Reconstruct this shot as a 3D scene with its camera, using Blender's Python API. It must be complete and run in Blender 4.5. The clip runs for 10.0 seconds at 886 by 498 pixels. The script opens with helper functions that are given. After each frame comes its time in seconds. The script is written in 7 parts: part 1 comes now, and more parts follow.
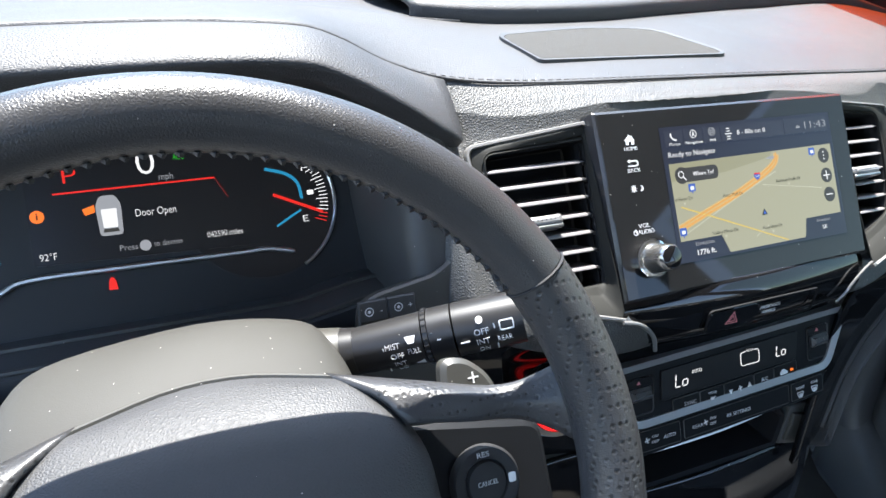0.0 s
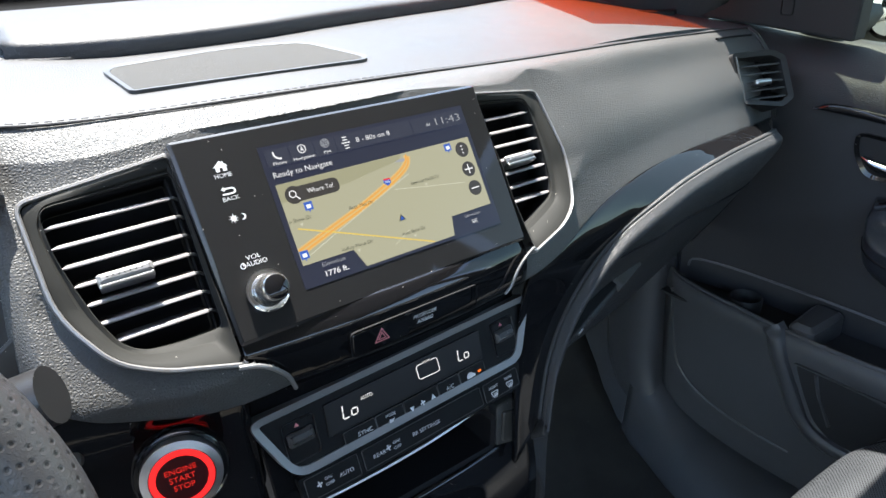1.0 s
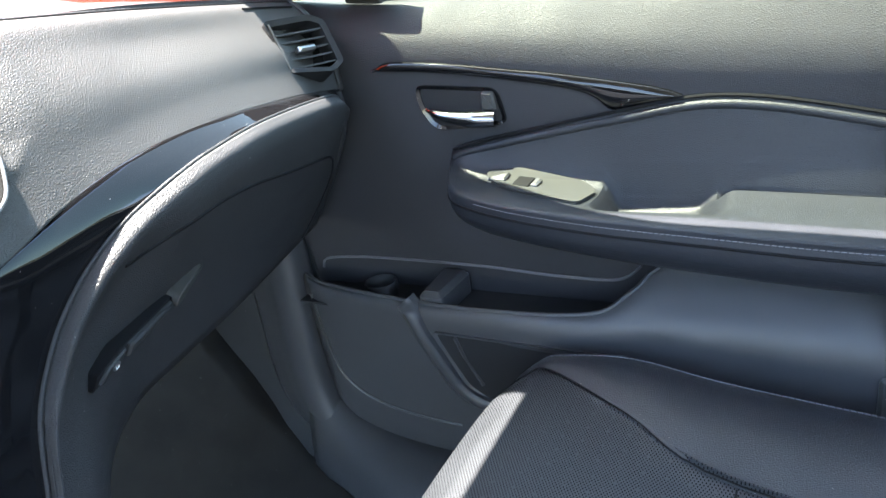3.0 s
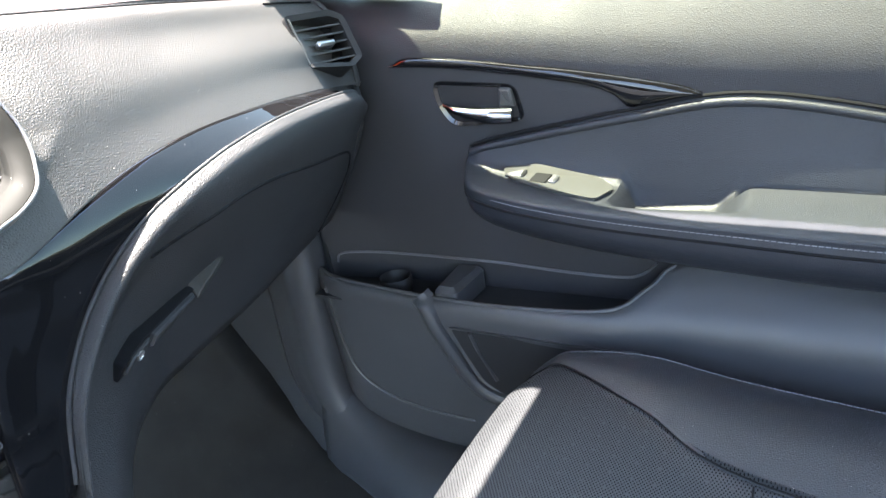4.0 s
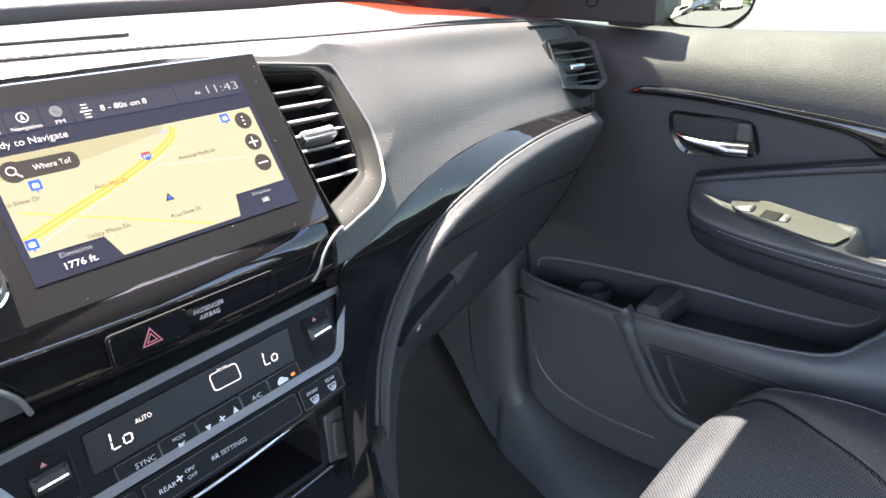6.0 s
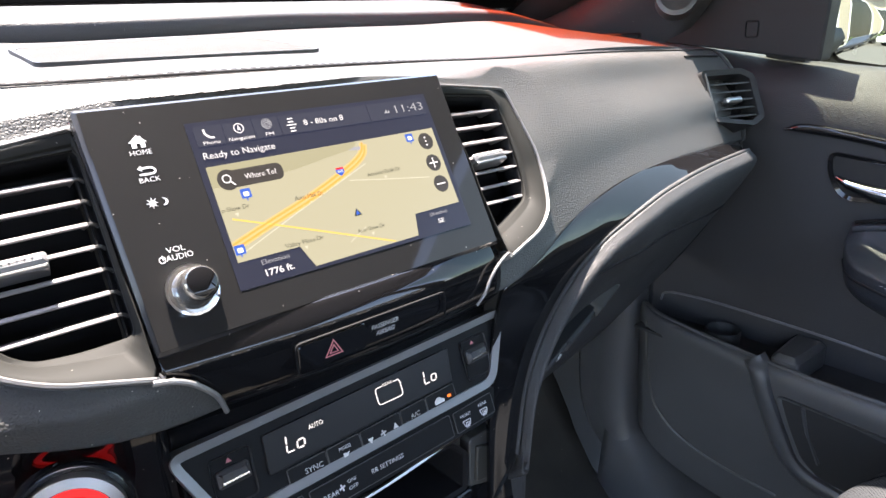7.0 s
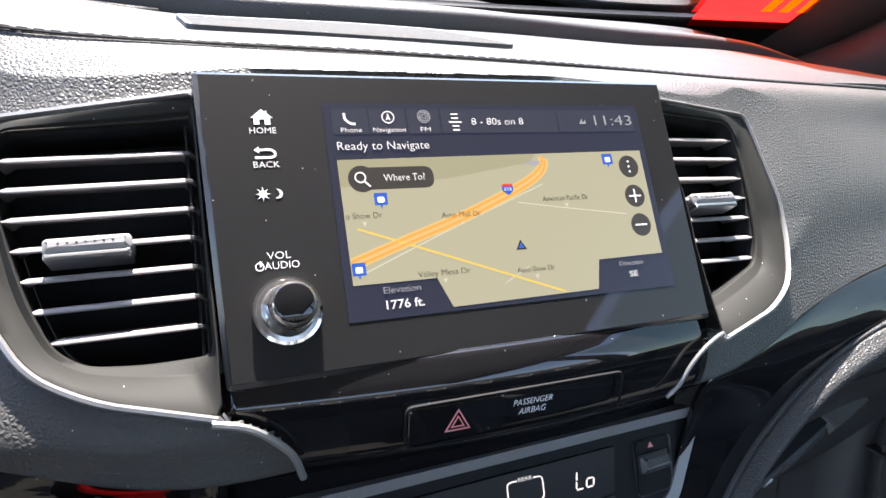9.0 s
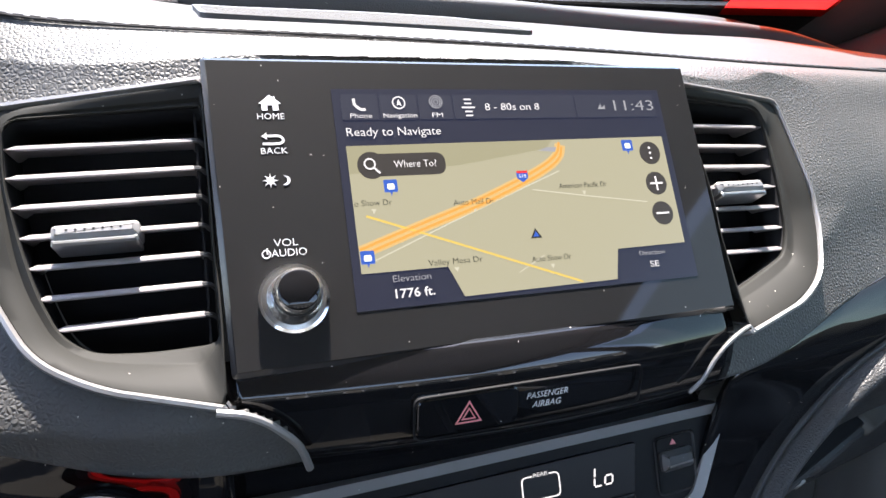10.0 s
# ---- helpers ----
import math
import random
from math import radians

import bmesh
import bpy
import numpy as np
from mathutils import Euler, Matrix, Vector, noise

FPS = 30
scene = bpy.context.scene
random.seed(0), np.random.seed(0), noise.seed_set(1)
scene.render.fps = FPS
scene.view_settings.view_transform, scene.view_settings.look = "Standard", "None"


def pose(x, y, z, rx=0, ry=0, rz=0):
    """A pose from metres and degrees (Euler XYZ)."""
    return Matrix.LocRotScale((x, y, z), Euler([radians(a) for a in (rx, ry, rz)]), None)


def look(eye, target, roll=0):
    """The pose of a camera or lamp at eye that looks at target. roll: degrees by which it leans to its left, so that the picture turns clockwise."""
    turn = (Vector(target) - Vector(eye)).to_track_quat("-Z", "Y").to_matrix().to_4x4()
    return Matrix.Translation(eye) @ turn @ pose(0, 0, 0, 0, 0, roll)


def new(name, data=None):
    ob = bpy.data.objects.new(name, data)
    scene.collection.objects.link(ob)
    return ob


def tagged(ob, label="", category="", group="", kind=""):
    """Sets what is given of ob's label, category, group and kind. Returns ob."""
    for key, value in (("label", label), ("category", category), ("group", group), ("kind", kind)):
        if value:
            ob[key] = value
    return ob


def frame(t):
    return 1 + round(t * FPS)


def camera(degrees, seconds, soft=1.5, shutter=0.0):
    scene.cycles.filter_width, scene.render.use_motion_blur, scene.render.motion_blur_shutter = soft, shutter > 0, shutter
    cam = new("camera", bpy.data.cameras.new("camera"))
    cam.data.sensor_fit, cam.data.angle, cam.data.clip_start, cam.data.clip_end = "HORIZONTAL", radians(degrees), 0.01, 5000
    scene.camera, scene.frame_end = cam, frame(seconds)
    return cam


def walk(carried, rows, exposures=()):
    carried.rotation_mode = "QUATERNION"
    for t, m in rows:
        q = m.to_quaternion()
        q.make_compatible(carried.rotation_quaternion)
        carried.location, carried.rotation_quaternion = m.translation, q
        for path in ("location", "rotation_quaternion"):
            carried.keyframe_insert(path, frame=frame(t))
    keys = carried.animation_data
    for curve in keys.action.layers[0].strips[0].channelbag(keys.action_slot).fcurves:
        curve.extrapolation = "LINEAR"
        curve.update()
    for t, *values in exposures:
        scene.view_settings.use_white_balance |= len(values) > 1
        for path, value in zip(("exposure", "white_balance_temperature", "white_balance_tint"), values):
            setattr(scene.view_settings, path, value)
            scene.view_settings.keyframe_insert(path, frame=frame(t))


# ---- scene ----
cam = camera(67.6, 10.0)
PATH = [
    (0, (-0.4377, -0.3448, 1.0057), (0.2845, 1.2968, 0.1213), 2.19),
    (0.5, (-0.3324, -0.3643, 1.0039), (0.5486, 1.2128, 0.1461), -0.18),
    (1, (-0.2444, -0.4005, 0.9915), (0.8111, 1.0841, 0.1654), -2.95),
    (1.5, (-0.1558, -0.4364, 0.9611), (1.0918, 0.9040, 0.1573), -6.15),
    (2, (-0.1000, -0.4665, 0.9271), (1.3106, 0.7172, 0.1457), -8.06),
    (2.5, (-0.0627, -0.4747, 0.8887), (1.4481, 0.5736, 0.1025), -9.46),
    (3, (-0.0491, -0.4768, 0.8593), (1.5595, 0.4470, 0.1105), -8.72),
    (4.5, (-0.0779, -0.4557, 0.8605), (1.4918, 0.5255, 0.1035), -7.73),
    (5, (-0.1093, -0.4403, 0.8726), (1.4097, 0.6224, 0.1235), -6.71),
    (6.5, (-0.2063, -0.3853, 0.9194), (1.0801, 0.9844, 0.2337), -3.63),
    (7, (-0.2183, -0.3574, 0.9227), (0.9778, 1.1025, 0.2597), -2.21),
    (7.5, (-0.2186, -0.3218, 0.9157), (0.8664, 1.2286, 0.2700), -0.87),
    (8, (-0.2025, -0.2902, 0.9045), (0.7637, 1.3457, 0.2808), 0.51),
    (8.5, (-0.1724, -0.2772, 0.8961), (0.6787, 1.4334, 0.3061), 1.05),
    (9, (-0.1493, -0.2712, 0.8883), (0.5898, 1.5047, 0.3416), 1.90),
    (9.5, (-0.1414, -0.2671, 0.8867), (0.5278, 1.5326, 0.3284), 1.25),
    (10, (-0.1374, -0.2689, 0.8815), (0.5110, 1.5409, 0.3278), 1.13),
]
walk(cam, [(t, look(eye, target, roll)) for t, eye, target, roll in PATH], [(0.0, 2.55, 6350, 10), (1.0, 2.6, 6500, 10), (1.5, 2.85, 6450, 11), (2.0, 3.2, 6450, 11), (2.5, 3.55, 6450, 11), (3.2, 3.7, 6600, 12),
     (4.5, 4.0, 6950, 15), (5.2, 3.88, 7000, 16), (6.5, 3.42, 7050, 19), (7.5, 3.0, 6900, 17), (9.0, 2.83, 6700, 16), (10.0, 2.83, 6700, 16)])

# ---- light ----
SUN = Vector((0.06, 0.305, 0.95)).normalized()
world = bpy.data.worlds.new("sky")
scene.world = world
world.use_nodes = True
wn = world.node_tree.nodes
sky = wn.new("ShaderNodeTexSky")
sky.sky_type, sky.sun_disc = "NISHITA", False
sky.sun_elevation, sky.sun_rotation = math.asin(SUN.z), math.atan2(SUN.x, SUN.y)
world.node_tree.links.new(sky.outputs[0], wn["Background"].inputs[0])
wn["Background"].inputs[1].default_value = 0.15
sun_data = bpy.data.lights.new("sun", "SUN")
sun_data.energy, sun_data.angle, sun_data.color = 3.8, radians(0.5), (1.0, 0.965, 0.9)
new("sun", sun_data).matrix_world = look(SUN * 30, (0, 0, 0))


# ---- materials ----
def nodes_of(name):
    m = bpy.data.materials.new(name)
    m.use_nodes = True
    return m, m.node_tree.nodes, m.node_tree.links, m.node_tree.nodes["Principled BSDF"]


def surface(name, color, rough=0.5, metal=0.0, grain=0.0, scale=900.0, kind="noise", vary=0.15, dust=0.0, coat=0.0, spec=0.5, glow=0.0):
    """A principled surface with grain as bump, blotches in colour and roughness, and specks of dust."""
    m, nd, ln, b = nodes_of(name)
    b.inputs["Metallic"].default_value = metal
    b.inputs["Coat Weight"].default_value = coat
    b.inputs["Coat Roughness"].default_value = 0.04
    b.inputs["Specular IOR Level"].default_value = spec
    tc = nd.new("ShaderNodeTexCoord")
    big = nd.new("ShaderNodeTexNoise")
    big.inputs["Scale"].default_value, big.inputs["Detail"].default_value = 14.0, 4.0
    ln.new(tc.outputs["Object"], big.inputs["Vector"])
    mix = nd.new("ShaderNodeMix")
    mix.data_type = "RGBA"
    mix.inputs["A"].default_value = (*[c * (1 - vary) for c in color], 1)
    mix.inputs["B"].default_value = (*[min(1, c * (1 + vary)) for c in color], 1)
    ln.new(big.outputs["Fac"], mix.inputs["Factor"])
    col = mix.outputs["Result"]
    rr = nd.new("ShaderNodeMapRange")
    rr.inputs["To Min"].default_value, rr.inputs["To Max"].default_value = max(0.01, rough * 0.8), min(1, rough * 1.2)
    ln.new(big.outputs["Fac"], rr.inputs["Value"])
    rough_out = rr.outputs["Result"]
    if dust > 0:
        spots = nd.new("ShaderNodeTexVoronoi")
        spots.inputs["Scale"].default_value = 170.0
        ln.new(tc.outputs["Object"], spots.inputs["Vector"])
        few = nd.new("ShaderNodeSeparateColor")
        ln.new(spots.outputs["Color"], few.inputs["Color"])
        near = nd.new("ShaderNodeMath")
        near.operation, near.inputs[1].default_value = "LESS_THAN", 0.055
        ln.new(spots.outputs["Distance"], near.inputs[0])
        rare = nd.new("ShaderNodeMath")
        rare.operation, rare.inputs[1].default_value = "LESS_THAN", 0.35
        ln.new(few.outputs["Red"], rare.inputs[0])
        both = nd.new("ShaderNodeMath")
        both.operation = "MULTIPLY"
        ln.new(near.outputs[0], both.inputs[0])
        ln.new(rare.outputs[0], both.inputs[1])
        film = nd.new("ShaderNodeMath")
        film.operation, film.inputs[1].default_value = "MULTIPLY_ADD", 0.8
        film.inputs[2].default_value = dust
        ln.new(both.outputs[0], film.inputs[0])
        dm = nd.new("ShaderNodeMix")
        dm.data_type = "RGBA"
        dm.inputs["B"].default_value = (0.6, 0.57, 0.52, 1)
        ln.new(film.outputs[0], dm.inputs["Factor"])
        ln.new(col, dm.inputs["A"])
        col = dm.outputs["Result"]
    ln.new(col, b.inputs["Base Color"])
    ln.new(rough_out, b.inputs["Roughness"])
    if grain > 0:
        if kind == "leather":
            tex = nd.new("ShaderNodeTexVoronoi")
            tex.feature = "DISTANCE_TO_EDGE"
            wob = nd.new("ShaderNodeTexNoise")
            wob.inputs["Scale"].default_value = scale * 0.7
            ln.new(tc.outputs["Object"], wob.inputs["Vector"])
            add = nd.new("ShaderNodeMix")
            add.data_type = "VECTOR"
            add.inputs["Factor"].default_value = 0.0012
            ln.new(tc.outputs["Object"], add.inputs["A"])
            ln.new(wob.outputs["Color"], add.inputs["B"])
            ln.new(add.outputs["Result"], tex.inputs["Vector"])
            out = tex.outputs["Distance"]
        else:
            tex = nd.new("ShaderNodeTexNoise")
            tex.inputs["Detail"].default_value = 3.0
            ln.new(tc.outputs["Object"], tex.inputs["Vector"])
            out = tex.outputs["Fac"]
        tex.inputs["Scale"].default_value = scale
        bump = nd.new("ShaderNodeBump")
        bump.inputs["Strength"].default_value, bump.inputs["Distance"].default_value = grain, 0.0009
        ln.new(out, bump.inputs["Height"])
        ln.new(bump.outputs["Normal"], b.inputs["Normal"])
    if glow > 0:
        b.inputs["Emission Color"].default_value = (*color, 1)
        b.inputs["Emission Strength"].default_value = glow
    return m


def lit(name, color, strength, base=0.01):
    """A lit pixel or lamp behind glass: emits its colour."""
    m, nd, ln, b = nodes_of(name)
    b.inputs["Base Color"].default_value = (base, base, base, 1)
    b.inputs["Roughness"].default_value = 0.3
    b.inputs["Specular IOR Level"].default_value = 0.3
    b.inputs["Emission Color"].default_value = (*color, 1)
    b.inputs["Emission Strength"].default_value = strength * 0.175
    return m


def clear_glass(name, tint=(0.84, 0.95, 0.93)):
    m, nd, ln, b = nodes_of(name)
    nd.remove(b)
    tr, gl, mx, fr = (nd.new("ShaderNodeBsdfTransparent"), nd.new("ShaderNodeBsdfGlossy"), nd.new("ShaderNodeMixShader"), nd.new("ShaderNodeFresnel"))
    tr.inputs["Color"].default_value = (*tint, 1)
    gl.inputs["Roughness"].default_value = 0.01
    fr.inputs["IOR"].default_value = 1.45
    ln.new(fr.outputs[0], mx.inputs[0])
    ln.new(tr.outputs[0], mx.inputs[1])
    ln.new(gl.outputs[0], mx.inputs[2])
    ln.new(mx.outputs[0], nd["Material Output"].inputs[0])
    return m


def tinted_pane(name, tint):
    m, nd, ln, b = nodes_of(name)
    nd.remove(b)
    tr, gl, mx = nd.new("ShaderNodeBsdfTransparent"), nd.new("ShaderNodeBsdfGlossy"), nd.new("ShaderNodeMixShader")
    tr.inputs["Color"].default_value = (*tint, 1)
    gl.inputs["Roughness"].default_value = 0.01
    mx.inputs[0].default_value = 0.07
    ln.new(tr.outputs[0], mx.inputs[1])
    ln.new(gl.outputs[0], mx.inputs[2])
    ln.new(mx.outputs[0], nd["Material Output"].inputs[0])
    return m


def red_film(name, color):
    """A printed translucent film: part of the sun goes through it, tinted."""
    m, nd, ln, b = nodes_of(name)
    nd.remove(b)
    tr, tl, df = nd.new("ShaderNodeBsdfTransparent"), nd.new("ShaderNodeBsdfTranslucent"), nd.new("ShaderNodeBsdfDiffuse")
    m1, m2 = nd.new("ShaderNodeMixShader"), nd.new("ShaderNodeMixShader")
    tr.inputs["Color"].default_value = (1.0, color[1] + 0.13, color[2], 1)
    tl.inputs["Color"].default_value = (*color, 1)
    df.inputs["Color"].default_value = (*color, 1)
    m1.inputs[0].default_value, m2.inputs[0].default_value = 0.3, 0.65
    ln.new(tl.outputs[0], m1.inputs[1])
    ln.new(df.outputs[0], m1.inputs[2])
    ln.new(m1.outputs[0], m2.inputs[1])
    ln.new(tr.outputs[0], m2.inputs[2])
    ln.new(m2.outputs[0], nd["Material Output"].inputs[0])
    return m


DASH = surface("dash_soft_touch", (0.031, 0.032, 0.036), 0.58, grain=0.55, scale=480, kind="leather", dust=0.025)
ROLLSKIN = surface("roll_vinyl", (0.029, 0.03, 0.032), 0.5, grain=0.9, scale=460, kind="leather", dust=0.015)
PANEL = surface("panel_vinyl", (0.048, 0.049, 0.049), 0.52, grain=0.9, scale=440, kind="leather", dust=0.03)
DOORSKIN = surface("door_vinyl", (0.04, 0.04, 0.043), 0.62, grain=0.8, scale=420, kind="leather", spec=0.35)
DOORPLASTIC = surface("door_moulded_plastic", (0.062, 0.063, 0.066), 0.4, grain=0.3, scale=1300)
LEATHER = surface("seat_leather", (0.028, 0.031, 0.036), 0.42, grain=0.8, scale=380, kind="leather", dust=0.015)
ARMSKIN = surface("armrest_leather", (0.022, 0.0245, 0.03), 0.46, grain=0.7, scale=420, kind="leather")
WRAP = surface("wheel_leather", (0.035, 0.035, 0.037), 0.34, grain=0.3, scale=700, kind="leather", dust=0.01)
PLASTIC = surface("moulded_plastic", (0.035, 0.036, 0.038), 0.48, grain=0.25, scale=1500, dust=0.015)
SATIN = surface("satin_grey_plastic", (0.05, 0.051, 0.049), 0.34, vary=0.08, dust=0.02)
GLOSS = surface("piano_black", (0.006, 0.006, 0.007), 0.035, vary=0.05, dust=0.003)
SILVER = surface("silver_paint", (0.25, 0.255, 0.26), 0.46, metal=0.45, vary=0.05, dust=0.02)
AIRBAG = surface("airbag_vinyl", (0.036, 0.037, 0.04), 0.58, grain=0.45, scale=560, kind="leather", dust=0.01)
READOUT = surface("readout_glass", (0.006, 0.006, 0.007), 0.35, vary=0.05, spec=0.3)
HVFACE = surface("control_panel_plastic", (0.009, 0.0095, 0.0105), 0.45, grain=0.1, scale=1500, vary=0.08, spec=0.12)
HVKEY = surface("control_key_plastic", (0.008, 0.0085, 0.0095), 0.38, vary=0.08, spec=0.15)
STALKBLACK = surface("satin_black_stalk", (0.011, 0.011, 0.012), 0.36, vary=0.08, dust=0.012, spec=0.45)
# pale grey for stitches and keys, and for the painted highlight above the pocket
LINE = surface("pale_grey_edge", (0.12, 0.12, 0.125), 0.4)
OLIVE = surface("warm_grey_plastic", (0.045, 0.044, 0.039), 0.42, grain=0.1, scale=1500, vary=0.08, dust=0.01)
SHROUD = surface("column_shroud_plastic", (0.042, 0.041, 0.037), 0.62, grain=0.15, scale=1500, vary=0.08, dust=0.01, spec=0.3)
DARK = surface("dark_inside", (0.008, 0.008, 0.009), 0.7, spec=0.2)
SURR = surface("vent_surround_plastic", (0.026, 0.026, 0.024), 0.55, vary=0.08, dust=0.002, spec=0.07)
VLINE = surface("vent_outline_satin", (0.25, 0.244, 0.24), 0.36, metal=0.5, vary=0.05, dust=0.015)
TABGREY = surface("vent_tab_silver", (0.3, 0.3, 0.305), 0.4, metal=0.3, vary=0.06, dust=0.02)
SLAT = surface("vent_slat_plastic", (0.23, 0.216, 0.218), 0.3, vary=0.1)
CHROME = surface("satin_chrome", (0.55, 0.55, 0.55), 0.36, metal=1.0, vary=0.05)
BRIGHT = surface("bright_chrome", (0.8, 0.8, 0.8), 0.08, metal=1.0, vary=0.03)
GLASSFACE = surface("screen_face", (0.009, 0.009, 0.0095), 0.6, vary=0.06, dust=0.007, coat=0.6, spec=0.1)
CARPET = surface("carpet", (0.055, 0.052, 0.046), 0.95, grain=1.0, scale=700, vary=0.4, dust=0.006, spec=0.15)
HEADLINER = surface("headliner_fabric", (0.55, 0.53, 0.5), 0.9, grain=0.4, scale=900)
STITCH = surface("thread", (0.2, 0.2, 0.21), 0.7)
DTHREAD = surface("dark_thread", (0.02, 0.02, 0.022), 0.7)
MESH = surface("speaker_mesh", (0.045, 0.043, 0.04), 0.75, grain=1.0, scale=1400, vary=0.25, dust=0.02, spec=0.2)
GRILLEEDGE = surface("grille_edge_plastic", (0.04, 0.041, 0.043), 0.5, grain=0.2, scale=1500, dust=0.02)
MATT = surface("matt_black_plastic", (0.026, 0.026, 0.027), 0.6, grain=0.2, scale=1500, spec=0.3)
WINDOW = clear_glass("window_glass")
SIDEGLASS = tinted_pane("green_side_glass", (0.58, 0.64, 0.52))
MIRROR = surface("mirror_silver", (0.9, 0.9, 0.9), 0.005, metal=1.0, vary=0.0)
PAINTWHITE = surface("printed_white", (0.75, 0.75, 0.75), 0.5)
PIX_WHITE = lit("pixel_white", (1, 1, 1), 1.0)
PIX_GREY = lit("pixel_grey", (0.6, 0.62, 0.66), 0.6)
PIX_MAP = lit("pixel_map", (0.64, 0.62, 0.42), 0.68)
PIX_MAP2 = lit("pixel_map_shade", (0.6, 0.58, 0.36), 0.6)
PIX_ROAD = lit("pixel_orange", (0.95, 0.45, 0.08), 0.85)
PIX_ROAD2 = lit("pixel_light_orange", (0.95, 0.65, 0.25), 0.75)
PIX_YELLOW = lit("pixel_yellow", (0.95, 0.7, 0.15), 0.8)
PIX_PALE = lit("pixel_pale_road", (0.8, 0.78, 0.6), 0.8)
PIX_NAVY = lit("pixel_navy", (0.016, 0.02, 0.045), 1.0)
PIX_BAR = lit("pixel_bar", (0.03, 0.035, 0.06), 1.0)
PIX_DARK = lit("pixel_dark_button", (0.045, 0.04, 0.035), 1.0)
PIX_BLUE = lit("pixel_blue", (0.03, 0.13, 0.6), 0.9)
PIX_TEXT = lit("pixel_black_text", (0.03, 0.03, 0.02), 0.6)
PIX_RED = lit("pixel_red", (1, 0.03, 0.02), 0.9)
PIX_ORANGE = lit("pixel_amber", (1, 0.2, 0.02), 1.2)
PIX_CYAN = lit("pixel_cyan", (0.03, 0.35, 0.6), 0.8)
PIX_GREEN = lit("pixel_green", (0.05, 0.7, 0.05), 0.8)
PIX_BLACK = lit("pixel_black", (0.006, 0.006, 0.007), 1.0)
PIX_GLOWGREY = lit("pixel_dim", (0.05, 0.048, 0.042), 1.0)


# ---- mesh helpers ----
def catmull(pts, n):
    """A smooth line through the points, n steps a piece."""
    p = np.array(pts, float)
    if len(p) == 2:
        return np.array([p[0] + (p[1] - p[0]) * k / n for k in range(n + 1)])
    q = np.vstack([2 * p[0] - p[1], p, 2 * p[-1] - p[-2]])
    out = []
    for i in range(1, len(q) - 2):
        a, b, c, d = q[i - 1 : i + 3]
        for k in range(n):
            t = k / n
            out.append(0.5 * (2 * b + (c - a) * t + (2 * a - 5 * b + 4 * c - d) * t**2 + (3 * b - a - 3 * c + d) * t**3))
    out.append(p[-1])
    return np.array(out)


def at(rows, x):
    """Columns of rows (x, a, b, ...) read at x, smoothly."""
    r = np.array(rows, float)
    k = np.linspace(0, len(r) - 1, 8 * (len(r) - 1) + 1)
    s = catmull(r, 8)
    return [float(np.interp(x, s[:, 0], s[:, c])) for c in range(1, r.shape[1])]


def grid_bm(P, close_u=False, close_v=False):
    P = np.array(P)
    m, n = P.shape[:2]
    bm = bmesh.new()
    vs = [[bm.verts.new(P[i, j]) for j in range(n)] for i in range(m)]
    for i in range(m if close_u else m - 1):
        for j in range(n if close_v else n - 1):
            bm.faces.new((vs[i][j], vs[(i + 1) % m][j], vs[(i + 1) % m][(j + 1) % n], vs[i][(j + 1) % n]))
    return bm


def loft(sections, nu=6, nv=5):
    """A smooth sheet over sections of equally many points: a grid of points."""
    rows = np.array([catmull(s, nv) for s in sections])
    return np.array([catmull(rows[:, j], nu) for j in range(rows.shape[1])]).transpose(1, 0, 2)


def tube(path, r, sides=8, closed=False, flat=1.0, up=(0, 0, 1)):
    """A rod along a path; r a number or one for each point; flat squeezes it along up."""
    p = np.array(path, float)
    n = len(p)
    tan = np.gradient(p, axis=0) if not closed else np.roll(p, -1, 0) - np.roll(p, 1, 0)
    rr = np.full(n, r) if np.isscalar(r) else np.array(r)
    rows = []
    for i in range(n):
        t = tan[i] / (np.linalg.norm(tan[i]) + 1e-12)
        u = np.array(up, float) - t * np.dot(up, t)
        if np.linalg.norm(u) < 1e-4:
            u = np.cross(t, (1, 0, 0))
        u /= np.linalg.norm(u)
        s = np.cross(t, u)
        rows.append([p[i] + rr[i] * (math.cos(a) * s + flat * math.sin(a) * u) for a in np.linspace(0, 2 * math.pi, sides, endpoint=False)])
    bm = grid_bm(rows, close_u=closed, close_v=True)
    if not closed:
        bm.verts.ensure_lookup_table()
        bm.faces.new([bm.verts[k] for k in range(sides)][::-1])
        bm.faces.new([bm.verts[(n - 1) * sides + k] for k in range(sides)])
    return bm


def rounded(pts, r, n=4):
    """An outline with its corners rounded."""
    out, m = [], len(pts)
    rs = [r] * m if np.isscalar(r) else r
    for i in range(m):
        a, b, c = (np.array(pts[k % m], float) for k in (i - 1, i, i + 1))
        d0, d1 = a - b, c - b
        k = min(rs[i], 0.45 * np.linalg.norm(d0), 0.45 * np.linalg.norm(d1))
        p0, p1 = b + d0 / np.linalg.norm(d0) * k, b + d1 / np.linalg.norm(d1) * k
        for s in np.linspace(0, 1, n + 1):
            out.append(tuple((1 - s) ** 2 * p0 + 2 * s * (1 - s) * b + s * s * p1))
    return out


def rect(x0, y0, x1, y1, r=0.0, n=3):
    p = [(x0, y0), (x1, y0), (x1, y1), (x0, y1)]
    return rounded(p, r, n) if r > 0 else p


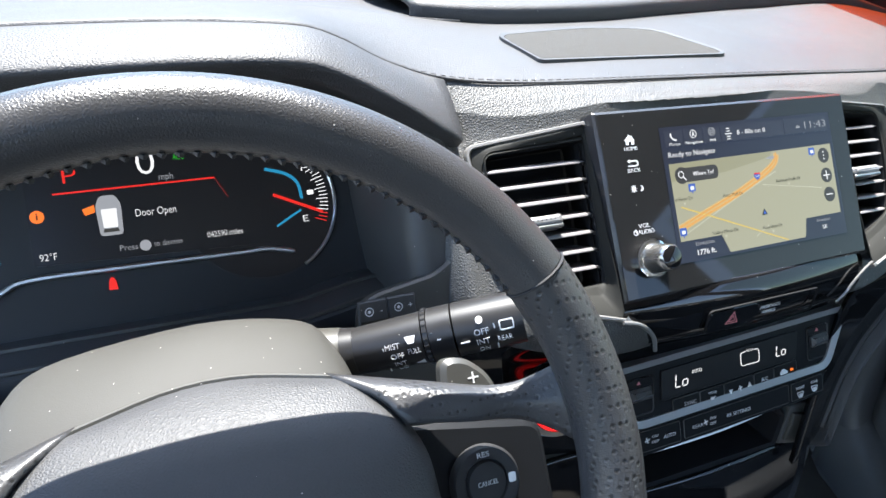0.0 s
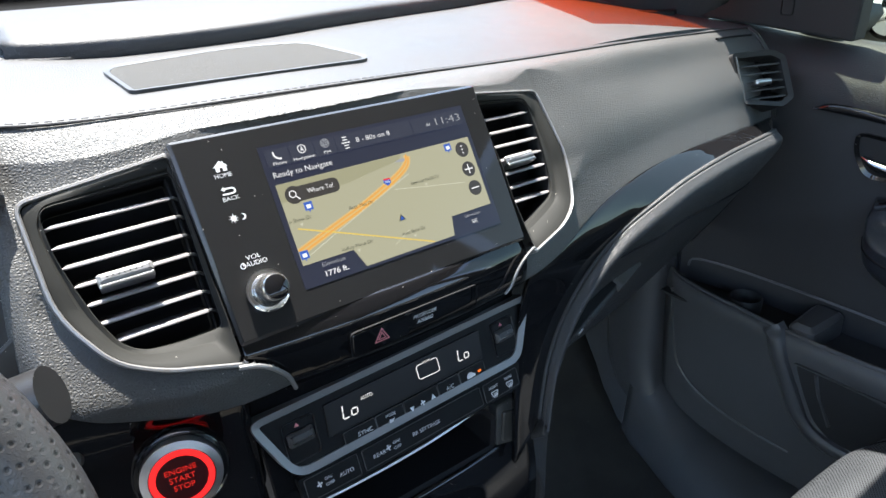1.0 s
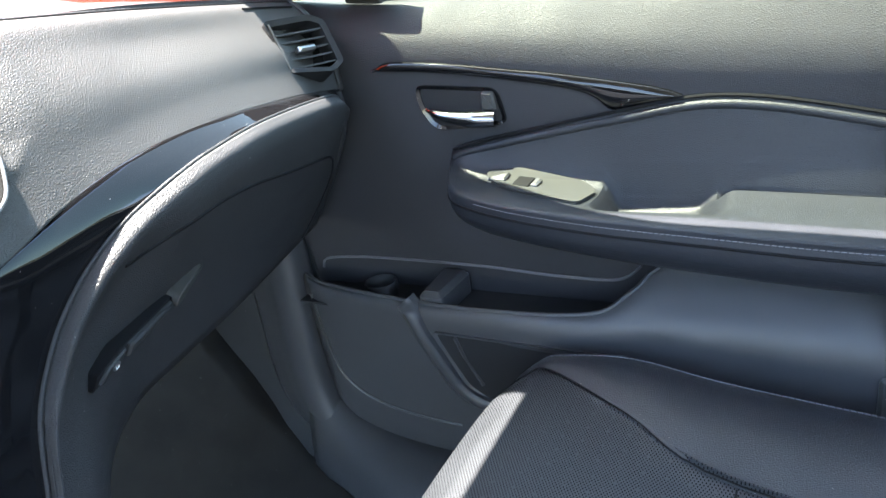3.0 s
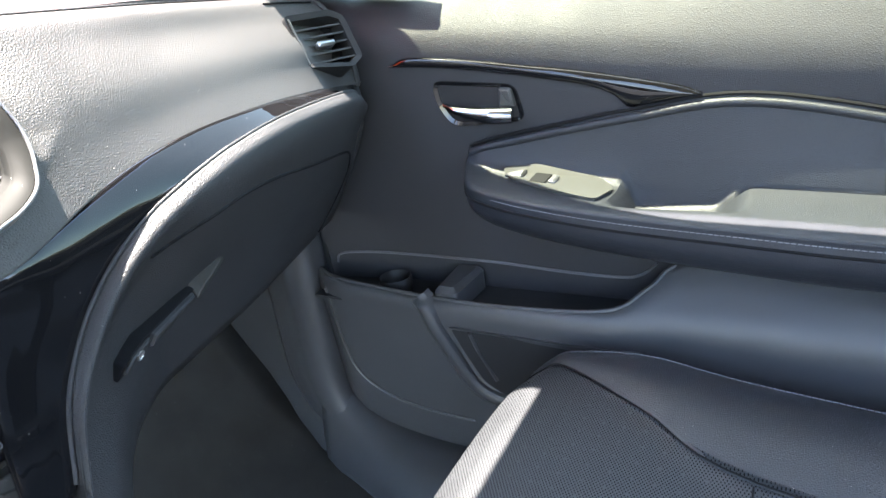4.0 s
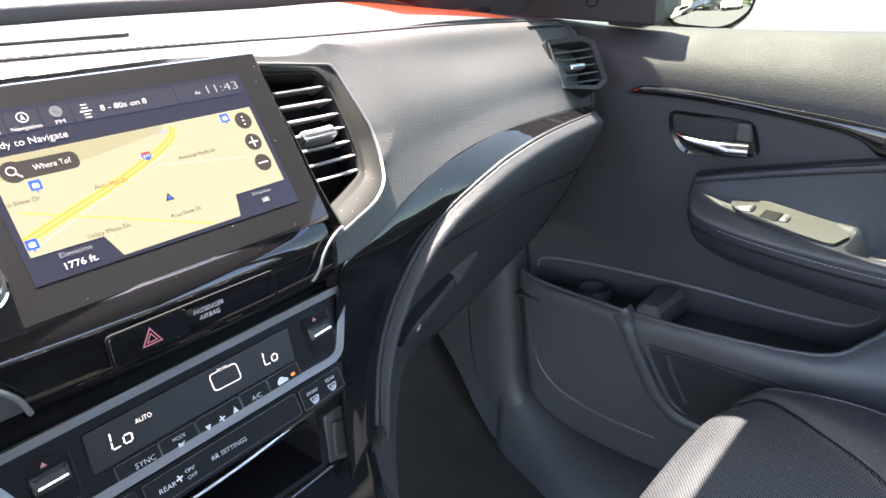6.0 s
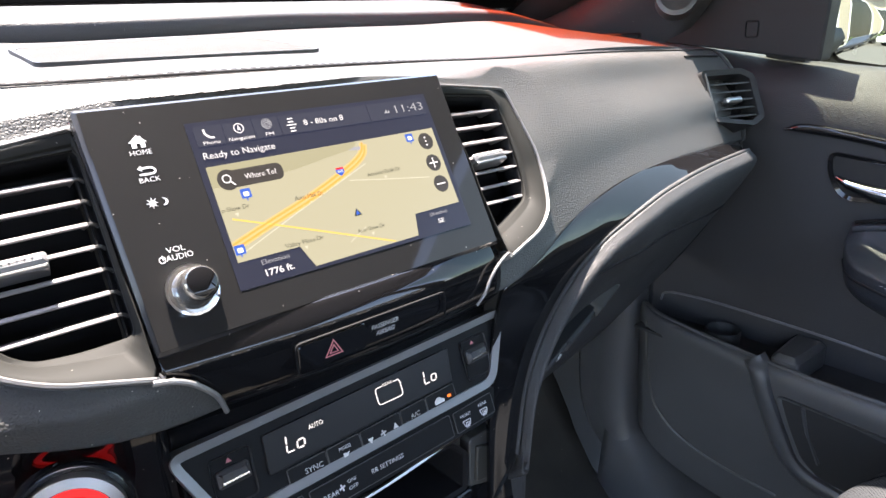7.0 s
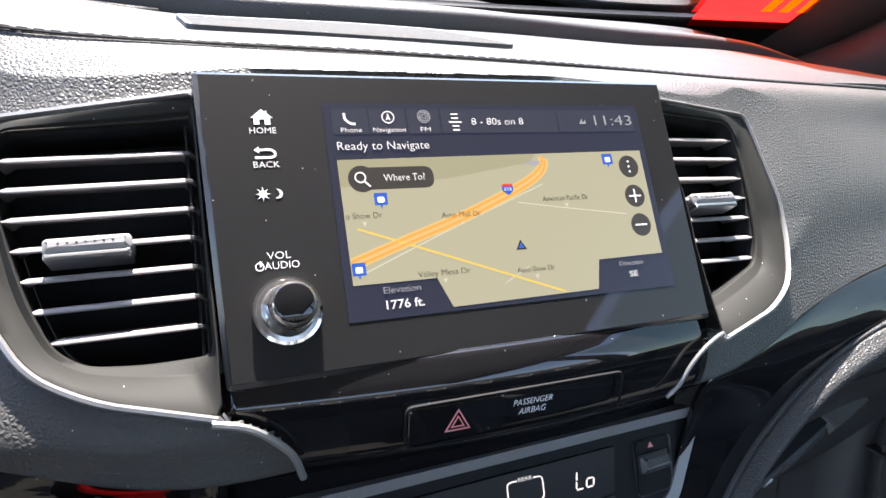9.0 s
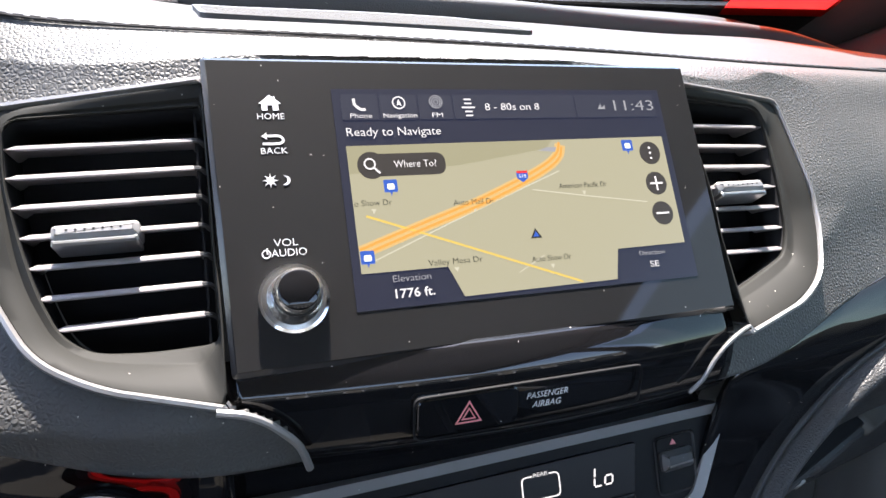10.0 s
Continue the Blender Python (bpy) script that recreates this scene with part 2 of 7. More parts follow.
def inset(pts, d):
    """The outline (counter-clockwise) moved inwards by d."""
    p = np.array(pts, float)
    out = []
    for i in range(len(p)):
        e0, e1 = p[i] - p[i - 1], p[(i + 1) % len(p)] - p[i]
        n0, n1 = np.array((-e0[1], e0[0])), np.array((-e1[1], e1[0]))
        n0 /= np.linalg.norm(n0) + 1e-12
        n1 /= np.linalg.norm(n1) + 1e-12
        v = n0 + n1
        v /= np.linalg.norm(v) + 1e-12
        out.append(tuple(p[i] + v * d / max(0.4, float(v @ n0))))
    return out


def prism(M, outline, h0, h1, edge=0.0):
    """A plate on the plane M between heights h0 and h1 with its upper edge eased."""
    bm = bmesh.new()
    rings = [(outline, h0), (outline, h1 - edge)] + ([(inset(outline, edge), h1)] if edge > 0 else [])
    if edge == 0:
        rings[1] = (outline, h1)
    vs = [[bm.verts.new(M @ Vector((x, y, h))) for x, y in o] for o, h in rings]
    n = len(outline)
    for a, b in zip(vs, vs[1:]):
        for i in range(n):
            bm.faces.new((a[i], a[(i + 1) % n], b[(i + 1) % n], b[i]))
    bm.faces.new(vs[-1])
    bm.faces.new(vs[0][::-1])
    return bm


def ring(M, outer, inner, h0, h1, hin=None):
    """A frame between two outlines of equally many points, from h0 up to h1 (its inner edge at hin)."""
    hin = h1 if hin is None else hin
    levels = [[M @ Vector((x, y, h0)) for x, y in outer], [M @ Vector((x, y, h1)) for x, y in outer],
              [M @ Vector((x, y, hin)) for x, y in inner], [M @ Vector((x, y, h0)) for x, y in inner]]
    return grid_bm(np.array([[tuple(v) for v in l] for l in levels]), close_u=True, close_v=True)


def circle(cx, cy, r, n=32):
    return [(cx + r * math.cos(a), cy + r * math.sin(a)) for a in np.linspace(0, 2 * math.pi, n, endpoint=False)]


def turned(M, profile, n=32, cx=0, cy=0):
    """A lathe body on the plane M: profile of (radius, height)."""
    rows = [[tuple(M @ Vector((cx + r * math.cos(a), cy + r * math.sin(a), h))) for a in np.linspace(0, 2 * math.pi, n, endpoint=False)] for r, h in profile]
    bm = grid_bm(rows, close_v=True)
    bm.verts.ensure_lookup_table()
    bm.faces.new([bm.verts[(len(profile) - 1) * n + k] for k in range(n)])
    return bm


def join(*bms):
    out = bmesh.new()
    for b in bms:
        me = bpy.data.meshes.new("tmp")
        b.to_mesh(me)
        b.free()
        out.from_mesh(me)
        bpy.data.meshes.remove(me)
    return out


def thing(name, base, label, category, group="", kind=""):
    ob = new(name)
    ob.location = base
    ob.empty_display_size = 0.02
    return tagged(ob, label, category, group, kind)


def part(name, bm, material, parent=None, label="", solid=0.0, smooth=True, crease=40):
    me = bpy.data.meshes.new(name)
    bmesh.ops.recalc_face_normals(bm, faces=bm.faces)
    if solid:
        eye = Vector((0, -0.4, 1.0))
        if sum(f.normal.dot(eye - f.calc_center_median()) * f.calc_area() for f in bm.faces) < 0:
            bmesh.ops.reverse_faces(bm, faces=bm.faces)
    bm.to_mesh(me)
    bm.free()
    me.materials.append(material)
    if smooth:
        me.polygons.foreach_set("use_smooth", [True] * len(me.polygons))
        me.set_sharp_from_angle(angle=radians(crease))
    ob = new(name, me)
    if solid:
        md = ob.modifiers.new("thickness", "SOLIDIFY")
        md.thickness, md.offset = solid, -1
    if parent:
        root = parent
        m = Matrix.Identity(4)
        chain = []
        while root:
            chain.append(root)
            root = root.parent
        for o in reversed(chain):
            m = m @ (o.matrix_parent_inverse @ o.matrix_basis if o.parent else o.matrix_basis)
        ob.parent = parent
        ob.matrix_parent_inverse = m.inverted()
    if label:
        ob["label"] = label
    return ob


def plane(origin, up):
    """A frame on a plane across the car: x to the right, y along up, z out of the plane."""
    u = Vector(up).normalized()
    n = Vector((1, 0, 0)).cross(u)
    return Matrix(((1, u.x, n.x, origin[0]), (0, u.y, n.y, origin[1]), (0, u.z, n.z, origin[2]), (0, 0, 0, 1)))


def lettering(name, body, M, x, y, size, material, parent, h=0.0, align="CENTER", width=0.0, slant=0.0, bold=0.0):
    cu = bpy.data.curves.new("text", "FONT")
    cu.body, cu.size, cu.align_x, cu.align_y, cu.extrude, cu.resolution_u = body, size, align, "CENTER", 0.00012, 3
    cu.shear, cu.offset = slant, bold - 0.011 * size
    ob = bpy.data.objects.new("text", cu)
    scene.collection.objects.link(ob)
    bpy.context.view_layer.update()
    me = bpy.data.meshes.new_from_object(ob.evaluated_get(bpy.context.evaluated_depsgraph_get()))
    bpy.data.objects.remove(ob)
    bm = bmesh.new()
    bm.from_mesh(me)
    bpy.data.meshes.remove(me)
    xs = [v.co.x for v in bm.verts]
    wide = width / (max(xs) - min(xs)) if width else 1.0
    for v in bm.verts:
        v.co = M @ Vector((x + v.co.x * wide, y + v.co.y, h + v.co.z))
    return part(name, bm, material, parent, smooth=False)


class Warp:
    """A plane whose sides fall away towards the windscreen."""

    def __init__(self, M, fall):
        self.M, self.fall = M, fall

    def __matmul__(self, v):
        return self.M @ v + Vector((0, self.fall(v.x, v.y), 0))


SCR = plane((0, -0.005, 0.75), (0, 0.482, 0.876))
HV = plane((0, 0.003, 0.69), (0, 0.371, 0.9286))
CLU = plane((0, 0.171, 0.772), (0, 0.495, 0.869))
WH = plane((-0.437, -0.145, 0.772), (0, math.sin(radians(32)), math.cos(radians(32))))
RIM = plane((-0.4435, -0.1515, 0.7686), (0, math.sin(radians(26)), math.cos(radians(26))))


def vent_fall(x, y):
    s = min(1.0, max(0.0, (y - 0.06) / 0.08))
    return 0.006 * min(1.0, max(0.0, y / 0.05)) + 0.0105 * s * s * (3 - 2 * s) + 0.016 * max(0.0, (abs(x) - 0.135) / 0.088) ** 2


VENT = Warp(SCR, vent_fall)
HVW = Warp(HV, lambda x, y: 0.12 * x * x)


# ---- dashboard ----
dash = thing("dashboard", (0, 0.1, 0.72), "black soft-touch car dashboard with stitched seams and dust", "dashboard")
STITCHLINE = [(-0.80, 0.16, 0.90), (-0.66, 0.14, 0.915), (-0.58, 0.125, 0.938), (-0.45, 0.12, 0.944), (-0.355, 0.12, 0.941), (-0.32, 0.125, 0.932), (-0.28, 0.13, 0.912), (-0.235, 0.124, 0.899),
              (-0.17, 0.115, 0.894), (-0.05, 0.112, 0.892), (0.10, 0.117, 0.888), (0.25, 0.126, 0.882), (0.45, 0.143, 0.876), (0.66, 0.162, 0.866), (0.76, 0.172, 0.86)]
RIDGEFOOT = [(-0.80, 0.33, 0.915), (-0.50, 0.33, 0.943), (-0.30, 0.31, 0.932), (-0.15, 0.29, 0.92), (0.0, 0.288, 0.919), (0.14, 0.322, 0.92), (0.32, 0.38, 0.918), (0.54, 0.43, 0.915), (0.66, 0.425, 0.900), (0.76, 0.41, 0.88)]


def top_line(x):
    """The y, z line of the pad's top at x, from the seam back to the foot of the windscreen bank."""
    (y0, z0), (y1, z1) = at(STITCHLINE, x), at(RIDGEFOOT, x)
    z1 -= 0.004 * min(1.0, max(0.0, (x + 0.22) / 0.1)) * min(1.0, max(0.0, (0.62 - x) / 0.25))
    return catmull([(y0, z0), (y0 + 0.012, z0 + 0.003), (0.6 * y0 + 0.4 * y1, 0.55 * z0 + 0.45 * z1 + 0.002), (y1 + 0.004, z1)], 8)


xs = np.linspace(-0.79, 0.755, 90)
rows = []
for x in xs:
    (y0, z0), (y1, z1) = at(STITCHLINE, x), at(RIDGEFOOT, x)
    rows.append([(x, q[0], q[1]) for q in top_line(x)])
part("top_pad", grid_bm(rows), DASH, dash, "grained black upper dash pad", solid=0.006)
# the raised bank under the windscreen
rows = []
for x in np.linspace(-0.2, 0.755, 60):
    y, z = at(RIDGEFOOT, x)
    lift = 0.013 * min(1, (0.76 - x) / 0.16)
    rows.append(catmull([(x, y + 0.005, z - 0.014), (x, y + 0.001, z + 0.3 * lift), (x, y + 0.006, z + lift), (x, y + 0.03, z + lift + 0.004), (x, y + 0.09, z + lift + 0.010), (x, 0.545, min(z + 0.032, 0.95)), (x, 0.60, 0.94 - 0.1 * max(0, x - 0.5))], 5))
part("windscreen_bank", grid_bm(rows), DASH, dash, "raised black bank along the windscreen", solid=0.006)
rows = []
for x in np.linspace(-0.79, -0.15, 30):
    y, z = at(RIDGEFOOT, x)
    rows.append(catmull([(x, y - 0.002, z - 0.001), (x, 0.5 * y + 0.29, z - 0.004), (x, 0.60, 0.93)], 5))
part("driver_top", grid_bm(rows), DASH, dash, solid=0.006)

FACE = [  # rows of x and then y, z of six points from the seam down
    [(-0.275, 0.16, 0.889), (-0.262, 0.145, 0.893), (-0.245, 0.127, 0.898), (-0.215, 0.120, 0.895), (-0.14, 0.114, 0.893), (0.0, 0.113, 0.890), (0.14, 0.118, 0.886), (0.25, 0.126, 0.882), (0.45, 0.143, 0.876), (0.66, 0.162, 0.866), (0.75, 0.172, 0.86)],
    [(-0.275, 0.15, 0.867), (-0.262, 0.127, 0.874), (-0.245, 0.112, 0.879), (-0.215, 0.101, 0.880), (-0.14, 0.094, 0.884), (0.0, 0.09, 0.885), (0.14, 0.094, 0.880), (0.25, 0.102, 0.875), (0.45, 0.124, 0.867), (0.66, 0.148, 0.857), (0.75, 0.158, 0.851)],
    [(-0.275, 0.135, 0.84), (-0.262, 0.108, 0.85), (-0.245, 0.091, 0.857), (-0.215, 0.080, 0.859), (-0.14, 0.073, 0.869), (0.0, 0.074, 0.874), (0.14, 0.073, 0.866), (0.25, 0.081, 0.852), (0.45, 0.107, 0.843), (0.66, 0.131, 0.837), (0.75, 0.141, 0.833)],
    [(-0.275, 0.11, 0.80), (-0.262, 0.076, 0.808), (-0.245, 0.056, 0.81), (-0.215, 0.046, 0.81), (-0.14, 0.028, 0.815), (0.0, 0.038, 0.82), (0.14, 0.03, 0.81), (0.22, 0.043, 0.81), (0.25, 0.052, 0.81), (0.33, 0.062, 0.811), (0.45, 0.076, 0.811), (0.56, 0.09, 0.808), (0.66, 0.105, 0.803), (0.75, 0.117, 0.80)],
    [(-0.275, 0.08, 0.75), (-0.262, 0.044, 0.757), (-0.245, 0.018, 0.756), (-0.215, 0.006, 0.752), (-0.14, -0.008, 0.752), (0.0, 0.012, 0.755), (0.14, 0.012, 0.755), (0.25, 0.034, 0.768), (0.33, 0.046, 0.776), (0.45, 0.060, 0.782), (0.56, 0.076, 0.779), (0.66, 0.096, 0.773), (0.75, 0.116, 0.768)],
    [(-0.275, 0.076, 0.72), (-0.262, 0.041, 0.738), (-0.245, 0.014, 0.736), (-0.215, 0.003, 0.724), (-0.14, -0.0105, 0.710), (0.0, 0.008, 0.706), (0.14, -0.004, 0.713), (0.25, 0.021, 0.739), (0.33, 0.034, 0.754), (0.45, 0.047, 0.760), (0.56, 0.062, 0.755), (0.66, 0.086, 0.746), (0.75, 0.113, 0.734)],
]


def face_section(x):
    return [(x, *at(rows, x)) for rows in FACE]


def vent_outline(s):
    """The outline of a centre vent on the screen's plane, clockwise."""
    pts = [(-0.1365, -0.0105), (-0.137, 0.1355), (-0.233, 0.119) if s < 0 else (-0.2275, 0.1225), (-0.232, 0.047), (-0.2105, 0.013), (-0.188, 0.0025)]
    pts = rounded(pts, [0.001, 0.001, 0.008, 0.02, 0.015, 0.015], 5)[::-1]
    return pts if s < 0 else [(0.133 + 0.965 * (-x - 0.1365), y) for x, y in pts[::-1]]


def inside(p, poly):
    hit = False
    for (x0, y0), (x1, y1) in zip(poly, poly[1:] + poly[:1]):
        if (y0 > p[1]) != (y1 > p[1]) and p[0] < x0 + (x1 - x0) * (p[1] - y0) / (y1 - y0):
            hit = not hit
    return hit


face_grid = [catmull(face_section(x), 22) for x in np.linspace(-0.275, 0.745, 330)]
for col_ in face_grid:
    for p_ in col_:
        f_ = min(1.0, max(0.0, (0.262 + p_[0]) / 0.028 if p_[0] < 0 else (0.30 - p_[0]) / 0.066))
        f_ *= f_ * (3 - 2 * f_)
        v_ = (p_[2] - 0.75) / 0.876
        f_ *= min(1.0, max(0.0, (v_ + 0.045) / 0.045))
        if f_ > 0 and -0.045 < v_ < 0.15:
            want = (VENT @ Vector((max(-0.236, min(0.228, p_[0])), v_, 0))).y + 0.0025
            p_[1] += f_ * max(0.0, want - p_[1])
face_bm = grid_bm(face_grid)
holes = [inset(vent_outline(-1), 0.001), inset(vent_outline(1), 0.001), rect(-0.137, -0.006, 0.131, 0.139)]
gone = []
for f in face_bm.faces:
    m_ = f.calc_center_median()
    if abs(m_.x) < 0.24 and any(inside((m_.x, (m_.z - 0.75) / 0.876), h) for h in holes):
        gone.append(f)
TAIL = [(-0.142, 0.7415), (-0.132, 0.7395), (-0.124, 0.7355), (-0.1165, 0.729), (-0.1095, 0.72), (-0.1055, 0.708), (-0.1, 0.65), (0.092, 0.65), (0.096, 0.712), (0.1035, 0.7195), (0.109, 0.729), (0.117, 0.737), (0.126, 0.7415), (0.1385, 0.744)]
for f in face_bm.faces:
    m_ = f.calc_center_median()
    if -0.142 < m_.x < 0.1385 and float(np.interp(m_.x, *zip(*TAIL))) < m_.z < 0.765:
        gone.append(f)
bmesh.ops.delete(face_bm, geom=list(set(gone)), context="FACES")
# the edge of the skin follows the vent outlines
for hole in holes[:2]:
    loop_ = np.array(inset(hole, -0.0026))
    for v in face_bm.verts:
        if v.is_boundary and 0.138 < abs(v.co.x) < 0.24 and v.co.x * loop_[0, 0] > 0 and -0.02 < (v.co.z - 0.75) / 0.876 < 0.15:
            q = np.array((v.co.x, (v.co.z - 0.75) / 0.876))
            best = None
            for a_, b_ in zip(loop_, np.roll(loop_, -1, 0)):
                t_ = min(1.0, max(0.0, float((q - a_) @ (b_ - a_) / ((b_ - a_) @ (b_ - a_) + 1e-12))))
                c_ = a_ + (b_ - a_) * t_
                if best is None or np.linalg.norm(c_ - q) < best[0]:
                    best = (np.linalg.norm(c_ - q), c_)
            if best[0] < 0.008:
                v.co = VENT @ Vector((*best[1], 0.0))
part("face_panel", face_bm, PANEL, dash, "grained black soft dash face", solid=0.0006)
# closed end of the dash beside the door
rows = []
for k, (dx, dy) in enumerate([(0, 0), (0.014, 0.004), (0.026, 0.014), (0.033, 0.032), (0.036, 0.06), (0.036, 0.16)]):
    pts = catmull([(0.745, *at(r, 0.745)) for r in FACE] + [(0.742, 0.115, 0.735), (0.74, 0.11, 0.70), (0.735, 0.12, 0.66), (0.725, 0.15, 0.60), (0.71, 0.19, 0.53)], 4)
    rows.append([(p[0] + dx, p[1] + dy, p[2] - 0.2 * dy) for p in pts])
part("end_cap", grid_bm(rows), PLASTIC, dash, "dark moulded end of the dash", solid=0.003)

# seam thread along the top pad
line = [(x, *at(STITCHLINE, x)) for x in np.linspace(-0.78, 0.745, 160)]
part("seam", tube([(x, y - 0.001, z + 0.0004) for x, y, z in line], 0.0009, 6), DTHREAD, dash, "dark sewn seam")
bits = []
for x in np.arange(-0.62, 0.60, 0.0075):
    (y, z), (y2, z2) = at(STITCHLINE, x), at(STITCHLINE, x + 0.0045)
    bits.append(tube([(x, y + 0.004, z + 0.0016), (x + 0.0045, y2 + 0.004, z2 + 0.0016)], 0.0005, 4))
tagged(part("stitches", join(*bits), LINE, dash, "row of small grey stitches"), kind="stuff")

# gloss strip and the padded roll under it
GTOP = [(0.745, 0.112, 0.735), (0.64, 0.078, 0.748), (0.51, 0.052, 0.758), (0.40, 0.042, 0.760), (0.31, 0.030, 0.752), (0.235, 0.019, 0.736), (0.185, 0.008, 0.722), (0.142, -0.002, 0.712), (0.128, -0.004, 0.69), (0.112, -0.010, 0.65), (0.104, -0.018, 0.60), (0.096, -0.026, 0.53)]
PCREST = [(0.745, 0.108, 0.715), (0.64, 0.048, 0.742), (0.49, 0.021, 0.748), (0.40, 0.014, 0.740), (0.35, 0.010, 0.731), (0.318, 0.010, 0.722), (0.285, 0.010, 0.711), (0.245, 0.008, 0.692), (0.21, 0.004, 0.668), (0.183, 0.0, 0.641), (0.158, -0.008, 0.608), (0.138, -0.018, 0.557)]
secs = []
for g, p in zip(GTOP, PCREST):
    g, p = np.array(g), np.array(p)
    p = p + (0, 0.004, -0.003)
    out_ = np.array((0.0, -0.0008, 0.0003))
    secs.append([g + (0, 0.006, 0.0), g, g * 0.66 + p * 0.34 + out_ * 0.8, g * 0.33 + p * 0.67 + out_, p, p + (0, 0.008, -0.004)])
part("gloss_strip", grid_bm(loft(secs, 8, 5)), GLOSS, dash, "piano black trim strip", solid=0.003)
ROLL = [
    PCREST,
    [(x, y - 0.010, z - 0.014) for x, y, z in PCREST],
    [(x, y + 0.002 + 0.012 * max(0.0, (x - 0.5) / 0.25) + 0.02 * min(1.0, max(0.0, (0.36 - x) / 0.1)), z - 0.05) for x, y, z in PCREST],
    [(0.735, 0.14, 0.61), (0.63, 0.115, 0.60), (0.485, 0.088, 0.60), (0.405, 0.078, 0.60), (0.35, 0.074, 0.60), (0.32, 0.073, 0.592), (0.293, 0.068, 0.58), (0.256, 0.056, 0.562), (0.224, 0.042, 0.54), (0.2, 0.028, 0.518), (0.178, 0.012, 0.49), (0.165, 0.002, 0.43)],
    [(0.71, 0.185, 0.53), (0.61, 0.165, 0.522), (0.475, 0.135, 0.515), (0.40, 0.122, 0.512), (0.345, 0.112, 0.51), (0.315, 0.108, 0.508), (0.288, 0.1, 0.505), (0.256, 0.088, 0.495), (0.228, 0.072, 0.48), (0.208, 0.056, 0.46), (0.19, 0.04, 0.43), (0.18, 0.03, 0.36)],
]
roll = loft(list(zip(*ROLL)), 8, 7)
part("roll_back", grid_bm([[tuple(p), tuple(p + np.array((0.0, 0.012, -0.004))), tuple(p + np.array((0.002, 0.022, -0.02))), tuple(p + np.array((0.003, 0.028, -0.05)))] for p in roll[:, 0]]), ROLLSKIN, dash, "back of the padded roll", solid=0.003)
part("padded_roll", grid_bm(roll), ROLLSKIN, dash, "padded black roll above the glovebox", solid=0.005)
n_s, n_v = roll.shape[:2]


def on_roll(s, v, out=0.0):
    """A point of the padded roll at s (0 at the door) and v (0 at its crest), out of its face."""
    i, j = s * (n_s - 1), v * (n_v - 1)
    a, b = min(int(i), n_s - 2), min(int(j), n_v - 2)
    p = roll[a, b] * (1 - i + a) * (1 - j + b) + roll[a + 1, b] * (i - a) * (1 - j + b) + roll[a, b + 1] * (1 - i + a) * (j - b) + roll[a + 1, b + 1] * (i - a) * (j - b)
    nrm = np.cross(roll[a + 1, b] - roll[a, b], roll[a, b + 1] - roll[a, b])
    nrm /= np.linalg.norm(nrm) + 1e-9
    if nrm[1] > 0:
        nrm = -nrm
    return p + nrm * out


# glovebox lid lines, latch and lock
seam = [on_roll(s, v, 0.0) for s, v in catmull([(0.575, 0.38), (0.534, 0.425), (0.409, 0.464), (0.261, 0.50), (0.148, 0.565), (0.07, 0.6), (0.035, 0.66), (0.03, 0.8), (0.045, 0.98)], 6)]
box = part("glovebox_door", tube(seam, 0.0019, 6), DARK, dash, "shut line of the glovebox lid")
a, b = np.array((0.221, 0.030, 0.600)), np.array((0.343, 0.068, 0.610))
ax = (b - a) / np.linalg.norm(b - a)
up_ = Vector((0.0, -0.5, 0.86)).normalized()
axv = Vector(ax)
nv_ = axv.cross(up_).normalized()
up_ = nv_.cross(axv)
LAT = Matrix(((axv.x, up_.x, nv_.x, a[0] + 0.006 * nv_.x), (axv.y, up_.y, nv_.y, a[1] + 0.006 * nv_.y), (axv.z, up_.z, nv_.z, a[2] + 0.006 * nv_.z), (0, 0, 0, 1)))
part("latch_recess", prism(LAT, rounded([(-0.005, -0.016), (0.03, -0.0125), (0.125, -0.0085), (0.122, 0.004), (0.03, 0.0065), (0.002, -0.002)], 0.002), -0.012, 0.001, 0.001), DARK, box, "dark latch recess")
part("latch", prism(LAT, rounded([(0.038, -0.0075), (0.114, -0.0035), (0.117, 0.0025), (0.042, 0.005)], 0.002), -0.004, 0.006, 0.002), PLASTIC, box, "black glovebox latch")
part("lock_plate", prism(LAT, rounded([(0.001, -0.0115), (0.035, -0.008), (0.038, 0.0045), (0.012, 0.0)], 0.002), -0.004, 0.004, 0.0015), PLASTIC, box, "black lock plate")
part("finger_recess", prism(LAT, rounded([(0.117, -0.005), (0.13, -0.004), (0.168, 0.016), (0.162, 0.022), (0.122, 0.007)], 0.005), -0.008, 0.0085, 0.001), OLIVE, box, "pale finger recess")
part("lock", turned(LAT, [(0.0048, 0.002), (0.0048, 0.0052), (0.0034, 0.0056), (0.003, 0.0046)], 18, 0.022, -0.004), CHROME, box, "chrome keyhole")

# speaker in the dash top
SPK = [(-0.136, 0.152), (0.086, 0.158), (0.056, 0.249), (-0.02, 0.259), (-0.142, 0.238)]


def top_z(x, y):
    line = top_line(x)
    return float(np.interp(y, line[:, 0], line[:, 1]))


class OnTop:
    def __matmul__(self, v):
        return Vector((v.x, v.y, top_z(v.x, min(max(v.y, 0.12), 0.285)) + v.z + 0.0012))


